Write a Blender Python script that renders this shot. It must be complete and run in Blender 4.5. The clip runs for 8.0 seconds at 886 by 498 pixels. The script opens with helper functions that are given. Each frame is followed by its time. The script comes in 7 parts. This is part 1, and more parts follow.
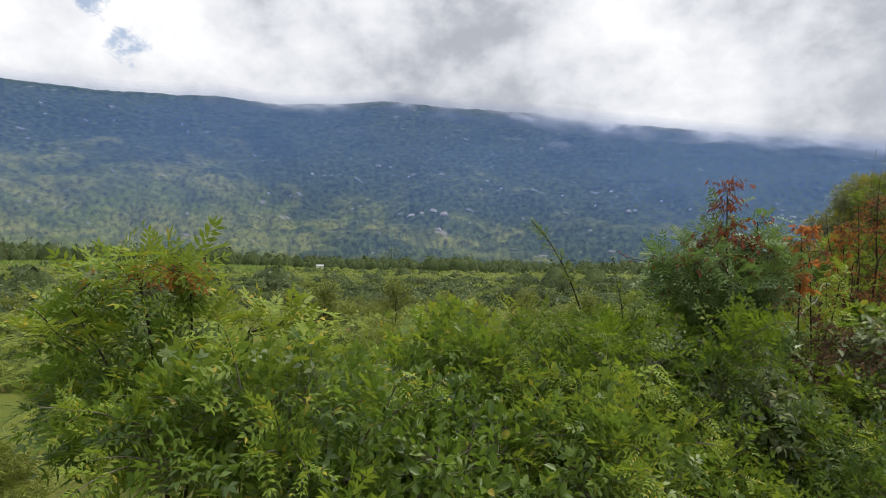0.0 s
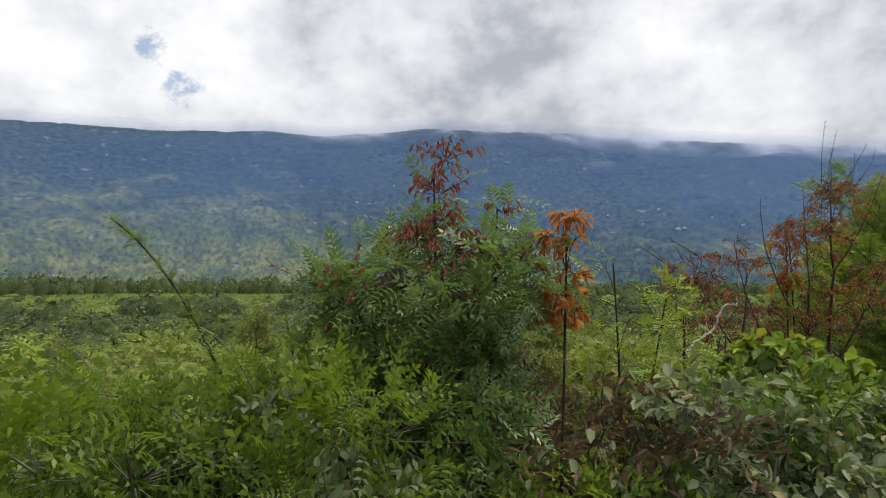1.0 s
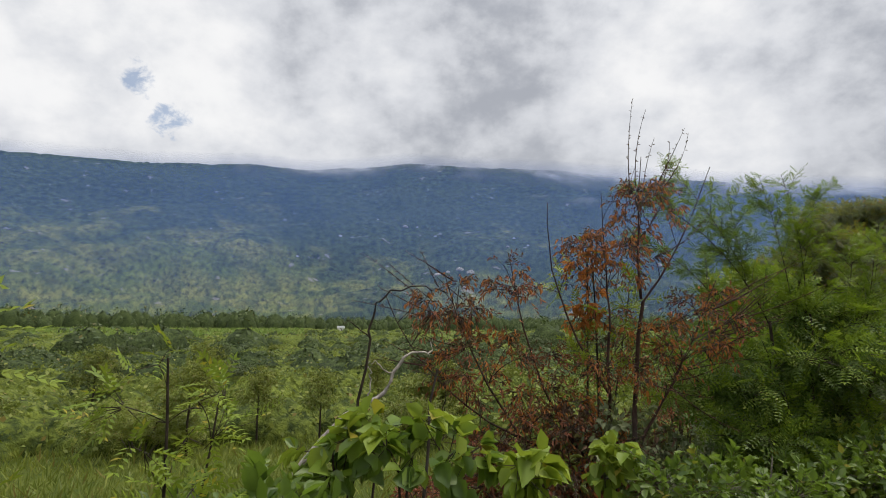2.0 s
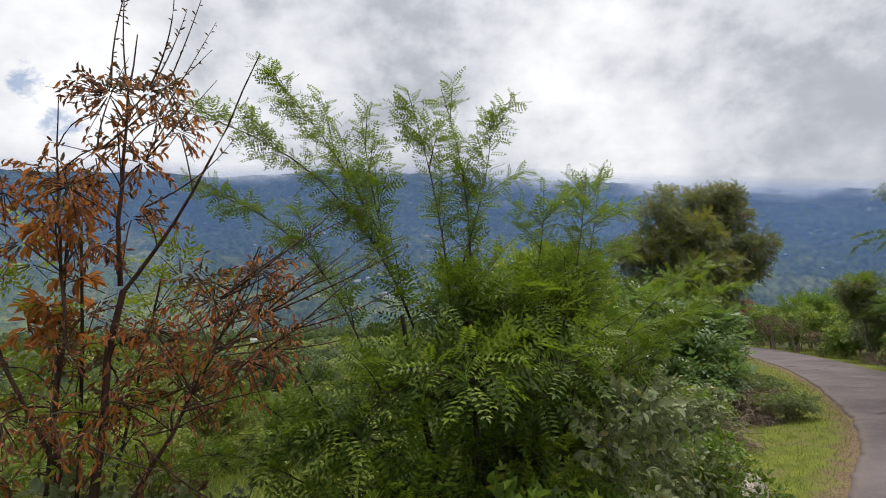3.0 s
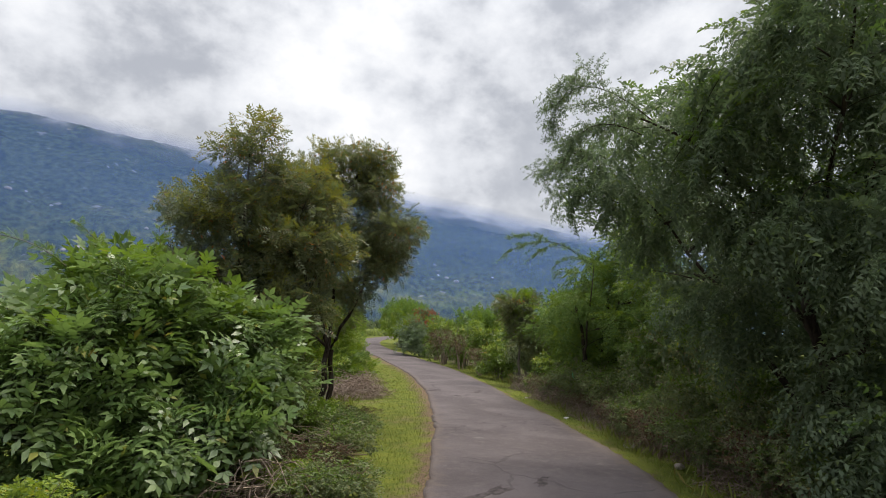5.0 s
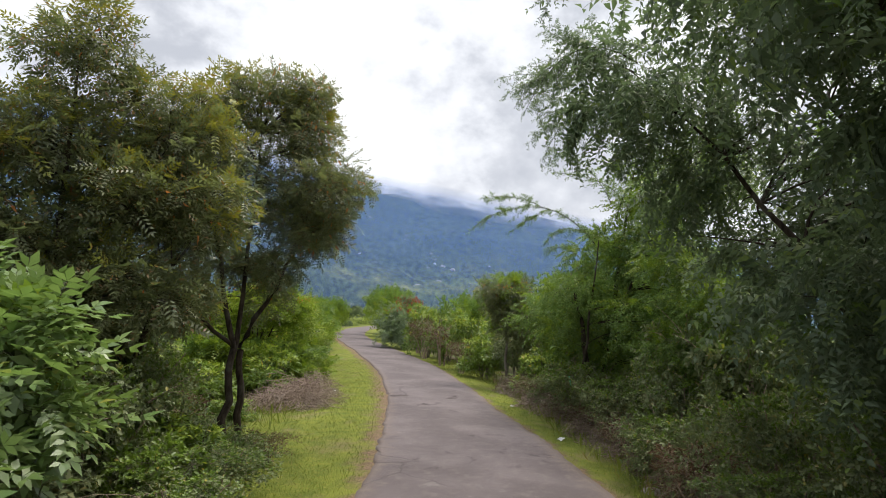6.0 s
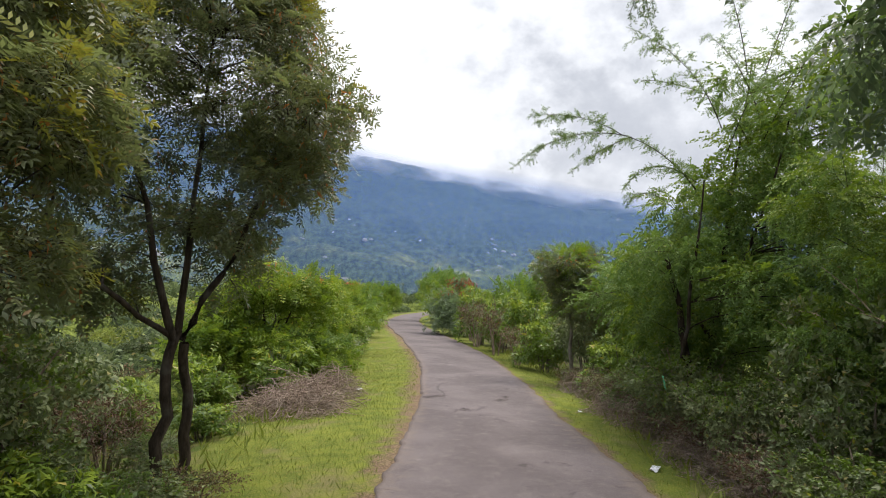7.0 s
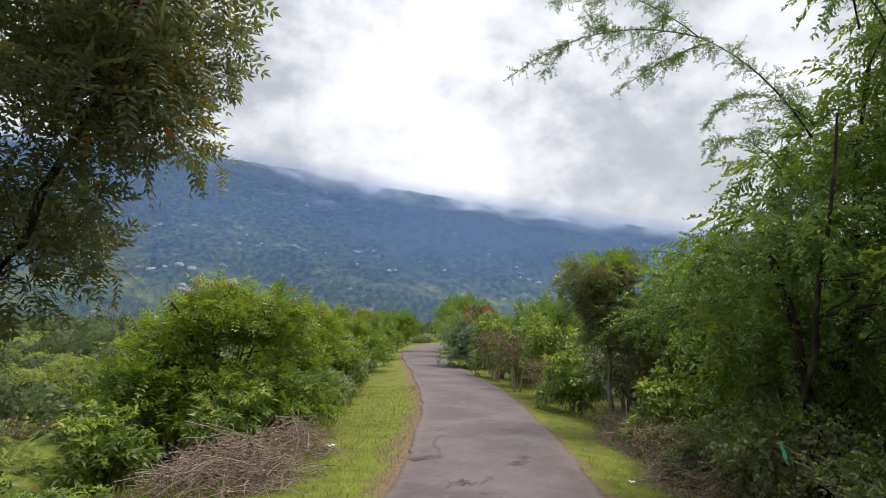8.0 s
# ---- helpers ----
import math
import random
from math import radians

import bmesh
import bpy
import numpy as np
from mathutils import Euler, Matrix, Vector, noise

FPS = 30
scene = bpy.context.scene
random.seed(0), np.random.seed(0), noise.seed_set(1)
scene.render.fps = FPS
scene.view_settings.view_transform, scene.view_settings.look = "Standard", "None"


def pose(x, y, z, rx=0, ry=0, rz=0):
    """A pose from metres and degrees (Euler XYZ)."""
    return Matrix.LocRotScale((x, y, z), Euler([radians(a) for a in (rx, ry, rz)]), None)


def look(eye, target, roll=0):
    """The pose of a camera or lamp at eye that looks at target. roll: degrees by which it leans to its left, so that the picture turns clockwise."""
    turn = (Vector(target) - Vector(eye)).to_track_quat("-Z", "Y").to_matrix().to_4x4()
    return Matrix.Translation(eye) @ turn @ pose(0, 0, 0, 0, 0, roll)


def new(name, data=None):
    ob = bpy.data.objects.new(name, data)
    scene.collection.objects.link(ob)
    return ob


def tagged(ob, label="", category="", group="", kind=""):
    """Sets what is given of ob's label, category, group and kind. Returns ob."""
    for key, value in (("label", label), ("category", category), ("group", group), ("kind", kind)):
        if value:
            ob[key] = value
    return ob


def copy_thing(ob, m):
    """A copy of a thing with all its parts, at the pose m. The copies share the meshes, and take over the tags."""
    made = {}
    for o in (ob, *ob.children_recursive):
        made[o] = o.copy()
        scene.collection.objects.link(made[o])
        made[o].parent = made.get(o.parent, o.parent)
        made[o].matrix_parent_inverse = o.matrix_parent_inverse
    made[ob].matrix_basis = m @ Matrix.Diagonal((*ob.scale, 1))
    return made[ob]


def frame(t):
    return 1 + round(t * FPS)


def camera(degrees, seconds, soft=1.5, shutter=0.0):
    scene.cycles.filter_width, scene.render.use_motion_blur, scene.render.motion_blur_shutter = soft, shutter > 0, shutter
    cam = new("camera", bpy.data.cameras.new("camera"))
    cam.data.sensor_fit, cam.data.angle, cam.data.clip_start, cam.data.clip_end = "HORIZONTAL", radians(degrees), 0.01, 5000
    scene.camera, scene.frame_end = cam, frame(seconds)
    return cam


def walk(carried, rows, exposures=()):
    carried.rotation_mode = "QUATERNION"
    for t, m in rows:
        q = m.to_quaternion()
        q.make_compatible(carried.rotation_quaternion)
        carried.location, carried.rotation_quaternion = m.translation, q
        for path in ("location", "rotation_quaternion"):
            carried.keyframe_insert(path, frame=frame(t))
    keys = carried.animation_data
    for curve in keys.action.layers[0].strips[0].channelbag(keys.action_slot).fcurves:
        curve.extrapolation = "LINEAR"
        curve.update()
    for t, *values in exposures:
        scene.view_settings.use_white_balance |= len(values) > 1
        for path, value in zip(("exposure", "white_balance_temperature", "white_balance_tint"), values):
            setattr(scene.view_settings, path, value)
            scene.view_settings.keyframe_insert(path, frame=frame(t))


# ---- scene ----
cam = camera(74.2, 8.0, soft=1.0, shutter=0.0)
PATH = [
    (0, (-7.299, -5.494, 2.381), (-7.253, -3.495, 2.429), 1.67),
    (0.5, (-5.542, -4.321, 2.386), (-5.610, -2.324, 2.486), 0.62),
    (1, (-3.938, -3.133, 2.409), (-4.049, -1.140, 2.538), 0.24),
    (1.2, (-3.339, -2.650, 2.423), (-3.462, -0.658, 2.557), 0.40),
    (2.3, (0.000, 0.000, 2.446), (0.000, 1.982, 2.714), 1.85),
    (2.5, (0.604, 0.472, 2.439), (0.640, 2.464, 2.609), 3.40),
    (2.6, (0.916, 0.710, 2.431), (0.964, 2.706, 2.557), 3.03),
    (2.8, (1.573, 1.211, 2.411), (1.652, 3.199, 2.610), 2.48),
    (2.9, (1.883, 1.460, 2.406), (1.994, 3.448, 2.595), -1.23),
    (3, (2.189, 1.711, 2.404), (2.399, 3.683, 2.664), -2.16),
    (3.1, (2.491, 1.962, 2.403), (2.712, 3.929, 2.690), -0.25),
    (3.2, (2.797, 2.226, 2.403), (3.118, 4.180, 2.682), 1.62),
    (3.3, (3.116, 2.493, 2.403), (3.512, 4.431, 2.699), 1.56),
    (3.5, (3.790, 3.028, 2.404), (4.461, 4.890, 2.691), 3.18),
    (4, (5.469, 4.490, 2.380), (6.418, 6.233, 2.632), 2.55),
    (4.5, (7.103, 5.967, 2.350), (8.136, 7.655, 2.635), 2.80),
    (4.7, (7.733, 6.595, 2.343), (8.758, 8.291, 2.611), 2.65),
    (5.8, (11.120, 10.084, 2.506), (12.190, 11.755, 2.757), 2.18),
    (6, (11.675, 10.697, 2.485), (12.722, 12.386, 2.710), 2.81),
    (6.5, (12.906, 12.238, 2.427), (13.874, 13.977, 2.621), 2.10),
    (7, (14.097, 13.791, 2.352), (14.968, 15.584, 2.521), 2.08),
    (7.5, (15.232, 15.378, 2.312), (16.035, 17.192, 2.570), 1.73),
    (8, (16.297, 16.914, 2.254), (17.085, 18.733, 2.521), 1.09),
]
walk(cam, [(t, look(eye, target, roll)) for t, eye, target, roll in PATH],
     exposures=((0, 0.02, 6620, 10), (1.2, -0.05, 6620, 10), (2.5, -0.20, 6620, 10), (2.8, -0.02, 6620, 10), (3.1, 0.0, 6620, 10), (3.6, -0.07, 6620, 10), (4.5, -0.02, 6620, 10), (5.8, 0.35, 6620, 10), (6.5, 0.50, 6620, 10), (7.0, 0.45, 6620, 10), (7.5, 0.30, 6620, 10), (8.0, 0.25, 6620, 10)))

# ---------------------------------------------------------------- sky, sun
SUN_AZ, SUN_EL = -72.0, 66.0          # degrees: azimuth to the left of +y, elevation


def ray_dir(az, el):
    a, e = radians(az), radians(el)
    return Vector((-math.sin(a) * math.cos(e), math.cos(a) * math.cos(e), math.sin(e)))


world = bpy.data.worlds.new("cloudy_sky")
scene.world = world
world.use_nodes = True
wt = world.node_tree
wt.nodes.clear()


class Nodes:
    """Short calls for building a node tree."""

    def __init__(self, tree):
        self.t = tree

    def put(self, value, socket):
        if hasattr(value, "is_linked"):
            self.t.links.new(value, socket)
        else:
            socket.default_value = value

    def node(self, kind):
        return self.t.nodes.new(kind)

    def attr(self, name):
        n = self.node("ShaderNodeAttribute")
        n.attribute_name = name
        return n.outputs["Fac"]

    def math(self, op, a, b=0.0, c=0.0, clamp=False):
        n = self.node("ShaderNodeMath")
        n.operation, n.use_clamp = op, clamp
        for v, s in zip((a, b, c), n.inputs):
            self.put(v, s)
        return n.outputs[0]

    def vmath(self, op, a, b=(0, 0, 0), out=0):
        n = self.node("ShaderNodeVectorMath")
        n.operation = op
        self.put(a, n.inputs[0])
        self.put(b, n.inputs[1])
        return n.outputs[out]

    def mix(self, fac, a, b, blend="MIX"):
        n = self.node("ShaderNodeMix")
        n.data_type, n.blend_type = "RGBA", blend
        self.put(fac, n.inputs[0])
        self.put(a if hasattr(a, "is_linked") else (*a, 1), n.inputs[6])
        self.put(b if hasattr(b, "is_linked") else (*b, 1), n.inputs[7])
        return n.outputs[2]

    def noise(self, vec, scale, detail=4.0, rough=0.55, distort=0.0):
        n = self.node("ShaderNodeTexNoise")
        if vec is not None:
            self.put(vec, n.inputs["Vector"])
        n.inputs["Scale"].default_value, n.inputs["Detail"].default_value = scale, detail
        n.inputs["Roughness"].default_value, n.inputs["Distortion"].default_value = rough, distort
        return n.outputs[0]

    def ramp(self, value, lo, hi, a=0.0, b=1.0):
        n = self.node("ShaderNodeMapRange")
        n.interpolation_type = "SMOOTHSTEP"
        for v, s in zip((value, lo, hi, a, b), n.inputs):
            self.put(v, s)
        return n.outputs[0]

    def link(self, a, b):
        self.t.links.new(a, b)


w = Nodes(wt)
sky = w.node("ShaderNodeTexSky")
sky.sky_type, sky.sun_disc = "NISHITA", False
sky.sun_elevation, sky.sun_rotation = radians(SUN_EL), radians(-SUN_AZ)
sky.altitude, sky.air_density, sky.dust_density = 400, 1.0, 1.5
view = w.node("ShaderNodeTexCoord").outputs["Generated"]
parts = w.node("ShaderNodeSeparateXYZ")
w.link(view, parts.inputs[0])
height = w.math("MAXIMUM", parts.outputs[2], 0.0)
deck = w.vmath("MULTIPLY", view, (1.0, 1.0, 1.35))
big = w.noise(deck, 2.4, 6.0, 0.5, 0.0)
fine = w.noise(w.vmath("ADD", deck, (3.1, 1.7, 0.4)), 6.0, 9.0, 0.55, 0.0)
wisp = w.noise(w.vmath("ADD", deck, (0.7, 5.7, 2.4)), 14.0, 8.0, 0.56, 0.0)
ragged_edge = w.noise(deck, 26.0, 6.0, 0.62, 0.4)


def spot(az, el, inner, outer):
    """A soft round region of the sky."""
    return w.ramp(w.vmath("DOT_PRODUCT", view, tuple(ray_dir(az, el)), out=1), math.cos(radians(outer)), math.cos(radians(inner)))


tone = w.math("ADD", w.math("ADD", w.math("MULTIPLY", big, 0.75), w.math("MULTIPLY", fine, 0.85)), w.math("MULTIPLY", wisp, 0.60))
tone = w.math("SUBTRACT", tone, 0.56)
for az, el, inner, outer, gain in ((15, 22, 0, 13, 0.15), (-26, 21, 0, 18, 0.19), (5, 18, 0, 10, 0.06), (33, 22, 0, 16, 0.20), (-25, 33, 0, 22, 0.12),
                                   (-7, 21, 0, 13, -0.05), (40, 27, 0, 22, 0.22), (24, 20, 0, 9, 0.10), (-12, 30, 0, 14, 0.06), (-48, 27, 0, 13, 0.14), (-41, 14, 0, 16, -0.14), (12, 30, 0, 20, -0.05), (-55, 26, 0, 20, 0.04)):
    tone = w.math("ADD", tone, w.math("MULTIPLY", spot(az, el, inner, outer), gain))
low_grey = w.ramp(height, 0.36, 0.20)
tone = w.math("SUBTRACT", tone, w.math("MULTIPLY", low_grey, 0.04))
shade = w.mix(w.ramp(w.math("ADD", fine, w.math("MULTIPLY", wisp, 0.5)), 0.56, 0.95), (0.45, 0.480, 0.545), (0.64, 0.670, 0.730))
bright = w.ramp(tone, 0.37, 0.79)
cloud = w.mix(bright, shade, (0.79, 0.820, 0.880))
core = w.ramp(tone, 0.66, 1.06)
cloud = w.mix(core, cloud, (1.02, 1.035, 1.06))
hole = w.math("MAXIMUM", spot(30.4, 20.5, 0.0, 2.3), spot(27.5, 17.4, 0.0, 2.3))
gap = w.ramp(w.math("ADD", w.math("MULTIPLY", hole, 0.42), w.math("MULTIPLY", ragged_edge, 1.3)), 0.90, 1.18)
gap = w.math("MULTIPLY", gap, w.ramp(hole, 0.0, 0.25))
sky_dim = w.vmath("SCALE", sky.outputs[0])
sky_dim.node.inputs[3].default_value = 0.15
whole = w.mix(w.math("SUBTRACT", 1.0, w.math("MULTIPLY", gap, 0.7), clamp=True), sky_dim, cloud)
zenith = w.vmath("SCALE", whole)          # an overcast sky grows brighter towards the zenith
w.link(w.ramp(height, 0.45, 1.0, 1.0, 2.6), zenith.node.inputs[3])
back = w.node("ShaderNodeBackground")
w.link(zenith, back.inputs[0])
back.inputs[1].default_value = 1.0
w.link(back.outputs[0], w.node("ShaderNodeOutputWorld").inputs[0])

sun_data = bpy.data.lights.new("sun", "SUN")
sun_data.energy, sun_data.angle, sun_data.color = 2.7, radians(28), (1.0, 0.93, 0.80)
sun = new("sun", sun_data)
sun.matrix_world = look(ray_dir(SUN_AZ, SUN_EL) * 100, (0, 0, 0))

# ---------------------------------------------------------------- materials


def material(name):
    m = bpy.data.materials.new(name)
    m.use_nodes = True
    m.node_tree.nodes.clear()
    return m, Nodes(m.node_tree)


def finish(m, n, shader):
    out = n.node("ShaderNodeOutputMaterial")
    n.link(shader, out.inputs[0])
    return m


def bsdf(n, colour, rough=0.6, spec=0.4, normal=None):
    p = n.node("ShaderNodeBsdfPrincipled")
    n.put(colour if hasattr(colour, "is_linked") else (*colour, 1), p.inputs["Base Color"])
    n.put(rough, p.inputs["Roughness"])
    p.inputs["Specular IOR Level"].default_value = spec
    if normal is not None:
        n.link(normal, p.inputs["Normal"])
    return p.outputs[0]


def bumped(n, height_out, strength, distance=0.02):
    b = n.node("ShaderNodeBump")
    b.inputs["Strength"].default_value, b.inputs["Distance"].default_value = strength, distance
    n.link(height_out, b.inputs["Height"])
    return b.outputs[0]


def leaf_material(name, dark, light, old, through_colour, translucent=0.35, rough=0.5, old_share=0.06, spec=0.30):
    """Leaves that differ one by one, from dark to light, a few of them old."""
    dark, light = ((c[0] * 1.04 * k, c[1] * 0.97 * k, c[2] * k) for c, k in ((dark, 1.25), (light, 1.0)))
    m, n = material(name)
    geo = n.node("ShaderNodeNewGeometry")
    rnd = geo.outputs["Random Per Island"]
    pos = geo.outputs["Position"]
    patch = n.ramp(n.math("ADD", n.math("MULTIPLY", n.noise(pos, 1.3, 3.0), 0.6), n.math("MULTIPLY", n.noise(pos, 0.16, 3.0), 0.4)), 0.36, 0.64)
    blend = n.math("ADD", n.math("MULTIPLY", rnd, 0.60), n.math("MULTIPLY", patch, 0.40))
    colour = n.mix(blend, dark, light)
    odd = n.math("FRACT", n.math("MULTIPLY", rnd, 37.3))
    colour = n.mix(n.math("LESS_THAN", odd, old_share), colour, old)
    speck = n.noise(pos, 60.0, 2.0)
    colour = n.mix(n.math("MULTIPLY", n.ramp(speck, 0.5, 0.75), 0.25), colour, dark)
    tr = n.node("ShaderNodeBsdfTranslucent")
    n.put(n.mix(0.5, colour, through_colour), tr.inputs[0])
    mixn = n.node("ShaderNodeMixShader")
    mixn.inputs[0].default_value = translucent * 0.8
    n.link(bsdf(n, colour, rough, spec), mixn.inputs[1])
    n.link(tr.outputs[0], mixn.inputs[2])
    return finish(m, n, mixn.outputs[0])


def bark_material(name, a, b, scale=14.0):
    m, n = material(name)
    tc = n.node("ShaderNodeTexCoord").outputs["Object"]
    mp = n.node("ShaderNodeMapping")
    mp.inputs["Scale"].default_value = (1, 1, 0.25)
    n.link(tc, mp.inputs[0])
    g = n.noise(mp.outputs[0], scale, 6.0, 0.65)
    blot = n.noise(tc, 2.2, 3.0)
    colour = n.mix(n.ramp(g, 0.3, 0.7), a, b)
    colour = n.mix(n.math("MULTIPLY", n.ramp(blot, 0.5, 0.75), 0.4), colour, (0.22, 0.21, 0.18))
    return finish(m, n, bsdf(n, colour, 0.9, 0.15, bumped(n, g, 0.8, 0.02)))


BARK = bark_material("dark_bark", (0.018, 0.013, 0.010), (0.070, 0.052, 0.038))
BARK_GREY = bark_material("grey_bark", (0.07, 0.058, 0.045), (0.21, 0.185, 0.15))
TWIG_DRY = bark_material("dry_wood", (0.045, 0.030, 0.022), (0.15, 0.105, 0.075), 20)
TWIG_RED = bark_material("dark_reddish_twig", (0.030, 0.016, 0.013), (0.095, 0.052, 0.040), 20)
BRUSH = bark_material("dead_brush", (0.13, 0.092, 0.072), (0.42, 0.325, 0.26), 20)

L_BROAD = leaf_material("broad_leaf", (0.024, 0.058, 0.011), (0.165, 0.250, 0.032), (0.302, 0.250, 0.039), (0.36, 0.56, 0.052), 0.38, 0.42, 0.025, 0.42)
L_PINNATE = leaf_material("pinnate_leaf", (0.060, 0.120, 0.034), (0.230, 0.330, 0.110), (0.28, 0.28, 0.06), (0.30, 0.48, 0.08), 0.36, 0.34, 0.02, 0.6)
L_GREY = leaf_material("greyish_leaf", (0.066, 0.098, 0.042), (0.255, 0.295, 0.145), (0.260, 0.221, 0.078), (0.271, 0.374, 0.091))
L_FEATHER = leaf_material("feathery_leaf", (0.034, 0.072, 0.008), (0.178, 0.262, 0.022), (0.24, 0.26, 0.05), (0.36, 0.53, 0.035), 0.42)
L_FERN_DARK = leaf_material("feathery_leaf_dark", (0.022, 0.049, 0.009), (0.100, 0.165, 0.024), (0.18, 0.22, 0.04), (0.21, 0.34, 0.03), 0.34)
L_ACACIA = leaf_material("acacia_leaf", (0.040, 0.070, 0.038), (0.215, 0.285, 0.165), (0.19, 0.25, 0.07), (0.24, 0.35, 0.12), 0.52, 0.5, 0.06, 0.35)
# fresher green copy of the acacia leaf, lightened in colour as if lit
L_ACACIA_LIT = leaf_material("acacia_leaf_fresh_lit", (0.036, 0.078, 0.020), (0.165, 0.265, 0.056), (0.22, 0.26, 0.05), (0.30, 0.48, 0.07), 0.42)
L_NEEM = leaf_material("neem_leaf", (0.046, 0.066, 0.030), (0.185, 0.208, 0.088), (0.24, 0.14, 0.06), (0.29, 0.36, 0.10), 0.45, 0.40, 0.05, 0.45)
L_NEEM_NEW = leaf_material("neem_leaf_young", (0.110, 0.145, 0.026), (0.270, 0.285, 0.050), (0.260, 0.130, 0.033), (0.452, 0.412, 0.039), 0.4)
L_YELLOW = leaf_material("yellow_green_leaf", (0.090, 0.160, 0.018), (0.250, 0.330, 0.034), (0.390, 0.312, 0.039), (0.47, 0.58, 0.052), 0.4)
L_RED = leaf_material("red_dry_leaf", (0.11, 0.032, 0.020), (0.33, 0.105, 0.046), (0.12, 0.06, 0.04), (0.50, 0.14, 0.05), 0.65, 0.6)
L_ORANGE = leaf_material("orange_dry_leaf", (0.28, 0.10, 0.028), (0.52, 0.22, 0.055), (0.15, 0.07, 0.04), (0.6, 0.26, 0.07), 0.7, 0.6)
L_RUST = leaf_material("rust_leaf", (0.105, 0.040, 0.021), (0.37, 0.145, 0.068), (0.120, 0.100, 0.030), (0.360, 0.130, 0.050), 0.3, 0.65)
L_BROWN = leaf_material("withered_leaf", (0.055, 0.036, 0.022), (0.175, 0.110, 0.058), (0.136, 0.125, 0.039), (0.260, 0.169, 0.078), 0.25, 0.7)
L_SCRUB = leaf_material("scrub_leaf", (0.085, 0.125, 0.022), (0.235, 0.265, 0.042), (0.20, 0.15, 0.04), (0.26, 0.33, 0.05))
L_FAR = leaf_material("far_tree_leaf", (0.036, 0.062, 0.023), (0.099, 0.132, 0.039), (0.166, 0.137, 0.039), (0.151, 0.225, 0.052), 0.2)
L_GRASS = leaf_material("grass_blade", (0.070, 0.108, 0.016), (0.195, 0.220, 0.034), (0.27, 0.23, 0.09), (0.28, 0.34, 0.05), 0.35)


def asphalt():
    m, n = material("worn_asphalt")
    pos = n.node("ShaderNodeNewGeometry").outputs["Position"]
    grit = n.noise(pos, 90.0, 3.0, 0.7)
    patch = n.noise(pos, 0.55, 5.0, 0.6, 0.3)
    mid = n.noise(pos, 4.0, 5.0, 0.65)
    colour = n.mix(n.ramp(patch, 0.35, 0.7), (0.090, 0.073, 0.075), (0.138, 0.114, 0.117))
    colour = n.mix(n.math("MULTIPLY", n.ramp(mid, 0.45, 0.75), 0.45), colour, (0.195, 0.168, 0.160))
    colour = n.mix(n.math("MULTIPLY", n.ramp(grit, 0.55, 0.75), 0.5), colour, (0.29, 0.27, 0.25))
    colour = n.mix(n.math("MULTIPLY", n.ramp(grit, 0.45, 0.28), 0.5), colour, (0.055, 0.050, 0.048))
    broken = n.math("MULTIPLY", n.ramp(n.noise(pos, 1.7, 7.0, 0.68, 0.5), 0.56, 0.66), n.ramp(n.noise(pos, 0.28, 3.0), 0.50, 0.62))
    colour = n.mix(n.math("MULTIPLY", broken, 0.7), colour, (0.050, 0.041, 0.042))
    pale = n.math("MULTIPLY", n.ramp(n.noise(pos, 2.6, 6.0, 0.7, 0.4), 0.58, 0.68), n.ramp(n.noise(pos, 0.33, 3.0), 0.48, 0.60))
    colour = n.mix(n.math("MULTIPLY", pale, 0.45), colour, (0.22, 0.195, 0.185))
    edge = n.attr("edge")
    worn = n.ramp(n.math("ADD", edge, n.math("MULTIPLY", n.math("SUBTRACT", mid, 0.5), 0.5)), 0.78, 1.02)
    colour = n.mix(n.math("MULTIPLY", worn, 0.55), colour, (0.165, 0.128, 0.108))
    wob = n.node("ShaderNodeTexNoise")
    n.put(pos, wob.inputs["Vector"])
    wob.inputs["Scale"].default_value = 1.2
    crack = n.node("ShaderNodeTexVoronoi")
    crack.feature = "DISTANCE_TO_EDGE"
    n.put(n.vmath("ADD", pos, n.vmath("MULTIPLY", wob.outputs["Color"], (0.6, 0.6, 0))), crack.inputs["Vector"])
    crack.inputs["Scale"].default_value = 0.42
    line = n.math("MULTIPLY", n.ramp(crack.outputs[0], 0.010, 0.002), n.ramp(n.noise(pos, 0.35, 2.0), 0.50, 0.62))
    colour = n.mix(n.math("MULTIPLY", line, 0.4), colour, (0.05, 0.045, 0.042))
    h = n.math("SUBTRACT", n.math("ADD", n.math("MULTIPLY", grit, 0.5), mid), line)
    return finish(m, n, bsdf(n, colour, n.ramp(mid, 0.3, 0.7, 0.78, 0.95), 0.2, bumped(n, h, 0.5, 0.015)))


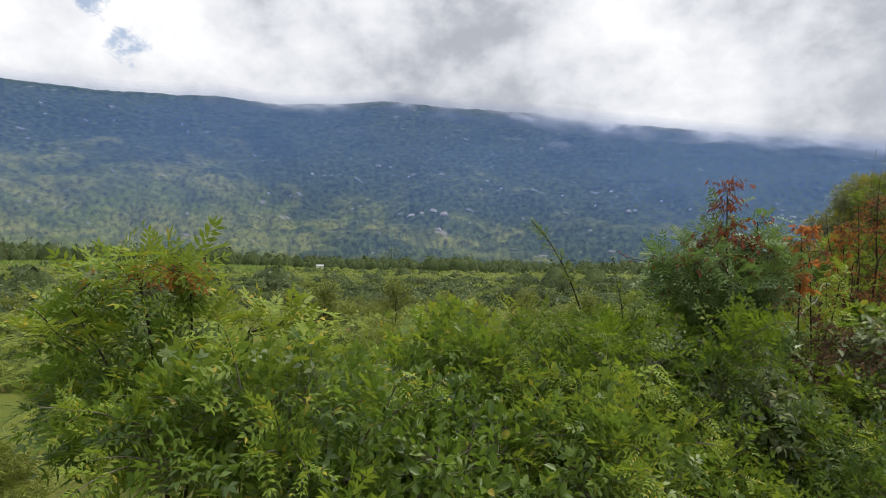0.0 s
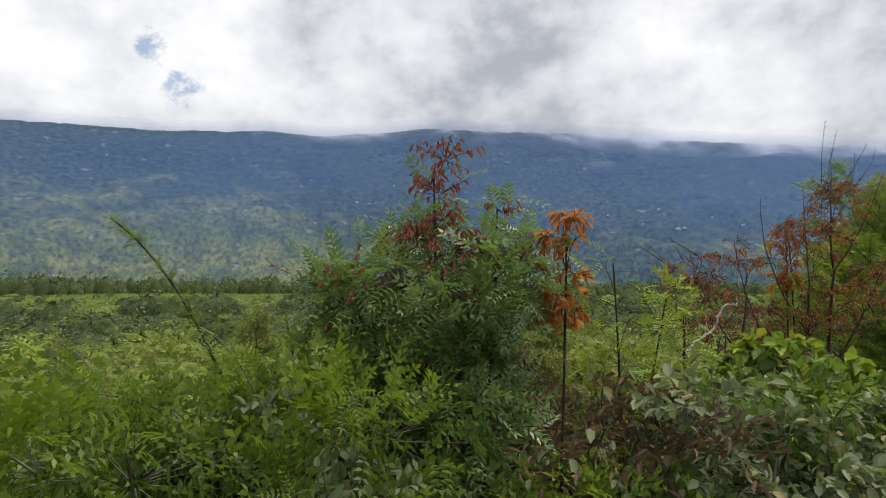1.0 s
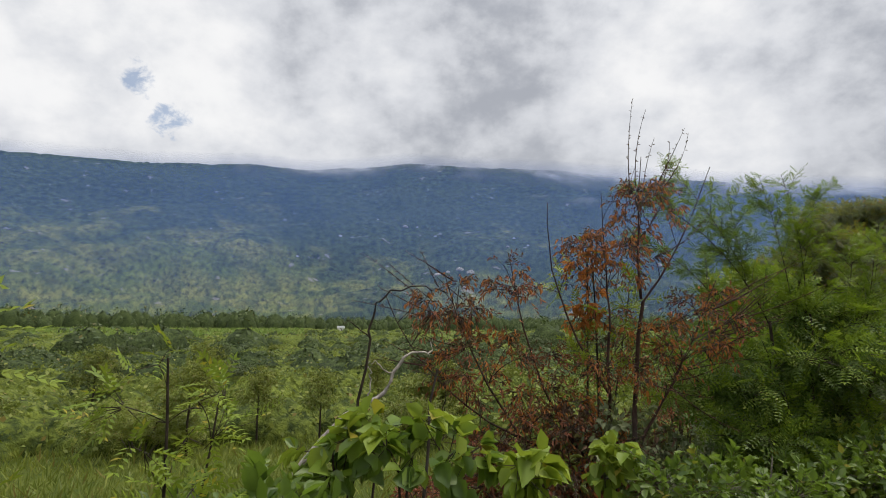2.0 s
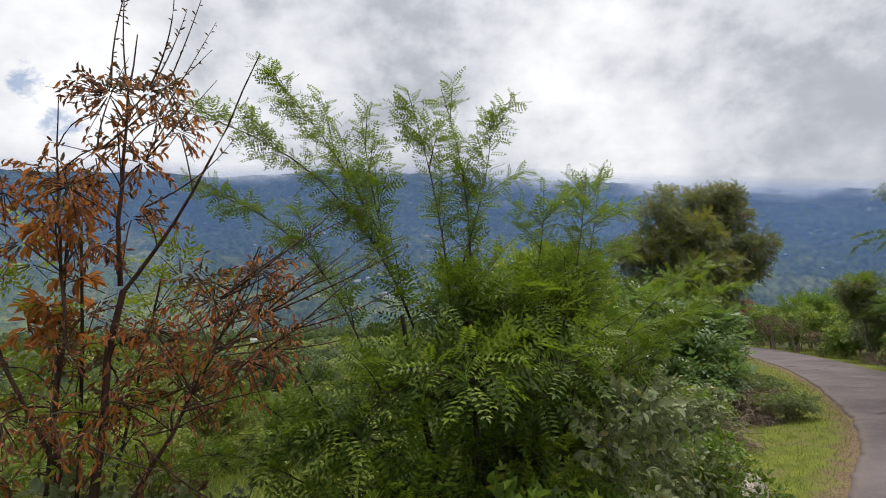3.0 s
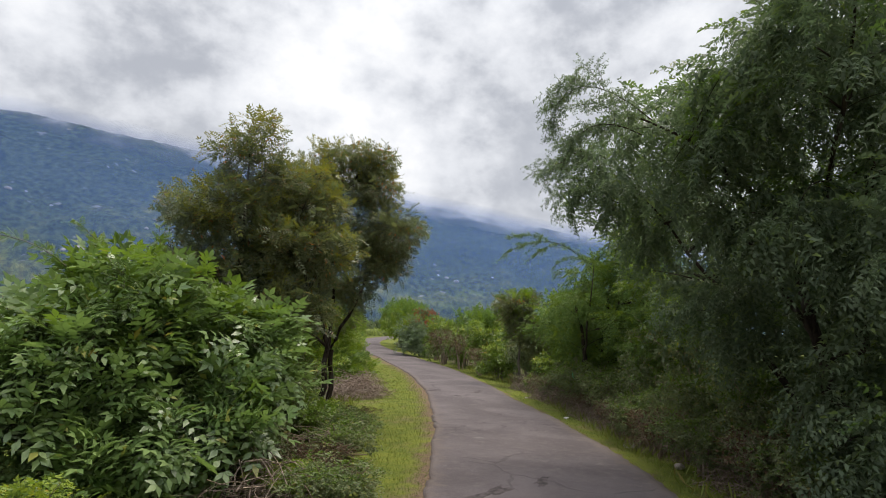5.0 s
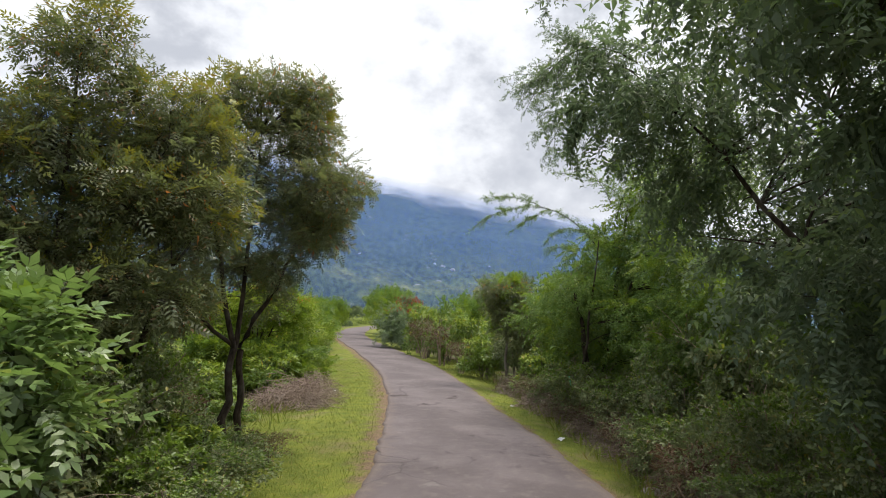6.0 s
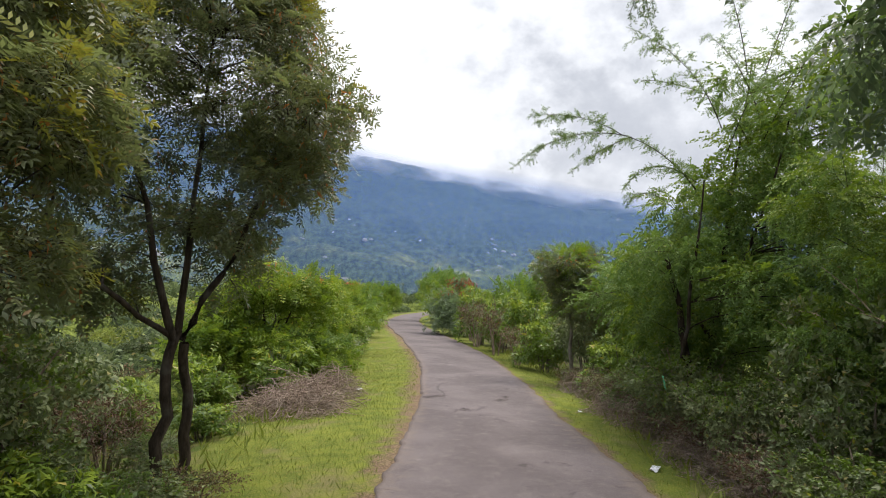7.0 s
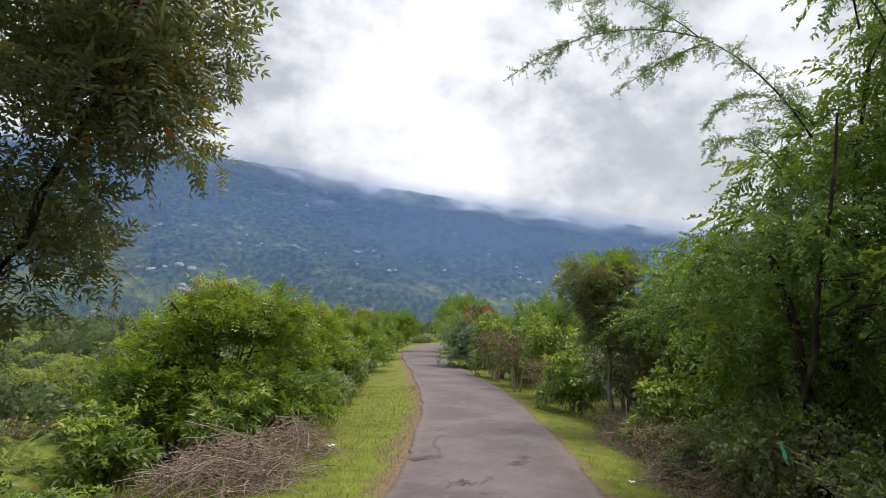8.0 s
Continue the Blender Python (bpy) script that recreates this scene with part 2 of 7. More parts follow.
def soil():
    """The ground: grit at the road's edge, short grass on the verge, litter under the hedge, rough field grass beyond."""
    m, n = material("ground_soil")
    pos = n.node("ShaderNodeNewGeometry").outputs["Position"]
    d = n.attr("verge")
    field = n.attr("field")
    fine_n, mid, wide = n.noise(pos, 30.0, 5.0, 0.65), n.noise(pos, 2.6, 5.0, 0.6), n.noise(pos, 0.09, 6.0, 0.6)
    earth = n.mix(n.ramp(fine_n, 0.3, 0.7), (0.085, 0.058, 0.038), (0.235, 0.165, 0.110))
    turf = n.mix(n.ramp(mid, 0.3, 0.7), (0.070, 0.102, 0.016), (0.155, 0.180, 0.028))
    turf = n.mix(n.ramp(fine_n, 0.42, 0.75), turf, (0.195, 0.185, 0.045))
    turf = n.mix(n.math("MULTIPLY", n.ramp(n.noise(pos, 0.9, 5.0, 0.65), 0.52, 0.68), 0.6), turf, (0.17, 0.135, 0.075))
    litter = n.mix(n.ramp(fine_n, 0.3, 0.7), (0.030, 0.024, 0.015), (0.105, 0.078, 0.048))
    litter = n.mix(n.ramp(mid, 0.45, 0.6), litter, (0.060, 0.085, 0.018))
    grassy = n.ramp(n.math("ADD", d, n.math("MULTIPLY", n.math("SUBTRACT", mid, 0.5), 0.35)), 0.02, 0.16)
    under = n.ramp(n.math("ADD", d, n.math("MULTIPLY", n.math("SUBTRACT", mid, 0.5), 0.9)), 0.85, 1.05)
    colour = n.mix(grassy, earth, turf)
    colour = n.mix(under, colour, litter)
    open_c = n.mix(n.ramp(wide, 0.35, 0.65), (0.058, 0.082, 0.016), (0.130, 0.148, 0.028))
    open_c = n.mix(n.math("MULTIPLY", n.ramp(mid, 0.45, 0.7), 0.6), open_c, (0.040, 0.070, 0.014))
    colour = n.mix(field, colour, open_c)
    return finish(m, n, bsdf(n, colour, 0.95, 0.1, bumped(n, n.math("ADD", fine_n, mid), 0.7, 0.04)))


def slope():
    """Forested mountainside with pale rock and lighter patches, grass and painted sunlight in one; its crest dissolves
    into the cloud.
    """
    m, n = material("forested_slope")
    pos = n.node("ShaderNodeNewGeometry").outputs["Position"]
    axes = n.node("ShaderNodeSeparateXYZ")
    n.link(pos, axes.inputs[0])
    around = n.node("ShaderNodeCombineXYZ")          # trees stand upright: their pattern runs round and up the slope
    n.put(n.math("MULTIPLY", n.math("ARCTAN2", axes.outputs[0], axes.outputs[1]), 1300.0), around.inputs[0])
    n.put(axes.outputs[2], around.inputs[1])
    face = around.outputs[0]
    crown = n.noise(face, 0.090, 6.0, 0.75)
    mid = n.noise(pos, 0.012, 6.0, 0.65)
    wide = n.noise(pos, 0.0030, 5.0, 0.6, 0.4)
    colour = n.mix(n.ramp(crown, 0.38, 0.62), (0.012, 0.022, 0.014), (0.075, 0.105, 0.040))
    # pale grass colour that also stands in for sunlit patches on the slope
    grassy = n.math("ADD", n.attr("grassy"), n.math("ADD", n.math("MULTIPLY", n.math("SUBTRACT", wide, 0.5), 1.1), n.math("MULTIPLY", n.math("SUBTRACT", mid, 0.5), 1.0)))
    sunlit_grass = n.ramp(grassy, 0.34, 0.64)
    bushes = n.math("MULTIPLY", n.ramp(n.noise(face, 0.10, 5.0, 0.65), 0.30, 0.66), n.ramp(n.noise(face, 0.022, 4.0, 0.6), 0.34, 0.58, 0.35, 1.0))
    colour = n.mix(n.math("MULTIPLY", n.math("MULTIPLY", sunlit_grass, bushes), 0.66), colour, n.mix(n.ramp(n.noise(pos, 0.006, 3.0), 0.4, 0.6), (0.22, 0.27, 0.045), (0.36, 0.35, 0.085)))
    colour = n.mix(n.math("MULTIPLY", n.ramp(n.noise(pos, 0.03, 3.0, 0.5), 0.66, 0.72), 0.6), colour, (0.34, 0.30, 0.26))
    lit = bsdf(n, colour, 0.95, 0.05, bumped(n, n.math("ADD", crown, mid), 1.0, 8.0))
    veil = n.attr("veil")
    wisp = n.math("SUBTRACT", n.noise(pos, 0.0042, 6.0, 0.6, 0.6), 0.5)
    gone = n.ramp(n.math("ADD", veil, n.math("MULTIPLY", wisp, 0.46)), 0.83, 1.06)
    clear = n.node("ShaderNodeBsdfTransparent")
    mixn = n.node("ShaderNodeMixShader")
    n.link(gone, mixn.inputs[0])
    n.link(lit, mixn.inputs[1])
    n.link(clear.outputs[0], mixn.inputs[2])
    return finish(m, n, mixn.outputs[0])


def mist():
    """Blue-tinted see-through sheet that stands in for aerial haze before the mountain."""
    m, n = material("haze_sheet")
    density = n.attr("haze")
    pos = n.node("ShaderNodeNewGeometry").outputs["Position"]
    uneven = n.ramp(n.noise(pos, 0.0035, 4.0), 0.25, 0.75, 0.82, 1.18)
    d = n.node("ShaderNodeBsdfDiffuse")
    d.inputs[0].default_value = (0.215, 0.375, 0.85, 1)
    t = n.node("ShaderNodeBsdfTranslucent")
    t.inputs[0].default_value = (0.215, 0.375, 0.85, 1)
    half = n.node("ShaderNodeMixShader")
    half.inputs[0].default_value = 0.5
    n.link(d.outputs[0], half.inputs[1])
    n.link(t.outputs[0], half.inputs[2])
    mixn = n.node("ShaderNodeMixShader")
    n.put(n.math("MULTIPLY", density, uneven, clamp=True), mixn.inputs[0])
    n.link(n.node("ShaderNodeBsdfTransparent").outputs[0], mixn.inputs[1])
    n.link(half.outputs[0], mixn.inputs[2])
    return finish(m, n, mixn.outputs[0])


def stone(name, a, b):
    m, n = material(name)
    tc = n.node("ShaderNodeTexCoord").outputs["Object"]
    g = n.noise(tc, 9.0, 6.0, 0.65)
    colour = n.mix(n.ramp(g, 0.3, 0.7), a, b)
    return finish(m, n, bsdf(n, colour, 0.9, 0.2, bumped(n, g, 0.6, 0.03)))


def plain(name, colour, rough=0.6, spec=0.4):
    m, n = material(name)
    g = n.noise(n.node("ShaderNodeTexCoord").outputs["Object"], 25.0, 3.0)
    c = n.mix(n.math("MULTIPLY", g, 0.35), colour, tuple(v * 0.6 for v in colour))
    return finish(m, n, bsdf(n, c, rough, spec))


ASPHALT, SOIL, SLOPE, HAZE_SHEET = asphalt(), soil(), slope(), mist()
ROCK = stone("pale_rock", (0.20, 0.17, 0.15), (0.46, 0.41, 0.37))
ROCK_FAR = stone("far_rock", (0.30, 0.27, 0.24), (0.52, 0.48, 0.44))

# ---------------------------------------------------------------- mesh helpers


def mesh_of(name, verts, faces, mat, smooth=False):
    """A mesh from an (n, 3) array and an (m, 4) array of corners."""
    me = bpy.data.meshes.new(name)
    verts, faces = np.asarray(verts, np.float32), np.asarray(faces, np.int32)
    k = faces.shape[1]
    me.vertices.add(len(verts))
    me.vertices.foreach_set("co", verts.ravel())
    me.loops.add(faces.size)
    me.loops.foreach_set("vertex_index", faces.ravel())
    me.polygons.add(len(faces))
    me.polygons.foreach_set("loop_start", np.arange(0, faces.size, k, dtype=np.int32))
    me.update(calc_edges=True)
    me.validate()
    if smooth:
        me.polygons.foreach_set("use_smooth", np.ones(len(faces), bool))
    me.materials.append(mat)
    return me


def attribute(me, name, values):
    me.attributes.new(name, "FLOAT", "POINT").data.foreach_set("value", np.asarray(values, np.float32))


def child(name, me, parent, label=""):
    ob = new(name, me)
    ob.parent = parent
    if label:
        ob["label"] = label
    if len(me.polygons) > 300 and name != "trunk":
        ob["kind"] = "stuff"
    return ob


def part(name, bm, mat, parent, label=""):
    me = bpy.data.meshes.new(name)
    bm.to_mesh(me)
    bm.free()
    me.materials.append(mat)
    return child(name, me, parent, label)


def unit(v):
    return v / np.maximum(np.linalg.norm(v, axis=-1, keepdims=True), 1e-9)


def bezier(p0, p1, p2, t):
    """Points on quadratic curves: (n, 3) ends and (m,) or (n, m) parameters give (n, m, 3)."""
    t = np.asarray(t, float)
    t = np.broadcast_to(t, (len(p0), t.shape[-1]))[..., None]
    return (1 - t) ** 2 * p0[:, None] + 2 * t * (1 - t) * p1[:, None] + t * t * p2[:, None]


def tubes(points, r0, r1, sides):
    """Tapering tubes along (n, m, 3) polylines: verts and quads."""
    n, m = points.shape[:2]
    tang = unit(np.gradient(points, axis=1))
    ref = np.where(np.abs(tang[..., 2:3]) > 0.9, (1.0, 0, 0), (0, 0, 1.0))
    u = unit(np.cross(tang, ref))
    v = np.cross(tang, u)
    s = np.linspace(0, 1, m)[None, :, None, None]
    rad = np.asarray(r0).reshape(-1, 1, 1, 1) * (1 - s) + np.asarray(r1).reshape(-1, 1, 1, 1) * s
    a = np.arange(sides) * 2 * np.pi / sides
    ring = np.cos(a)[:, None] * u[:, :, None] + np.sin(a)[:, None] * v[:, :, None]
    verts = (points[:, :, None] + rad * ring).reshape(-1, 3)
    base = (np.arange(n)[:, None, None] * m + np.arange(m - 1)[None, :, None]) * sides
    k = np.arange(sides)[None, None]
    nxt = (k + 1) % sides
    faces = np.stack(np.broadcast_arrays(base + k, base + nxt, base + sides + nxt, base + sides + k), -1).reshape(-1, 4)
    return verts, faces


def joined(pieces):
    verts, faces, at = [], [], 0
    for v, f in pieces:
        verts.append(v)
        faces.append(f + at)
        at += len(v)
    return np.concatenate(verts), np.concatenate(faces)


# leaf shapes: along +y, faces up (+z); each is (verts, quads)


def leaflet(length, width, x=0.0, y=0.0, turn=0.0, fold=0.25, droop=0.0):
    """A folded pointed leaflet of one quad, at (x, y), turned about z."""
    v = np.array([(0, 0, 0), (-width / 2, length * 0.45, fold * width), (0, length, -droop * length), (width / 2, length * 0.45, fold * width)])
    c, s = math.cos(turn), math.sin(turn)
    v = np.stack([v[:, 0] * c - v[:, 1] * s + x, v[:, 0] * s + v[:, 1] * c + y, v[:, 2]], 1)
    return v, np.array([[0, 3, 2, 1]])


def oval(length, width, droop=0.15):
    """A broad leaf of two quads, folded along its midrib."""
    v = np.array([(0, 0, 0), (0, length, -droop * length), (-width * 0.46, length * 0.28, width * 0.16), (-width * 0.40, length * 0.68, width * 0.08),
                  (width * 0.46, length * 0.28, width * 0.16), (width * 0.40, length * 0.68, width * 0.08)])
    return v, np.array([[0, 1, 3, 2], [0, 4, 5, 1]])


def pinnate(length, pairs, leaf_len, leaf_wid, angle=62, sag=0.25, tip=True):
    """A compound leaf: pairs of leaflets along a sagging rachis."""
    out = []
    for i in range(pairs):
        f = 0.18 + 0.82 * i / max(pairs - 1, 1)
        size = 1 - 0.35 * abs(f - 0.5)
        for side in (-1, 1):
            v, q = leaflet(leaf_len * size, leaf_wid * size, 0, length * f, -side * radians(angle))
            v[:, 2] -= sag * length * f * f + 0.35 * np.abs(v[:, 0]) * sag
            out.append((v, q))
    if tip:
        v, q = leaflet(leaf_len, leaf_wid, 0, length, 0)
        v[:, 2] -= sag * length
        out.append((v, q))
    return joined(out)


OVAL = oval(1.0, 0.62)
NEEM = pinnate(1.0, 5, 0.36, 0.125, 55, 0.35)
BIGPIN = pinnate(1.0, 4, 0.42, 0.19, 60, 0.25)
FERN = pinnate(1.0, 6, 0.27, 0.10, 70, 0.2)
FERN_S = pinnate(1.0, 4, 0.33, 0.15, 70, 0.18)
PIN3 = pinnate(1.0, 3, 0.50, 0.22, 58, 0.25)
FILL = joined([leaflet(0.8, 0.17, 0, 0.1 * i, a, 0.3, 0.2) for i, a in enumerate((-0.8, 0.8, 0.0))])


def branchlet(seed, pairs=12, leaf_len=0.165, leaf_wid=0.068, sag=0.35):
    """A drooping thorn-tree branchlet one metre long, with small feather leaves all round it."""
    g = np.random.default_rng(seed)
    out = []
    for i in range(pairs):
        f = 0.06 + 0.94 * i / (pairs - 1)
        for side in (-1, 1):
            size = leaf_len * g.uniform(0.7, 1.2) * (1.1 - 0.45 * f)
            v, q = leaflet(size, leaf_wid * g.uniform(0.8, 1.2), 0, 0, -side * radians(g.uniform(38, 78)), 0.3, 0.25)
            c_, s_ = math.cos(g.uniform(-1.0, 1.0)), math.sin(g.uniform(-1.0, 1.0))
            v = np.stack([v[:, 0] * c_, v[:, 1], v[:, 2] + v[:, 0] * s_], 1)
            v[:, 0] += 0.05 * math.sin(f * 5 + seed)
            v[:, 1] += f * (1 - 0.12 * f)
            v[:, 2] -= sag * f * f
            out.append((v, q))
    v, q = tubes(np.array([[(0.05 * math.sin(f * 5 + seed), f * (1 - 0.12 * f), -sag * f * f) for f in np.linspace(0, 1, 3)]]), np.array([0.007]), np.array([0.003]), 3)
    out.append((v, q))
    return joined(out)


BRANCHLETS = [branchlet(1, 12, 0.185, 0.066, sag=0.3), branchlet(2, 12, 0.185, 0.066, sag=0.55), branchlet(3, 12, 0.185, 0.066, sag=0.85)]
SPRIGS = [branchlet(4, 7, 0.25, 0.082, 0.2), branchlet(5, 7, 0.25, 0.082, 0.35)]
LANCE = oval(1.0, 0.30, 0.3)
HEART = oval(1.0, 0.78, 0.3)
DROOP = joined([leaflet(1.0, 0.30, droop=0.4)])


def leaves(shape, at, along, size, rng, up=(0, 0, 1), roll=0.6):
    """Copies of a leaf shape at points, pointing along given ways."""
    v, q = shape
    n = len(at)
    y = unit(along)
    z0 = np.broadcast_to(np.asarray(up, float), (n, 3)) + rng.normal(0, roll, (n, 3))
    x = unit(np.cross(y, z0))
    z = np.cross(x, y)
    size = np.broadcast_to(size, (n,))[:, None, None]
    verts = (v[None, :, 0:1] * x[:, None] + v[None, :, 1:2] * y[:, None] + v[None, :, 2:3] * z[:, None]) * size + at[:, None]
    faces = (np.arange(n) * len(v))[:, None, None] + q[None]
    return verts.reshape(-1, 3), faces.reshape(-1, q.shape[1])


def foliage(shapes, at, along, size, rng, up=(0, 0, 1), roll=0.6):
    """Leaves of one shape, or of several in turn."""
    up = np.broadcast_to(np.asarray(up, float), (len(at), 3))
    if not isinstance(shapes, list):
        return leaves(shapes, at, along, size, rng, up, roll)
    k = rng.integers(0, len(shapes), len(at))
    return joined([leaves(s, at[k == i], along[k == i], size[k == i], rng, up[k == i], roll) for i, s in enumerate(shapes) if (k == i).any()])


def spread_in(lobes, n, rng, shell=(0.45, 1.0), low=-0.75):
    """Points spread evenly over the outer part of ellipsoid lobes, with the lobe that each belongs to."""
    lob = np.array(lobes, float)
    k = rng.choice(len(lob), n * 6, p=lob[:, 6] / lob[:, 6].sum())
    way = unit(rng.normal(0, 1, (n * 6, 3)))
    way[:, 2] = np.maximum(way[:, 2], low)
    cand = lob[k, :3] + way * lob[k, 3:6] * rng.uniform(*shell, (n * 6, 1))
    got = [0]
    near = np.linalg.norm(cand - cand[0], axis=1)
    for i in range(1, n):
        j = int(np.argmax(near * rng.uniform(0.55, 1.0, len(near))))
        got.append(j)
        near = np.minimum(near, np.linalg.norm(cand - cand[j], axis=1))
    return cand[got], lob[k[got]]


def tree(name, seed, trunks, lobes, n, clump, per, leaf, size, mat, bark, label, category, per_twig=3, droop=0.0, lift=0.35, flat=0.75, young=None, young_share=0.12,
         extra=None, bough_r=0.012, start=0.35, shoots=(), auto=(0, 0.8), shoot_leaf=None, shoot_size=None, shoot_dense=40, shoot_mat=None, shoot_sag=0.25, shoot_r=0.006, fill=0, fill_size=0.16,
         twig_r=0.003, reach=(0.15, 1.05), roll=0.5, shell=(0.45, 1.0), group="", sparse=0.0, bough_sides=4, low=-0.75, side_twigs=0, side_len=0.35):
    """A tree or bush whose foliage grows in n separate tufts. trunks: (foot, bend, head, r0, r1) curves; lobes: (x, y, z, rx, ry, rz, weight) ellipsoids over which
    the tufts of radius clump spread. A bough runs from a trunk into each tuft, twigs radiate in it, leaves clothe their outer parts. auto: (number, length) of long shoots that grow out of
    the crown; side_twigs: how many side twigs a metre the given shoots bear; extra: (share, leaf, size, material, name, height bias) of odd leaves."""
    rng = np.random.default_rng(seed)
    tr = np.array([[*a, *b, *c] for a, b, c, _, _ in trunks], float)
    r0, r1 = np.array([t[3] for t in trunks]), np.array([t[4] for t in trunks])
    tp = bezier(tr[:, 0:3], tr[:, 3:6], tr[:, 6:9], np.linspace(0, 1, 9))
    wob = rng.normal(0, 1, tp.shape) * (r0[:, None, None] * 0.35)
    wob[:, 0] = 0
    wood = [tubes(tp + wob, r0, r1, 7)]
    tight = [(*l[:3], *(max(r - 0.75 * clump, 0.35 * r) for r in l[3:6]), l[6]) for l in lobes]
    c, own = spread_in(tight, n, rng, shell, low)
    rad = clump * rng.uniform(0.65, 1.35, (n, 1)) * np.array((1, 1, flat))
    fork = tp[:, max(1, int(start * 8)):].reshape(-1, 3)
    cost = np.linalg.norm(c[:, None] - fork[None], axis=2) + 0.8 * np.maximum(fork[None, :, 2] - c[:, None, 2] + 0.25, 0)
    src = fork[np.argmin(cost * rng.uniform(0.85, 1.15, cost.shape), 1)]
    span = np.linalg.norm(c - src, axis=1, keepdims=True)
    mid = (src + c) / 2 + np.array((0, 0, 0.16)) * span + rng.normal(0, 0.09, (n, 3)) * span
    wood.append(tubes(bezier(src, mid, c, np.linspace(0, 1, 6)), bough_r * np.clip(span[:, 0], 0.4, 2.2), np.full(n, max(twig_r, 0.003)), bough_sides))
    share = rad[:, 0] ** 2 * np.where(rng.random(n) < sparse, 0.3, 1.0)
    b = rng.choice(n, n * per, p=share / share.sum())
    out = unit(c - own[:, :3])
    w = unit(rng.normal(0, 1, (n * per, 3)) + out[b] * 0.55 + np.array((0, 0, lift)))
    ts, te = c[b] + w * rad[b] * reach[0], c[b] + w * rad[b] * reach[1] * rng.uniform(0.75, 1.2, (n * per, 1))
    te[:, 2] -= droop * rad[b, 0] * rng.uniform(0.2, 1.0, n * per)
    tm = (ts + te) / 2 + np.array((0, 0, 0.16)) * rad[b, :1]
    if twig_r > 0:
        wood.append(tubes(bezier(ts, tm, te, np.linspace(0, 1, 2)), np.full(n * per, twig_r), np.full(n * per, twig_r * 0.4), 3))
    f = 1 - 0.75 * rng.random((n * per, per_twig)) ** 1.3 if per_twig > 1 else rng.uniform(0.1, 0.6, (n * per, 1))
    lp = bezier(ts, tm, te, f)
    tang = unit(te - ts)[:, None]
    side = unit(np.cross(tang, rng.normal(0, 1, (n * per, per_twig, 3))))
    ld = unit(tang * 0.8 + side * (0.8 if per_twig > 1 else 0.25) + np.array((0, 0, 0.12 - droop * 0.8)))
    lu = np.broadcast_to(w[:, None] * 0.5 + np.array((0, 0, 0.8)), ld.shape)
    lp, ld, lu = lp.reshape(-1, 3), ld.reshape(-1, 3), lu.reshape(-1, 3)
    sz = size * rng.uniform(0.7, 1.2, len(lp))
    ways = list(shoots)
    for a, m, e, _ in shoots:
        a, m, e = (np.array(q, float) for q in (a, m, e))
        ln = np.linalg.norm(m - a) + np.linalg.norm(e - m)
        for k in range(int(ln * side_twigs)):
            fr = rng.uniform(0.05, 0.92)
            p0 = bezier(a[None], m[None], e[None], np.array([fr]))[0, 0]
            tg = unit((1 - fr) * (m - a) + fr * (e - m))
            go = unit(tg * 0.8 + unit(np.cross(tg, (0.3, 0.2, 1.0))) * (0.75 if k % 2 else -0.75) + rng.normal(0, 0.14, 3))
            sl = side_len * (1.15 - 0.7 * fr) * rng.uniform(0.6, 1.3)
            ways.append((p0, p0 + go * sl * 0.5 + np.array((0, 0, 0.08 * sl)), p0 + go * sl - np.array((0, 0, 0.12 * sl)), 0.0035))
    if auto[0]:
        mass = np.average(np.array(lobes, float)[:, :3], axis=0, weights=np.array(lobes, float)[:, 6])
        far = np.linalg.norm((c - mass) * (1, 1, 0.8), axis=1) + rng.uniform(0, 0.5, n)
        for i in rng.choice(np.argsort(far)[-max(n // 2, 4):], auto[0]):
            go = unit(unit(c[i] - mass) * (1, 1, 0.7) + np.array((0, 0, 0.45)) + rng.normal(0, 0.25, 3))
            ln = auto[1] * rng.uniform(0.6, 1.3)
            p0 = c[i] + go * rad[i, 0] * 0.2
            end = p0 + go * ln - np.array((0, 0, shoot_sag * ln))
            ways.append((p0, (p0 + end) / 2 + np.array((0, 0, 0.55 * shoot_sag * ln)) + rng.normal(0, 0.07 * ln, 3), end, shoot_r))
    gp = gd = gs = None
    if ways:
        sh = np.array([[*a, *m, *e] for a, m, e, _ in ways], float)
        sr = np.array([q[3] for q in ways])
        wood.append(tubes(bezier(sh[:, 0:3], sh[:, 3:6], sh[:, 6:9], np.linspace(0, 1, 9)), sr, sr * 0.3, 4))
        grown = []
        for one in sh:
            ln = np.linalg.norm(one[3:6] - one[0:3]) + np.linalg.norm(one[6:9] - one[3:6])
            k = max(int(ln * shoot_dense), 4)
            fr = np.sort(0.06 + 0.94 * rng.random((1, k)), 1)
            q0 = bezier(one[None, 0:3], one[None, 3:6], one[None, 6:9], fr)[0]
            tg = unit((1 - fr[0])[:, None] * (one[3:6] - one[0:3]) + fr[0][:, None] * (one[6:9] - one[3:6]))
            sd = unit(tg * 0.7 + unit(np.cross(tg, rng.normal(0, 0.7, (k, 3)) + np.array((0, 0, 1.2)))) * rng.choice((-0.9, 0.9), (k, 1)) + rng.normal(0, 0.3, (k, 3)))
            grown.append((q0, sd, (shoot_size or size) * rng.uniform(0.65, 1.15, k) * (1.1 - 0.4 * fr[0])))
        gp, gd, gs = (np.concatenate([q[i] for q in grown]) for i in range(3))
    ob = tagged(new(name), label, category, group)
    child("trunk", mesh_of("trunk", *joined(wood), bark, True), ob)
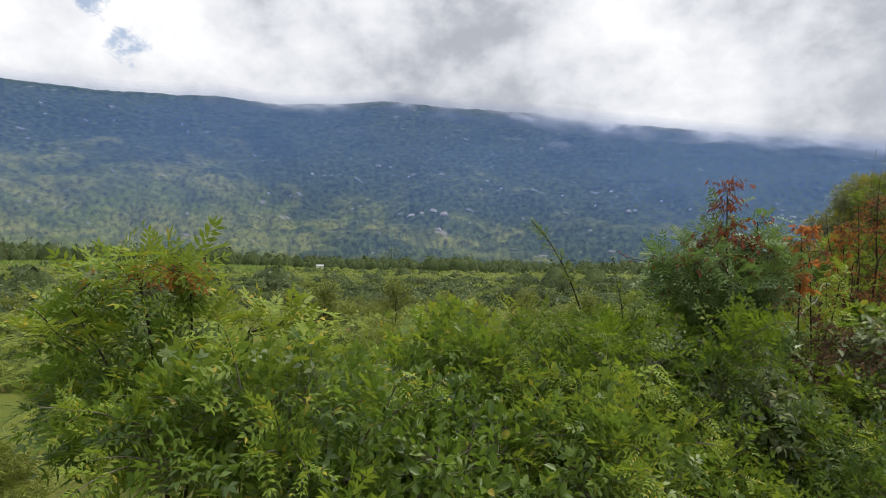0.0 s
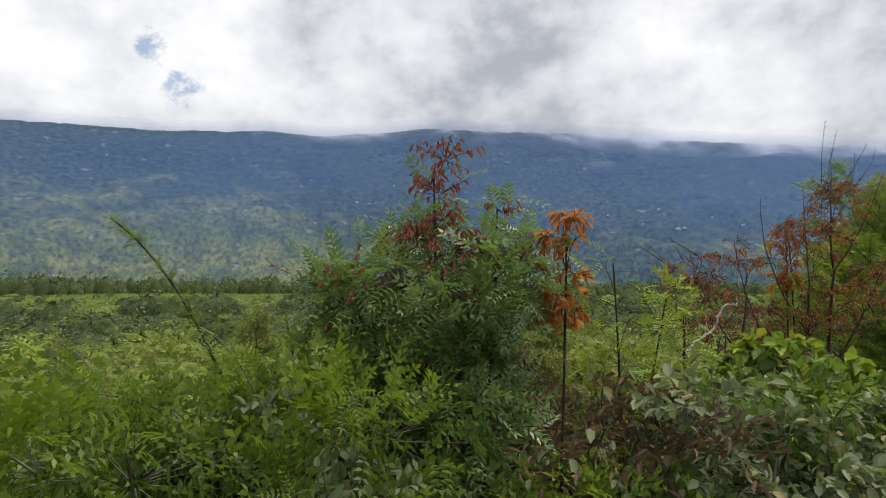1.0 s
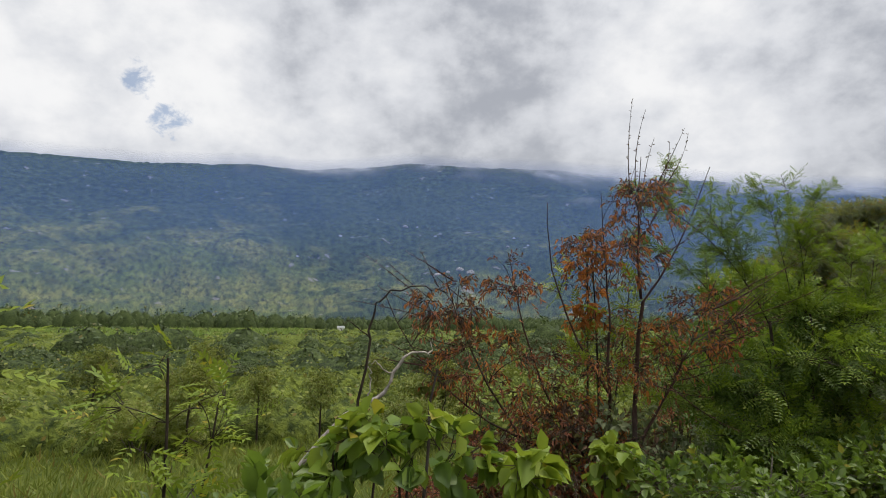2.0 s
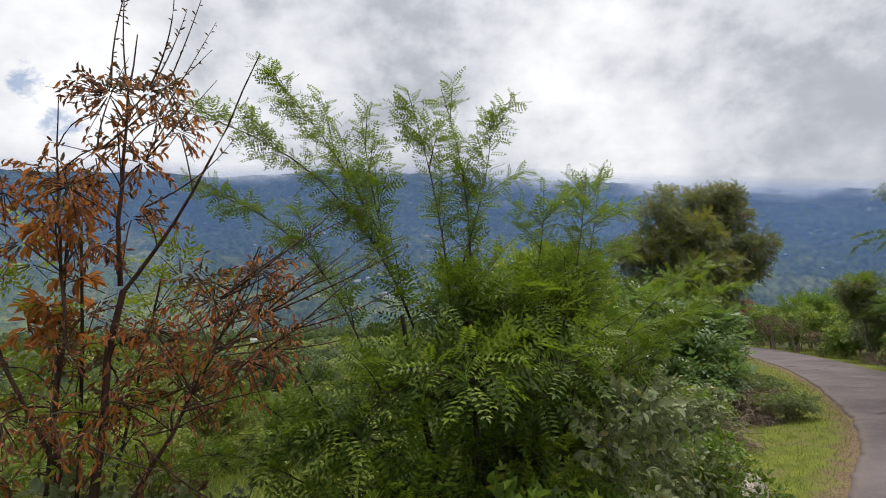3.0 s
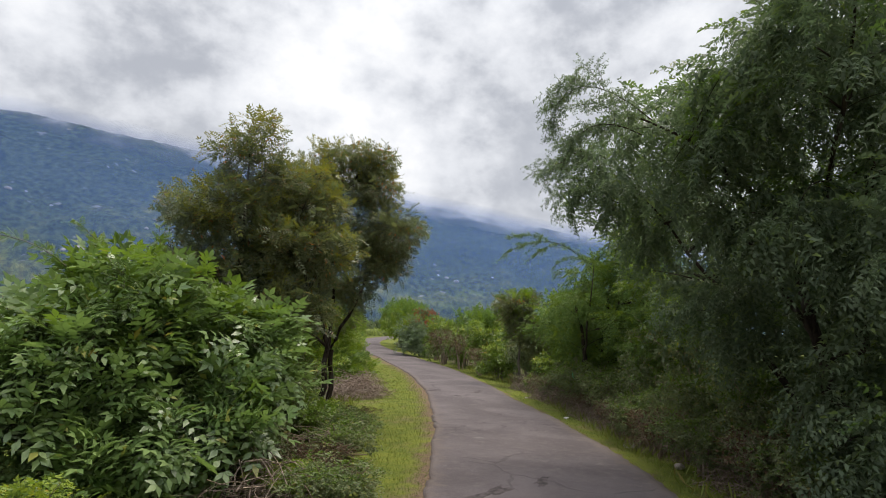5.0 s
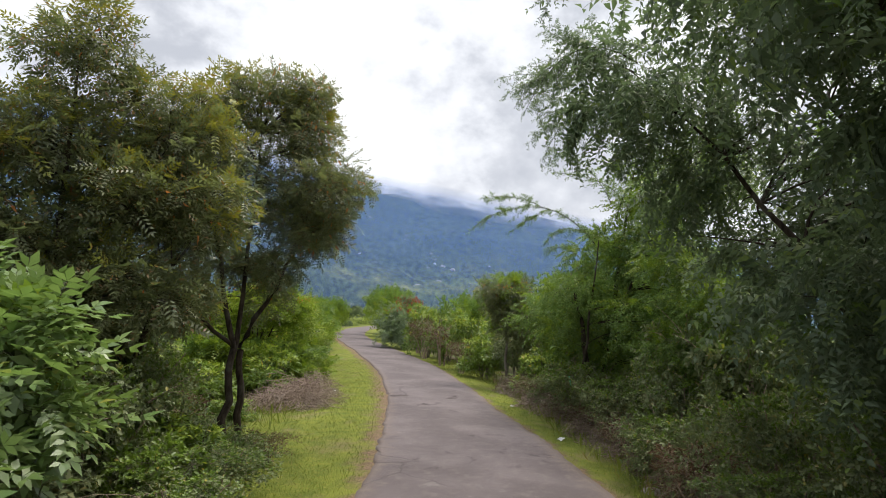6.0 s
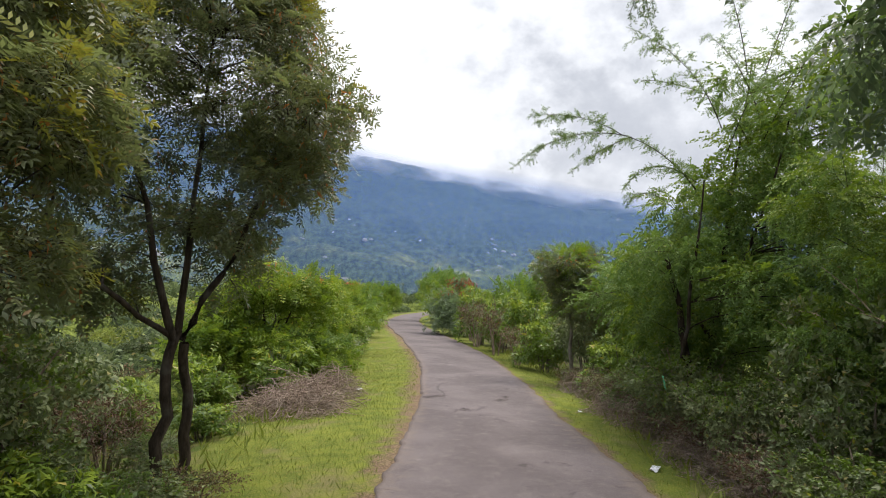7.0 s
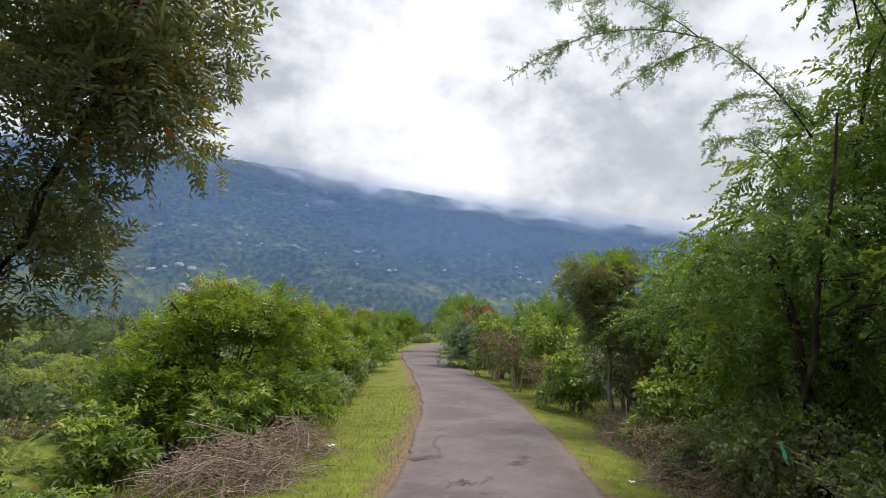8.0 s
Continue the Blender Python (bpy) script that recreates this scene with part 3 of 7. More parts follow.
    rise = (lp[:, 2] - lp[:, 2].min()) / max(np.ptp(lp[:, 2]), 1e-6)
    score = rng.random(len(lp)) * 0.5 + 0.5 * rise + 0.35 * np.repeat(w[:, 2], per_twig) + 0.5 * np.repeat(rng.random(n)[b], per_twig)
    fresh = score > np.quantile(score, 1 - young_share) if young else np.zeros(len(lp), bool)
    odd = np.zeros(len(lp), bool)
    if extra:
        part_of, ex_leaf, ex_size, ex_mat, ex_name, bias = extra
        score = rng.random(len(lp)) + 0.8 * np.repeat(rng.random(n)[b], per_twig) + bias * rise
        odd = score > np.quantile(score, 1 - part_of)
        down = ld[odd] * (1, 1, 0.3) - np.array((0, 0, 0.8))
        child(ex_name, mesh_of(ex_name, *leaves(ex_leaf, lp[odd], down, ex_size * rng.uniform(0.6, 1.2, odd.sum()), rng), ex_mat), ob)
    if fill:
        k = rng.integers(0, n, fill)
        q0 = own[k, :3] + (c[k] - own[k, :3]) * rng.uniform(0.1, 0.95, (fill, 1)) + rng.normal(0, 0.35, (fill, 3)) * rad[k]
        child("inner_leaves", mesh_of("inner_leaves", *leaves(FILL, q0, rng.normal(0, 1, (fill, 3)) - np.array((0, 0, droop)), fill_size * rng.uniform(0.6, 1.2, fill), rng, roll=1.2), mat), ob)
    if gp is not None:
        child("shoot_leaves", mesh_of("shoot_leaves", *foliage(shoot_leaf or leaf, gp, gd, gs, rng, roll=0.4), shoot_mat or young or mat), ob)
    for part_name, keep, m in (("crown", ~fresh & ~odd, mat), ("young_leaves", fresh & ~odd, young)):
        if keep.any():
            child(part_name, mesh_of(part_name, *foliage(leaf, lp[keep], ld[keep], sz[keep], rng, lu[keep], roll), m), ob)
    return ob


def stems(rng, n, spread, head, r0=0.02, r1=0.008):
    """Stems that fan out of one foot."""
    out = []
    for i in range(n):
        a = 2 * math.pi * (i + rng.random()) / n
        s = spread * (0.35 + 0.65 * rng.random())
        h = head * (0.75 + 0.4 * rng.random())
        foot = (0.10 * math.cos(a), 0.10 * math.sin(a), -0.25)
        out.append((foot, (0.35 * s * math.cos(a), 0.35 * s * math.sin(a), h * 0.6), (s * math.cos(a), s * math.sin(a), h), r0, r1))
    return out


# ---------------------------------------------------------------- the lie of the land
CENTRE = np.array([(-130, -66), (-80, -44), (-40, -25.2), (-20, -13.9), (-7.3, -5.5), (-3.9, -3.1), (0, 0), (3.8, 3.1), (7.1, 6.05), (10.1, 9.05), (13.1, 12.35), (15.7, 16.2),
                   (18.4, 20.9), (21.4, 26.5), (24.1, 32.4), (28.2, 44.3), (30.8, 52.5), (34.2, 62.5), (40, 76), (50, 94), (72, 124), (110, 165)], float)


def smooth_line(pts, step=0.5):
    """A Catmull-Rom curve through points, at even steps."""
    p = np.vstack([2 * pts[0] - pts[1], pts, 2 * pts[-1] - pts[-2]])
    out = []
    for i in range(1, len(p) - 2):
        t = np.linspace(0, 1, 24, endpoint=False)[:, None]
        a, b, c, d = p[i - 1], p[i], p[i + 1], p[i + 2]
        out.append(0.5 * (2 * b + (c - a) * t + (2 * a - 5 * b + 4 * c - d) * t ** 2 + (3 * b - a - 3 * c + d) * t ** 3))
    q = np.vstack(out + [pts[-1:]])
    s = np.r_[0, np.cumsum(np.linalg.norm(np.diff(q, axis=0), axis=1))]
    u = np.arange(0, s[-1], step)
    return np.stack([np.interp(u, s, q[:, 0]), np.interp(u, s, q[:, 1])], 1)


LINE = smooth_line(CENTRE)
TANG = unit(np.gradient(LINE, axis=0))
LEFT = np.stack([-TANG[:, 1], TANG[:, 0]], 1)
ROAD_HALF = 1.5


def left_edge(y):
    """Distance of the asphalt's left edge from the line, where the road passes y."""
    return ROAD_HALF + np.interp(y, [8, 12, 16, 19, 25, 29, 36], [0.0, 0.08, 0.03, -0.15, -0.10, 0.12, 0.0])


def right_edge(y):
    return ROAD_HALF + 0.17 + np.interp(y, [3, 9, 13, 17, 21, 24.5, 30, 36], [0.0, 0.35, 0.58, 0.56, 0.30, -0.10, -0.28, -0.05])


def beside(xy):
    """Distance to the left of the road's middle (negative: to the right) for (n, 2) points."""
    xy = np.asarray(xy, float)
    out = np.empty(len(xy))
    for i in range(0, len(xy), 4000):
        c = xy[i:i + 4000]
        k = ((c[:, None] - LINE[None]) ** 2).sum(2).argmin(1)
        off = c - LINE[k]
        side = np.sign((off * LEFT[k]).sum(1))
        out[i:i + 4000] = np.linalg.norm(off, axis=1) * np.where(side == 0, 1, side)
    return out


def road_point(s, d):
    """The point s metres along the road from where it passes the origin and d metres to its left."""
    k0 = (LINE ** 2).sum(1).argmin()
    k = int(np.clip(k0 + round(s / 0.5), 0, len(LINE) - 1))
    return LINE[k] + LEFT[k] * d


def wave(x, y, f, seed):
    r = np.random.default_rng(seed)
    z = np.zeros_like(x)
    for i in range(5):
        a, ph = r.uniform(0, 2 * np.pi), r.uniform(0, 2 * np.pi)
        g = f * (1 + 0.6 * i)
        z += np.sin(x * g * np.cos(a) + y * g * np.sin(a) + ph) / (1 + 0.6 * i)
    return z / 2.5


def fbm(x, y, scale, octaves, seed):
    """Gradient noise over the plane, about -1 to 1."""
    x, y = np.asarray(x, float) / scale, np.asarray(y, float) / scale
    out, amp = np.zeros(np.broadcast(x, y).shape), 1.0
    for o in range(octaves):
        xi, yi = np.floor(x), np.floor(y)
        fx, fy = x - xi, y - yi
        u, v = fx * fx * (3 - 2 * fx), fy * fy * (3 - 2 * fy)

        def corner(i, j):
            h = np.sin((xi + i) * 127.1 + (yi + j) * 311.7 + seed * 74.7 + o * 13.3) * 43758.5453
            a = (h - np.floor(h)) * 2 * np.pi
            return np.cos(a) * (fx - i) + np.sin(a) * (fy - j)

        n0 = corner(0, 0) * (1 - u) + corner(1, 0) * u
        n1 = corner(0, 1) * (1 - u) + corner(1, 1) * u
        out = out + amp * (n0 * (1 - v) + n1 * v)
        x, y, amp = x * 2.03 + 5.1, y * 2.03 + 2.7, amp * 0.5
    return out


def land(x, y, d=None):
    """Height of the ground."""
    x, y = np.asarray(x, float), np.asarray(y, float)
    if d is None:
        d = beside(np.stack([x.ravel(), y.ravel()], 1)).reshape(x.shape)
    a = np.abs(d)
    out = np.clip((a - ROAD_HALF - 1.2) / 6.0, 0, 1)
    z = -0.04 - 0.10 * np.clip((a - 1.5) / 1.5, 0, 1) - np.where(d > 0, 0.55, 0.35) * out * out * (3 - 2 * out)
    rough = np.clip((a - 1.6) / 2.0, 0, 1)
    z = z + rough * (0.05 * wave(x, y, 2.1, 1) + 0.10 * wave(x, y, 0.55, 2)) + np.clip((a - 6) / 20, 0, 1) * 0.35 * wave(x, y, 0.06, 3)
    z = z - 4.0 * np.clip((a - 22) / 150, 0, 1)
    return z


def ground_z(x, y):
    return float(land(np.array([x]), np.array([y]))[0])


def spaced(lo, hi, step, far_lo, far_hi, ratio=1.13):
    mid = list(np.arange(lo, hi, step))
    up, g = [hi], step
    while up[-1] < far_hi:
        g *= ratio
        up.append(up[-1] + g)
    down, g = [lo], step
    while down[-1] > far_lo:
        g *= ratio
        down.append(down[-1] - g)
    return np.array(down[:0:-1] + mid + up)


gx, gy = spaced(-16, 34, 0.5, -4300, 4300), spaced(-9, 56, 0.5, -4300, 4300)
GX, GY = np.meshgrid(gx, gy)
GD = beside(np.stack([GX.ravel(), GY.ravel()], 1)).reshape(GX.shape)
GZ = land(GX, GY, GD)
idx = np.arange(GX.size).reshape(GX.shape)
quads = np.stack([idx[:-1, :-1], idx[:-1, 1:], idx[1:, 1:], idx[1:, :-1]], -1).reshape(-1, 4)
me = mesh_of("ground", np.stack([GX, GY, GZ], -1).reshape(-1, 3), quads, SOIL, True)
verge_w = np.where(GD > 0, 3.6, 2.1)
attribute(me, "verge", np.clip((np.abs(GD) - np.where(GD > 0, left_edge(GY), right_edge(GY)) + 0.05) / verge_w, 0, 1.6).ravel())
attribute(me, "field", np.clip((np.where(GD > 0, np.abs(GD) - 6.0, np.abs(GD) - 9)) / 4.0, 0, 1).ravel())
tagged(new("ground", me), "grassy valley ground with earth verges beside the lane", "ground", kind="structure")

# road: a thin raised slab with a ragged edge
cols = np.array([-1.0, -0.985, -0.93, -0.75, -0.4, 0, 0.4, 0.75, 0.93, 0.985, 1.0])
LINE_R = smooth_line(CENTRE, 0.2)
LEFT_R = unit(np.gradient(LINE_R, axis=0))
LEFT_R = np.stack([-LEFT_R[:, 1], LEFT_R[:, 0]], 1)


def ragged(seed):
    g = np.random.default_rng(seed)
    slow = np.convolve(g.normal(0, 1, len(LINE_R) + 40), np.ones(25) / 5, "same")[:len(LINE_R)]
    return 0.045 * slow + 0.022 * g.normal(0, 1, len(LINE_R))


ragl, ragr = ragged(1), ragged(2)
rv, re_ = [], []
for c in cols:
    half = (right_edge(LINE_R[:, 1]) if c < 0 else left_edge(LINE_R[:, 1])) + np.where(c < 0, ragr, ragl) * (abs(c) > 0.9)
    xy = LINE_R + LEFT_R * (half * c)[:, None]
    z = 0.02 - 0.015 * c * c - (0.12 if abs(c) == 1 else 0)
    rv.append(np.c_[xy, np.full(len(LINE_R), z)])
    re_.append(np.full(len(LINE_R), abs(c)))
rv = np.stack(rv, 1)
idx = np.arange(rv.shape[0] * rv.shape[1]).reshape(rv.shape[:2])
quads = np.stack([idx[:-1, :-1], idx[:-1, 1:], idx[1:, 1:], idx[1:, :-1]], -1).reshape(-1, 4)[:, ::-1]
me = mesh_of("road", rv.reshape(-1, 3), quads, ASPHALT, True)
attribute(me, "edge", np.stack(re_, 1).ravel())
tagged(new("road", me), "narrow worn grey asphalt lane with ragged crumbling edges", "road", kind="structure")



def pothole(name, seed, wide, long):
    """A shallow broken patch in the asphalt: a ragged rim of lifted tar round a dark bed."""
    g = random.Random(seed)
    bm = bmesh.new()
    n = 22
    rings = []
    for scale, z in ((1.0, -0.002), (0.80, 0.005), (0.50, 0.006), (0.22, 0.005)):
        ring = []
        for i in range(n):
            a = 2 * math.pi * i / n
            r = scale * (1 + 0.75 * noise.noise(Vector((math.cos(a) * 2.4, math.sin(a) * 2.4, seed * 3.1))) + g.uniform(-0.16, 0.16))
            ring.append(bm.verts.new((wide * r * math.cos(a), long * r * math.sin(a), z + g.uniform(-0.002, 0.002))))
        rings.append(ring)
    for r0, r1 in zip(rings, rings[1:]):
        for i in range(n):
            bm.faces.new((r0[i], r0[(i + 1) % n], r1[(i + 1) % n], r1[i]))
    bm.faces.new(rings[-1])
    me = bpy.data.meshes.new(name)
    bm.to_mesh(me)
    bm.free()
    me.materials.append(TAR)
    return tagged(new(name, me), "dark broken patch in the worn asphalt", "pothole")


TAR = stone("broken_tar", (0.034, 0.028, 0.028), (0.115, 0.094, 0.092))
for i, (x, y, turn, wide, long) in enumerate(((21.6, 25.8, 25, 0.30, 0.14), (21.95, 26.15, 40, 0.16, 0.10), (20.3, 26.7, 10, 0.34, 0.12), (14.1, 14.7, 20, 0.55, 0.16), (15.2, 14.9, 35, 0.38, 0.12), (13.5, 13.7, 15, 0.30, 0.16), (20.2, 25.0, 60, 0.20, 0.12))):
    pothole("pothole", i + 1, wide, long).matrix_basis = pose(x, y, 0.016, 0, 0, turn)

# mountain: apparent height of the crest by azimuth
CREST_AZ = [-180, -100, -80, -70, -60, -50, -40, -35, -30, -25, -20, -15, -10, -5, 0, 5, 10, 15, 20, 25, 30, 35, 40, 60, 100, 180]
CREST_EL = [4.0, 4.2, 4.6, 5.0, 6.6, 8.1, 9.7, 10.7, 11.4, 12.2, 13.0, 13.6, 14.2, 14.6, 14.8, 15.1, 14.5, 14.0, 14.2, 13.8, 13.3, 13.0, 12.7, 10.0, 5.0, 4.0]
FOOT_R, TOP_R = 800.0, 2300.0


def mountain_z(az, r):
    """Height of the mountainside at an azimuth in degrees and a distance."""
    az, r = np.broadcast_arrays(np.asarray(az, float), np.asarray(r, float))
    top = np.tan(np.radians(np.interp(az, CREST_AZ, CREST_EL) + 0.25)) * TOP_R
    u = np.clip((r - FOOT_R) / (TOP_R - FOOT_R), 0, 1.3)
    x, y = -np.sin(np.radians(az)) * r, np.cos(np.radians(az)) * r
    shape = 0.28 * u + 0.72 * u ** 1.75
    spur = 1 - np.abs(fbm(x, y, 620, 3, 4)) * 1.6
    relief = (spur - 0.55) * 70 + fbm(x, y, 210, 5, 11) * 46 + fbm(x, y, 45, 3, 12) * 9
    relief = relief * np.clip(u * 4, 0, 1) * np.clip((1.02 - u) * 5, 0.06, 1)
    tiny = fbm(x, y, 16, 2, 14) * 5.0 * np.clip((u - 0.9) * 10, 0, 1)
    return -12 + (top + 12) * np.minimum(shape, 1.0) * (1 - 0.5 * np.clip(u - 1, 0, 1)) + relief + tiny


az = np.unique(np.r_[np.arange(-180, -80, 2.0), np.arange(-80, 55, 0.3), np.arange(55, 181, 2.0)])
rr = FOOT_R + (TOP_R - FOOT_R) * np.r_[np.linspace(-0.06, 1.0, 78), 1.06, 1.15]
AZ, RR = np.meshgrid(az, rr, indexing="ij")
MZ = mountain_z(AZ, RR)
verts = np.stack([-np.sin(np.radians(AZ)) * RR, np.cos(np.radians(AZ)) * RR, MZ], -1)
idx = np.arange(AZ.size).reshape(AZ.shape)
quads = np.stack([idx[:-1, :-1], idx[1:, :-1], idx[1:, 1:], idx[:-1, 1:]], -1).reshape(-1, 4)
me = mesh_of("mountain", verts.reshape(-1, 3), quads, SLOPE, True)
rise = (MZ / RR) / np.tan(np.radians(np.interp(AZ, CREST_AZ, CREST_EL)))
cover = np.interp(AZ, [-100, -30, -8, 5, 14, 22, 30, 60], [1, 1, 0.98, 0.93, 0.95, 0.90, 0.74, 0.74])
# strongest at the left, where a sunlit patch is painted as pale grass
sunlit_grass_az = np.interp(AZ, [-70, -45, -36, -28, -20, -12, -4, 4, 12, 17, 30, 45, 80], [0.3, 0.30, 0.44, 0.34, 0.26, 0.32, 0.50, 0.42, 0.46, 0.74, 0.82, 0.70, 0.5])
attribute(me, "grassy", (sunlit_grass_az * np.interp(rise, [0, 0.08, 0.30, 0.62, 0.85], [0.75, 1.0, 1.0, 0.55, 0.15])).ravel())
attribute(me, "veil", (rise * cover).ravel())
tagged(new("mountain", me), "long forested mountain whose crest vanishes into low cloud", "mountain", kind="structure")

# two tinted shells in front of it, standing in for blue aerial haze
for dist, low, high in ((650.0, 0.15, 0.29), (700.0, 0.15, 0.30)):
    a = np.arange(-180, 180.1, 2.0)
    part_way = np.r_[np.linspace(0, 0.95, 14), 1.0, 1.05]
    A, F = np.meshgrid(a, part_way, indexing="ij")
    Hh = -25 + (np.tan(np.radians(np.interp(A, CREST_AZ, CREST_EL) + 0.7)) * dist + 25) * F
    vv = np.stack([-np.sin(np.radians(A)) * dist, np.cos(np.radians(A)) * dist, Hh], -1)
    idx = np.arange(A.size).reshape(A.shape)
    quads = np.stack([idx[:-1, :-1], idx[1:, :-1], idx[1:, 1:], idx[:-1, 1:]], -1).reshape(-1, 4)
    me = mesh_of("mist", vv.reshape(-1, 3), quads, HAZE_SHEET, True)
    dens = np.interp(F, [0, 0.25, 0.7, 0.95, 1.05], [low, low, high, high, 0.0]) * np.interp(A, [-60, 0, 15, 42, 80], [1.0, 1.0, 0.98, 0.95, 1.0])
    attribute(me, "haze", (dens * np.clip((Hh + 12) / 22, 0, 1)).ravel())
    ob = tagged(new("backdrop_haze_sheet", me), "blue-tinted sheet standing in for haze before the mountain", "mist", kind="structure")
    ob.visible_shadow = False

# ---------------------------------------------------------------- hedgerow on the left, first bend


def shrub(name, seed, r, h, leaf, size, mat, label, category="bush", n=34, per=9, per_twig=4, bark=BARK_GREY, low=0.30, **more):
    """A many-stemmed bush of radius r and height h, at the origin."""
    g = random.Random(seed)
    lobes = [(0, 0, h * 0.55, r * 0.9, r * 0.9, h * 0.42, 2.0)]
    for i in range(6):
        a = i * 1.047 + g.uniform(-0.4, 0.4)
        q = r * g.uniform(0.35, 0.65)
        lobes.append((q * math.cos(a), q * math.sin(a), h * g.uniform(low, 0.75), r * g.uniform(0.4, 0.65), r * g.uniform(0.4, 0.65), h * g.uniform(0.2, 0.32), 1.0))
    st = stems(np.random.default_rng(seed), 7, r * 0.7, h * 0.75, 0.012 + 0.008 * h, 0.006)
    return tree(name, seed, st, lobes, n, 0.30 * r, per, leaf, size, mat, bark, label, category, per_twig=per_twig, bough_r=0.006, low=-0.5, **more)


def stand(ob, x, y, turn=0.0, scale=1.0, sink=0.05, tall=1.0):
    """Places a thing on the ground."""
    ob.matrix_basis = pose(x, y, ground_z(x, y) - sink, 0, 0, turn) @ Matrix.Diagonal((scale, scale, scale * tall, 1))
    return ob


def again(ob, x, y, turn=0.0, scale=1.0, sink=0.05, tall=1.0):
    m = pose(x, y, ground_z(x, y) - sink, 0, 0, turn) @ Matrix.Diagonal((scale, scale, scale * tall, 1))
    c = copy_thing(ob, Matrix())
    c.matrix_basis = m
    return c


# kinds of bush, each built once
broad_a = shrub("leafy_bush", 21, 1.15, 2.0, PIN3, 0.165, L_BROAD, "dense bright green bush with small pointed leaves", per=12, per_twig=4, young=L_YELLOW, young_share=0.10, fill=500, fill_size=0.12, auto=(26, 0.62), shoot_sag=0.22, shoot_leaf=NEEM, shoot_size=0.20, shoot_dense=22, shoot_mat=L_YELLOW, sparse=0.3)
broad_b = shrub("leafy_bush", 22, 1.05, 1.9, OVAL, 0.085, L_BROAD, "dense green bush with broad leaves beside the lane", per=18, per_twig=6, fill=700, fill_size=0.12, auto=(10, 0.4), shoot_sag=0.1, shoot_dense=60)
feather_a = shrub("feathery_bush", 23, 1.3, 2.1, FERN_S, 0.19, L_FERN_DARK, "spreading green bush with fine feathery leaves", per=13, per_twig=4, young=L_FEATHER, young_share=0.3, lift=0.5, flat=0.6, sparse=0.3, fill=500, fill_size=0.14, auto=(16, 0.6), shoot_leaf=FERN, shoot_size=0.17)
grey_a = shrub("grey_green_bush", 24, 1.0, 2.0, OVAL, 0.085, L_GREY, "dull grey-green bush with drooping leaves", per=16, per_twig=6, droop=0.3, fill=500, fill_size=0.12, auto=(8, 0.4), shoot_dense=50)
brown_a = shrub("withered_bush", 25, 1.0, 2.1, LANCE, 0.085, L_BROWN, "half-dry brownish bush with withered leaves and bare twigs", per=14, per_twig=3, bark=TWIG_DRY,
                extra=(0.25, OVAL, 0.075, L_GREY, "green_leaves", 0.0), sparse=0.3, auto=(18, 0.5), shoot_dense=10)
rust_a = shrub("rusty_bush", 29, 0.95, 1.9, LANCE, 0.095, L_RUST, "drying bush with rust-brown hanging leaves", per=14, per_twig=4, bark=TWIG_DRY,
               extra=(0.22, LANCE, 0.09, L_BROWN, "brown_leaves", 0.0), droop=0.3, young=L_SCRUB, young_share=0.14, auto=(12, 0.4), shoot_dense=14)
scrub_a = shrub("field_bush", 26, 1.1, 1.5, DROOP, 0.10, L_SCRUB, "yellow-green scrub bush in the open field", n=30, per=14, per_twig=9, twig_r=0, fill=1200, fill_size=0.15)
scrub_b = shrub("field_bush", 27, 1.3, 1.3, FERN_S, 0.16, L_SCRUB, "low yellow-green thorny scrub bush in the field", n=26, per=12, per_twig=4, twig_r=0, fill=1000, fill_size=0.15)
dark_a = shrub("field_bush", 28, 1.3, 1.9, DROOP, 0.11, L_FAR, "dark green rounded bush in the open field", n=30, per=14, per_twig=9, twig_r=0, fill=1200, fill_size=0.16)


# lighter bushes for the hedge beyond the lane
hedge_leafy = shrub("hedge_bush", 31, 1.1, 2.0, DROOP, 0.20, L_BROAD, "leafy green hedge bush beside the lane", n=26, per=12, per_twig=7, twig_r=0, young=L_YELLOW, young_share=0.18, low=0.2, fill=300, fill_size=0.25)
hedge_grey = shrub("hedge_bush", 32, 1.1, 2.0, DROOP, 0.18, L_GREY, "dull green hedge bush with fine drooping leaves", n=26, per=12, per_twig=7, twig_r=0, droop=0.25, low=0.2, fill=300, fill_size=0.25)
hedge_fine = shrub("hedge_bush", 35, 1.0, 1.9, OVAL, 0.055, L_GREY, "grey-green hedge bush with small leaves beside the verge", n=40, per=22, per_twig=9, bark=BRUSH, twig_r=0, droop=0.1, low=0.2, young=L_BROAD, young_share=0.25, fill=500, fill_size=0.12, auto=(16, 0.5), shoot_dense=40)
hedge_brown = shrub("dry_hedge_bush", 33, 1.0, 2.0, LANCE, 0.10, L_BROWN, "dry brown undergrowth of thin bare stems beside the verge", n=40, per=8, per_twig=3, bark=BRUSH, twig_r=0.004, low=0.2,
                    extra=(0.30, LANCE, 0.12, L_GREY, "green_leaves", 0.0), sparse=0.3, auto=(24, 0.5), shoot_dense=8)
hedge_fern = shrub("tall_hedge_bush", 34, 1.3, 2.1, FERN_S, 0.38, L_FEATHER, "tall green hedge bush with fine feathery leaves", n=26, per=9, per_twig=4, twig_r=0, lift=0.5, flat=0.6, young=L_ACACIA_LIT, young_share=0.3, low=0.2, fill=400, fill_size=0.25, auto=(10, 0.6), shoot_dense=22, shoot_size=0.28)

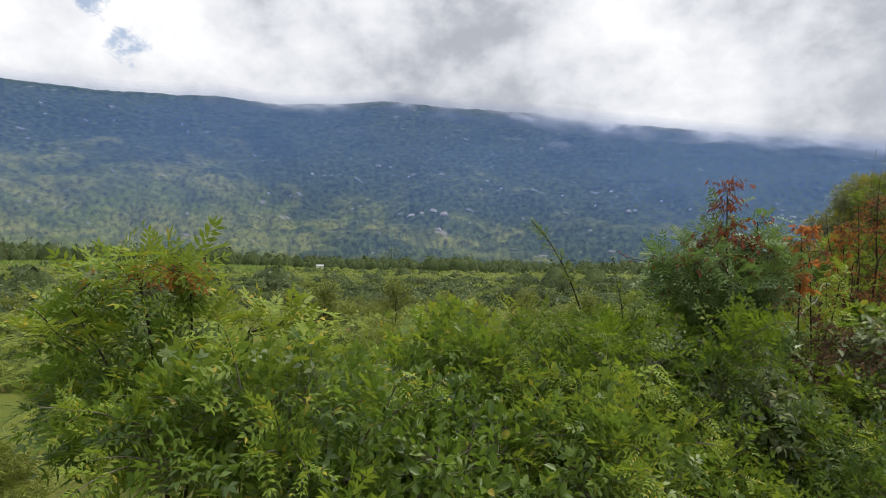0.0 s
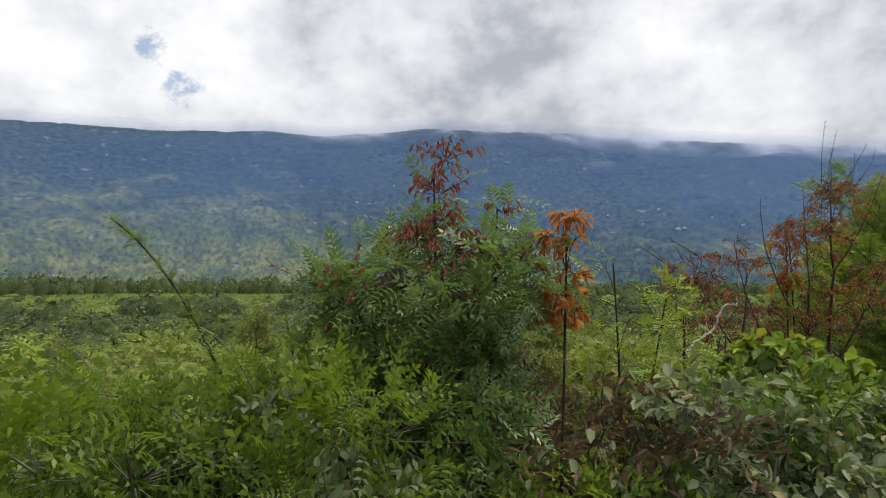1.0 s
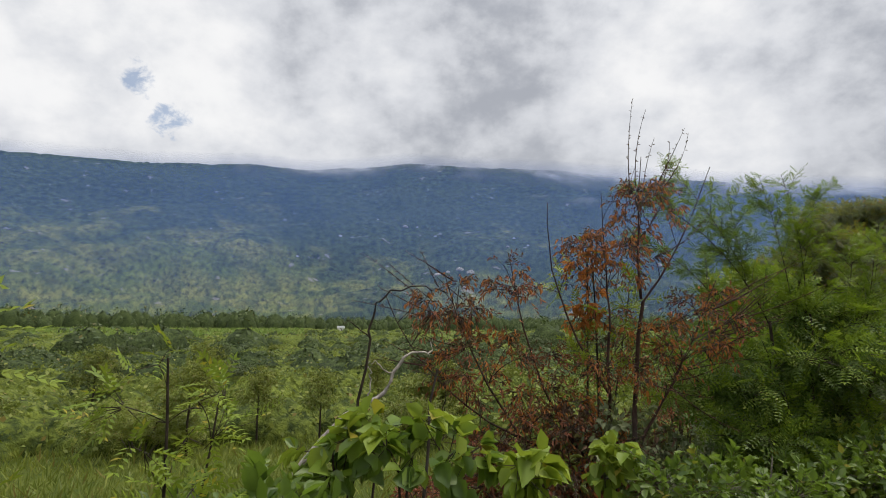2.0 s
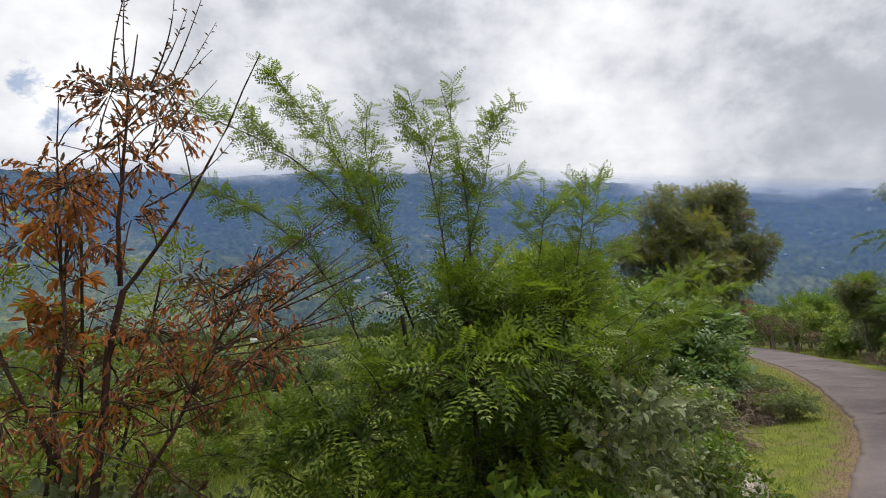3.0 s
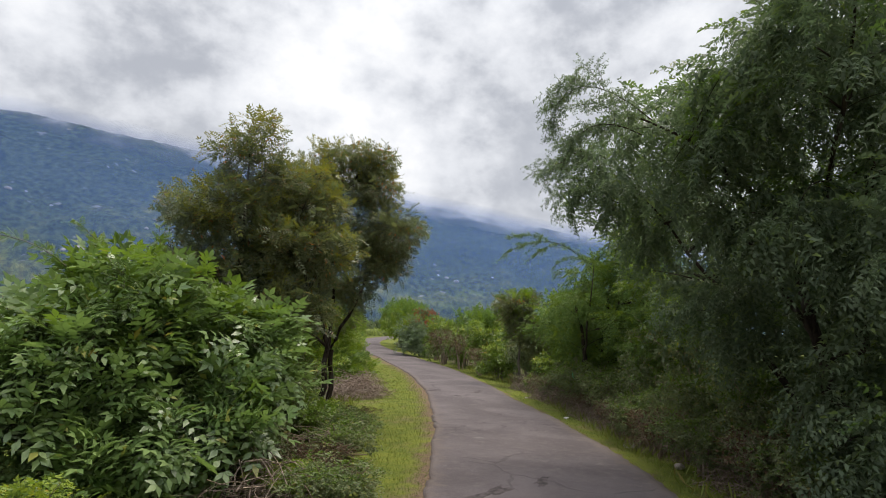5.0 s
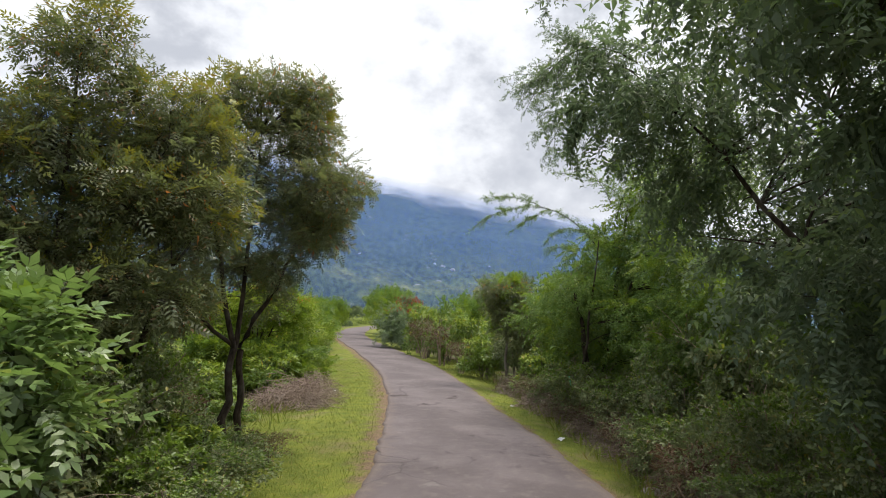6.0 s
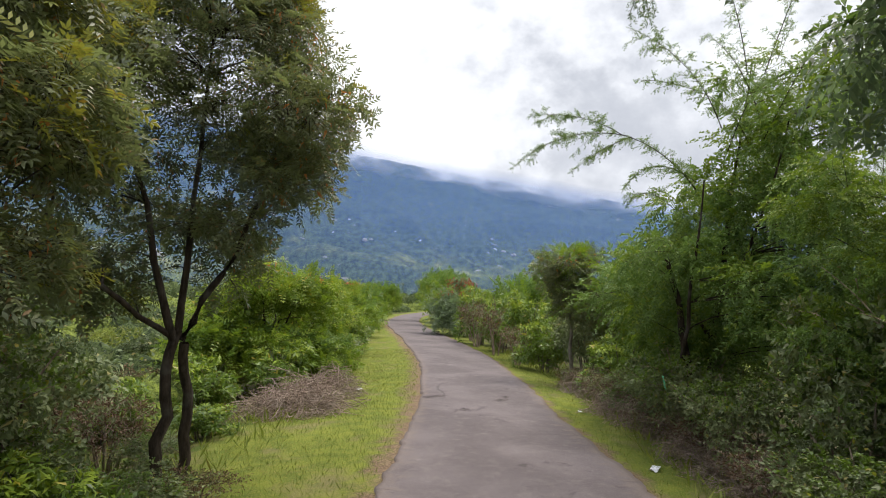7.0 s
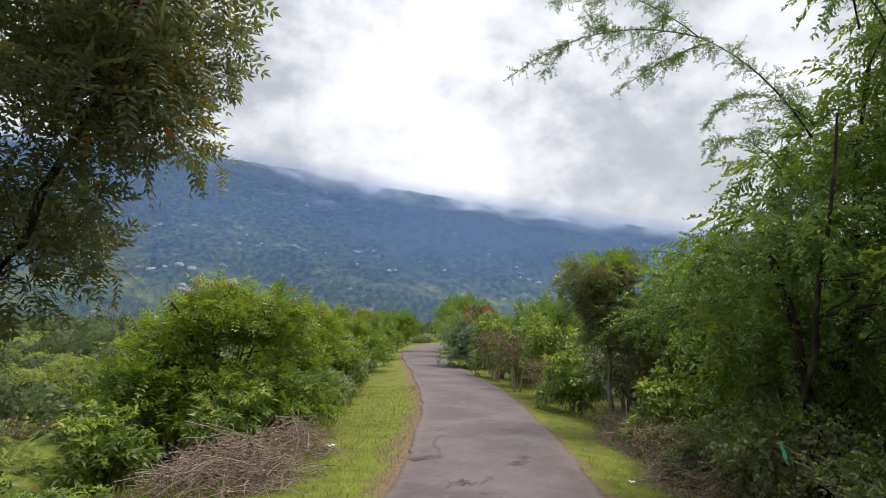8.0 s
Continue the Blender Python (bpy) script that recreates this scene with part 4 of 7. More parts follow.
near_row = (
    (broad_a, -8.1, -1.5, 10, 0.92, 1.0), (broad_b, -7.1, -1.6, 200, 0.84, 1.0), (broad_a, -7.3, 0.3, 120, 1.0, 1.0),
    (broad_b, -8.4, 0.7, 300, 0.8, 1.0), (broad_a, -6.1, -1.2, 77, 0.78, 1.0), (feather_a, -5.6, 0.1, 0, 0.95, 1.05), (feather_a, -4.9, 1.2, 130, 0.95, 1.0),
    (feather_a, -6.6, 1.7, 250, 0.9, 0.95), (grey_a, -4.6, -0.35, 15, 0.85, 1.0), (broad_a, -3.95, -0.35, 300, 0.72, 1.0), (feather_a, -4.9, 0.25, 40, 0.9, 1.15), (feather_a, -6.1, -0.6, 160, 0.75, 1.0), (broad_a, -5.2, -0.7, 10, 0.7, 0.95), (brown_a, -3.4, 0.55, 0, 1.0, 1.08), (brown_a, -2.7, 1.2, 140, 0.95, 1.05), (rust_a, -2.3, 1.9, 140, 0.8, 1.05),
    (broad_a, -3.2, -0.05, 222, 0.8, 1.0), (grey_a, -2.1, 0.6, 90, 1.0, 1.0), (broad_b, -1.9, 1.6, 33, 1.05, 1.08), (feather_a, -3.6, 2.6, 60, 0.8, 0.85),
    (broad_b, -1.7, 3.2, 270, 0.72, 0.9), (broad_a, -0.7, 2.8, 12, 0.62, 0.9), (rust_a, 0.0, 4.7, 200, 0.95, 0.95), (rust_a, -0.9, 5.2, 20, 0.9, 0.9), (brown_a, 0.45, 5.1, 90, 0.95, 1.05), (grey_a, 0.9, 5.5, 120, 0.9, 1.05), (rust_a, 0.75, 4.55, 300, 0.7, 0.9),
    (broad_b, 1.35, 4.2, 310, 0.92, 1.0), (broad_b, 0.7, 3.9, 110, 0.62, 0.8), (broad_b, 2.4, 4.9, 75, 0.9, 1.05), (broad_a, 2.85, 5.4, 140, 0.68, 1.2), (grey_a, 3.45, 6.1, 190, 0.85, 1.25), (grey_a, 4.2, 7.2, 20, 0.95, 1.3),
    (grey_a, 3.9, 9.2, 110, 1.0, 1.0), (grey_a, 6.2, 9.9, 240, 0.95, 0.8), (grey_a, 5.65, 9.85, 75, 0.92, 1.22), (grey_a, 5.1, 9.45, 310, 0.88, 1.2), (grey_a, 7.0, 11.0, 140, 0.8, 0.8), (rust_a, 5.6, 11.9, 240, 0.9, 0.8), (brown_a, 7.2, 11.6, 300, 0.7, 0.6), (rust_a, 5.4, 12.6, 60, 1.0, 0.9), (brown_a, 6.9, 14.9, 60, 0.9, 0.85), (broad_b, 5.9, 8.6, 10, 0.7, 1.0), (feather_a, 3.4, 8.3, 10, 1.2, 1.2),
    (rust_a, 6.0, 13.4, 50, 1.15, 1.0), (rust_a, 4.6, 14.4, 170, 1.1, 1.0), (rust_a, 7.4, 13.3, 260, 0.9, 0.9), (broad_a, 8.3, 13.6, 100, 0.7, 0.9),
)
first = {}
for ob, x, y, turn, scale, tall in near_row:
    tall = tall * (1.16 if x < -4.4 else 1.0)
    if ob.name in first:
        again(ob, x, y, turn, scale, tall=tall)
    else:
        first[ob.name] = stand(ob, x, y, turn, scale, tall=tall)

sapling = tree("neem_sapling", 41, [((0, 0, -0.2), (0.1, 0, 1.0), (-0.35, 0.1, 2.5), 0.024, 0.010), ((0.1, 0, -0.2), (0.4, 0.1, 0.9), (0.5, 0.2, 2.1), 0.020, 0.008), ((-0.05, 0, 1.0), (-0.3, 0, 1.6), (-0.75, -0.1, 2.3), 0.014, 0.006), ((0.1, 0, 0.6), (0.2, 0, 1.6), (0.1, 0, 2.4), 0.014, 0.006)],
    [(-0.35, 0, 2.5, 0.55, 0.5, 0.40, 2), (-0.8, 0, 2.05, 0.5, 0.5, 0.30, 1.2), (0.5, 0.1, 2.0, 0.6, 0.5, 0.36, 1.6), (-0.2, 0, 1.5, 0.9, 0.7, 0.45, 1.6)], 40, 0.22, 7, NEEM, 0.25, L_BROAD, BARK,
    "young neem sapling with bright yellow-green feathered leaves", "tree", per_twig=3, young=L_YELLOW, young_share=0.5, lift=0.5, extra=(0.04, NEEM, 0.17, L_ORANGE, "dry_leaves", 2.5), start=0.5, bough_r=0.006, roll=0.35, sparse=0.3, auto=(9, 0.5), shoot_dense=12, shoot_mat=L_YELLOW, shoot_size=0.24, shoot_sag=0.1)
stand(sapling, -9.2, -1.0)

red_tree = tree("red_tipped_tree", 42, [((0, 0, -0.2), (0.05, 0, 1.3), (0.0, 0.0, 3.35), 0.02, 0.006), ((0.1, 0, -0.2), (0.35, 0, 1.2), (0.40, 0.15, 3.1), 0.018, 0.006), ((-0.1, 0, -0.2), (-0.3, 0, 1.2), (-0.42, 0.1, 2.6), 0.02, 0.007)],
    [(0.02, 0, 2.6, 0.52, 0.45, 0.48, 2.2), (0.40, 0.1, 2.55, 0.45, 0.4, 0.46, 1.8), (-0.40, 0, 2.5, 0.42, 0.4, 0.42, 1.6), (0.02, 0, 3.2, 0.24, 0.24, 0.40, 1.8), (0.40, 0.15, 2.98, 0.22, 0.22, 0.36, 1.3), (0.1, 0, 1.8, 0.6, 0.5, 0.5, 1.4)], 64, 0.17, 15, NEEM, 0.17, L_PINNATE, BARK,
    "slender tree with dull green leaves and rust-red withered tips", "tree", per_twig=3, lift=0.5, extra=(0.30, LANCE, 0.066, L_RED, "dry_leaves", 2.4), start=0.4, bough_r=0.005, roll=0.35, auto=(7, 0.4), shoot_dense=6, shoot_mat=L_RED, shoot_leaf=LANCE, shoot_size=0.06, shoot_sag=-0.1)
stand(red_tree, -4.2, 0.55)
orange_sprig = tree("orange_sapling", 43, [((0, 0, -0.2), (0.05, 0, 1.5), (0.1, 0.0, 2.8), 0.014, 0.006)], [(0.1, 0, 2.78, 0.17, 0.17, 0.18, 1.4), (0.06, 0, 2.35, 0.2, 0.18, 0.25, 0.5)], 14, 0.09, 6, LANCE, 0.075, L_ORANGE, BARK,
    "thin sapling with hanging orange dead leaves", "sapling", per_twig=4, droop=0.7, start=0.5, bough_r=0.005)
stand(orange_sprig, -3.45, 0.62, tall=1.06)
bright_sprig = tree("bright_sapling", 44, [((0, 0, -0.2), (0.05, 0, 1.5), (0.0, 0.0, 2.75), 0.014, 0.006), ((0, 0, 0.8), (0.2, 0, 1.6), (0.35, 0, 2.5), 0.01, 0.005)],
    [(0, 0, 2.5, 0.3, 0.3, 0.35, 1), (0.33, 0, 2.4, 0.25, 0.2, 0.22, 0.8), (0.1, 0, 1.8, 0.4, 0.4, 0.4, 0.8)], 22, 0.12, 4, NEEM, 0.15, L_YELLOW, BARK, "thin sapling with fresh yellow-green leaves", "sapling", per_twig=2, start=0.5, bough_r=0.005)
stand(bright_sprig, -2.95, 1.1)
again(bright_sprig, -2.2, 1.9, 70, 0.9)

dead_tree = tree("dying_tree", 45, [((-0.05, 0, -0.3), (-0.1, 0, 1.6), (0.04, 0, 2.9), 0.0336, 0.0160), ((0.04, 0, 2.9), (0.0, 0, 3.6), (0.08, 0.0, 4.3), 0.0144, 0.0032), ((0.04, 0, 2.85), (0.4, 0, 3.3), (0.75, 0.0, 4.2), 0.0120, 0.0032),
     ((-0.28, 0.05, -0.3), (-0.34, 0.05, 1.3), (-0.25, 0.05, 2.6), 0.0288, 0.0128), ((-0.25, 0.05, 2.6), (-0.3, 0, 3.4), (-0.32, 0, 3.95), 0.0104, 0.0024), ((-0.27, 0.05, 2.0), (-0.9, 0.1, 3.0), (-0.82, 0.1, 3.85), 0.0128, 0.0032), ((-0.3, 0.05, 1.2), (-1.0, 0.1, 1.8), (-1.2, 0.1, 3.3), 0.0176, 0.0040), ((-0.3, 0.05, 0.8), (-1.4, 0, 1.6), (-1.85, 0, 3.15), 0.0176, 0.0040),
     ((-0.9, 0.05, 1.5), (-2.0, 0, 1.9), (-2.4, 0, 2.9), 0.0112, 0.0032), ((0.0, 0, 1.6), (0.45, 0, 2.3), (0.75, 0, 3.1), 0.0144, 0.0040), ((-0.2, 0, 0.4), (-0.9, -0.1, 1.0), (-1.5, -0.1, 1.7), 0.0160, 0.0048)],
    [(0.05, 0, 3.8, 0.42, 0.35, 0.45, 1.2), (-0.25, 0, 3.3, 0.55, 0.4, 0.42, 2.4), (-1.2, 0, 3.05, 0.4, 0.35, 0.35, 1.2), (-1.8, 0, 2.85, 0.4, 0.35, 0.4, 1.2), (-0.9, 0, 1.5, 0.9, 0.5, 0.7, 2.6), (-0.1, 0, 2.4, 0.7, 0.5, 0.5, 1.6), (0.65, 0, 2.7, 0.45, 0.4, 0.5, 1.2), (-1.3, 0, 2.2, 0.8, 0.5, 0.5, 1.4)], 150, 0.18, 15, LANCE, 0.048, L_RUST, TWIG_RED,
    "dying tree with bare branches and clinging rust and orange leaves", "tree", per_twig=4, droop=0.5, young=L_BROWN, young_share=0.30, extra=(0.30, LANCE, 0.056, L_ORANGE, "orange_leaves", 0.25), start=0.3, bough_r=0.010, twig_r=0.0036, sparse=0.4, auto=(100, 0.62), shoot_sag=-0.08, shoot_r=0.0055, shoot_leaf=LANCE, shoot_size=0.042, shoot_dense=20, shoot_mat=L_BROWN)
again(bright_sprig, 0.45, 5.3, 20, 1.22)
again(orange_sprig, 0.30, 5.2, 40, 1.2)
stand(dead_tree, 0.78, 4.95)

fern_tree = tree("mesquite_tree", 46, [((0, 0, -0.2), (-0.1, -0.1, 1.5), (-0.45, -0.2, 3.0), 0.042, 0.014), ((0.05, 0, -0.2), (0.1, 0, 1.6), (0.0, -0.2, 3.1), 0.036, 0.01), ((0.1, 0, -0.2), (0.5, 0, 1.5), (0.85, 0.0, 2.9), 0.034, 0.01),
     ((0, 0, 0.5), (-0.6, -0.2, 1.7), (-1.1, -0.2, 2.7), 0.022, 0.008), ((0.1, 0, 0.4), (0.9, 0.4, 1.5), (1.5, 0.5, 2.4), 0.022, 0.008), ((0.1, 0, -0.2), (0.3, 0.4, 1.2), (0.4, 0.6, 2.7), 0.03, 0.01)],
    [(-0.1, -0.1, 2.55, 0.9, 0.8, 0.45, 2.0), (0.55, 0.25, 2.75, 0.62, 0.7, 0.50, 2.0), (-0.9, -0.2, 2.3, 0.5, 0.5, 0.35, 1.0), (1.0, 0.6, 2.45, 0.50, 0.5, 0.5, 1.1), (-0.3, -0.2, 1.75, 0.9, 0.8, 0.5, 1.5), (0.45, 0.2, 1.75, 0.75, 0.8, 0.55, 1.6), (0.05, 0.0, 1.0, 0.9, 0.8, 0.6, 1.6), (0.1, 0.1, 3.05, 0.55, 0.5, 0.4, 0.9)],
    96, 0.32, 17, FERN, 0.20, L_FERN_DARK, BARK,
    "spreading mesquite tree with arching branches of fine bright leaves", "tree", per_twig=3, young=L_FEATHER, young_share=0.40, start=0.45, bough_r=0.009, lift=0.3, fill=6500, fill_size=0.13, flat=0.5, shoot_sag=0.05, low=-0.5, sparse=0.25, side_twigs=8, side_len=0.50,
    auto=(22, 0.5), shoots=[((-0.35, -0.1, 2.90), (-0.75, 0.1, 4.19), (-1.98, 0.12, 4.51), 0.0093), ((-0.55, 0.0, 3.53), (-0.95, 0.1, 4.41), (-1.36, 0.1, 4.78), 0.0068), ((-0.7, -0.1, 2.80), (-1.05, 0.0, 3.73), (-1.85, 0.1, 3.93), 0.0074), ((-0.5, 0.0, 3.33), (-0.65, 0.0, 3.99), (-0.68, 0.05, 4.44), 0.0062),
            ((-0.1, -0.1, 2.90), (-0.1, 0.0, 3.73), (-0.35, 0.0, 4.62), 0.0081), ((0.0, -0.1, 2.90), (0.15, 0.0, 3.73), (-0.10, 0.0, 4.62), 0.0081), ((0.0, 0.0, 3.33), (0.3, 0.1, 4.13), (0.25, 0.05, 4.41), 0.0056), ((0.4, 0.0, 2.90), (0.6, 0.0, 3.33), (0.62, 0.0, 3.93), 0.0068), ((0.7, 0.1, 2.70), (0.95, 0.2, 3.46), (1.0, 0.15, 4.06), 0.0074), ((0.8, 0.3, 2.80), (1.1, 0.3, 3.46), (1.2, 0.4, 4.13), 0.0068),
            ((1.0, 0.3, 2.50), (1.6, 0.5, 3.10), (2.2, 0.8, 3.40), 0.0068), ((1.1, 0.4, 2.40), (1.8, 0.7, 2.90), (2.6, 1.0, 3.20), 0.0062), ((-1.0, -0.2, 2.20), (-1.5, -0.2, 2.70), (-1.9, -0.3, 2.75), 0.0056), ((-0.8, -0.2, 1.80), (-1.4, -0.3, 2.30), (-1.7, -0.4, 2.20), 0.0056)],
    shoot_size=0.135, shoot_dense=58, shoot_leaf=FERN, shoot_mat=L_FEATHER)
stand(fern_tree, 2.75, 5.75, sink=0.36)

round_tree = tree("rounded_tree", 47, stems(np.random.default_rng(47), 5, 0.5, 2.4, 0.05, 0.015),
    [(0, 0, 2.5, 1.0, 1.0, 0.8, 3), (-0.4, 0, 1.7, 1.0, 1.0, 0.7, 2), (0.5, -0.2, 1.6, 0.9, 0.9, 0.7, 2), (0, 0, 0.9, 1.1, 1.0, 0.6, 1)], 60, 0.36, 22, PIN3, 0.20, L_BROAD, BARK,
    "rounded small tree with drooping bright green leaves", "tree", per_twig=4, young=L_YELLOW, young_share=0.14, droop=0.25, fill=1200, low=-0.5)
stand(round_tree, 4.9, 10.9, tall=1.22)

big_shrub = tree("pinnate_shrub", 48, stems(np.random.default_rng(48), 8, 1.4, 2.4, 0.045, 0.014),
    [(-0.3, -0.2, 2.2, 1.8, 1.5, 1.1, 2.6), (-1.1, -0.7, 1.5, 1.2, 1.0, 0.9, 1.8), (0.6, -0.9, 1.4, 1.5, 1.0, 1.0, 2.0), (1.2, -0.1, 2.3, 1.2, 1.1, 1.0, 1.6), (-0.3, 0.2, 3.2, 1.0, 0.9, 0.7, 1.2), (0.9, 0.3, 3.1, 0.9, 0.8, 0.7, 0.9), (-0.2, -1.1, 0.7, 1.5, 0.9, 0.7, 1.4)],
    100, 0.46, 9, BIGPIN, 0.42, L_PINNATE, BARK_GREY,
    "large shrub with glossy green pinnate leaves beside the verge", "bush", per_twig=4, young=L_BROAD, young_share=0.08, droop=0.25, bough_r=0.010, fill=2600, fill_size=0.22, lift=0.5, roll=0.22, flat=0.6, low=-0.45,
    shoots=[((-0.6, 0.2, 3.0), (-1.1, 0.3, 4.0), (-2.2, 0.4, 3.85), 0.014), ((-0.2, 0.3, 3.2), (-0.5, 0.4, 4.0), (-0.95, 0.3, 4.15), 0.012), ((-0.8, 0.0, 2.6), (-1.4, 0.1, 3.0), (-2.2, 0.2, 2.95), 0.010), ((0.2, 0.2, 3.3), (0.3, 0.2, 3.8), (0.2, 0.1, 4.2), 0.010)], shoot_leaf=FERN, shoot_size=0.20, shoot_dense=46, shoot_mat=L_BROAD)
stand(big_shrub, 9.4, 17.4)

neem_a = tree("neem_tree", 49, [((0, 0, -0.3), (-0.06, 0.0, 1.0), (0.05, 0.05, 2.0), 0.085, 0.065), ((0.28, 0.3, -0.3), (0.34, 0.3, 1.0), (0.16, 0.1, 1.95), 0.08, 0.062), ((0.05, 0.05, 1.95), (-0.3, 0, 3.2), (-0.7, -0.3, 5.0), 0.06, 0.02),
     ((0.15, 0.1, 1.95), (0.7, 0, 2.9), (1.4, -0.1, 4.9), 0.06, 0.018), ((0.1, 0.1, 1.95), (0.2, 0.2, 3.8), (0.3, 0.3, 6.3), 0.055, 0.016), ((0.1, 0.1, 1.95), (-0.9, -0.4, 2.5), (-1.5, -0.8, 3.6), 0.045, 0.014)],
    [(1.0, 0.1, 5.0, 1.4, 1.15, 0.95, 3), (1.0, 0.1, 6.5, 1.0, 1.1, 0.95, 3.0), (0.65, 0.2, 7.2, 1.1, 0.9, 0.6, 2.0), (0.9, 0.6, 3.0, 0.7, 0.6, 0.6, 0.9), (-1.0, 0.7, 2.8, 1.1, 0.9, 0.7, 1.5), (-0.3, 0.3, 6.9, 0.9, 0.9, 0.7, 1.3), (-0.8, 0.2, 5.9, 1.0, 1.0, 0.9, 1.8), (1.25, -0.1, 4.3, 0.85, 0.9, 0.55, 1.4), (0.5, 0.4, 3.5, 1.2, 1.1, 0.5, 1.4), (-1.0, -0.2, 4.1, 1.0, 1.0, 0.7, 1.5), (1.5, -0.8, 5.3, 0.78, 0.8, 0.72, 1.2), (-1.3, -0.3, 5.1, 1.0, 1.0, 0.9, 2.0)],
    160, 0.40, 18, NEEM, 0.25, L_NEEM, BARK,
    "neem tree with twin dark trunks and an olive-green crown", "tree", per_twig=3, young=L_NEEM_NEW, young_share=0.10, droop=0.25, start=0.3, bough_r=0.013, sparse=0.25, fill=3000, fill_size=0.15, extra=(0.05, DROOP, 0.12, L_ORANGE, "dry_leaves", 0.2), auto=(16, 0.45), shoot_leaf=NEEM, shoot_size=0.27, shoot_dense=22)
stand(neem_a, 14.3, 22.4)
neem_b = tree("neem_tree", 50, [((0, 0, -0.3), (-0.1, 0, 1.3), (-0.3, -0.2, 3.4), 0.09, 0.05), ((0.3, 0.1, -0.3), (0.6, 0, 1.2), (1.1, -0.5, 3.4), 0.07, 0.03), ((-0.3, -0.2, 3.3), (-0.3, -0.4, 4.8), (-0.3, -0.3, 6.4), 0.045, 0.012), ((0, 0, 1.0), (-0.8, 0.1, 2.0), (-1.3, 0.1, 3.4), 0.05, 0.02),
     ((-0.3, -0.2, 3.0), (0.5, -0.3, 4.2), (0.9, -0.4, 5.2), 0.04, 0.014)],
    [(-0.35, -0.2, 6.4, 0.7, 0.7, 0.8, 1.3), (0.9, 0.1, 5.5, 1.1, 1.0, 0.95, 2.6), (-0.8, 0, 5.0, 1.0, 1.1, 0.8, 1.8), (0.9, -0.3, 4.3, 1.3, 1.2, 0.8, 2.0), (-0.8, 0, 3.7, 1.2, 1.1, 0.7, 1.8), (0.5, -0.4, 3.1, 1.3, 1.1, 0.6, 1.8), (-0.2, 0.6, 2.2, 1.3, 1.1, 0.7, 1.5)],
    126, 0.42, 22, NEEM, 0.26, L_NEEM, BARK,
    "tall neem tree with several dark stems and yellowish young leaves", "tree", per_twig=3, young=L_NEEM_NEW, young_share=0.15, droop=0.25, bough_r=0.013, fill=5000, fill_size=0.15, extra=(0.04, DROOP, 0.12, L_ORANGE, "dry_leaves", 0.2), auto=(16, 0.5), shoot_leaf=NEEM, shoot_size=0.27, shoot_dense=22)
stand(neem_b, 11.7, 20.3)

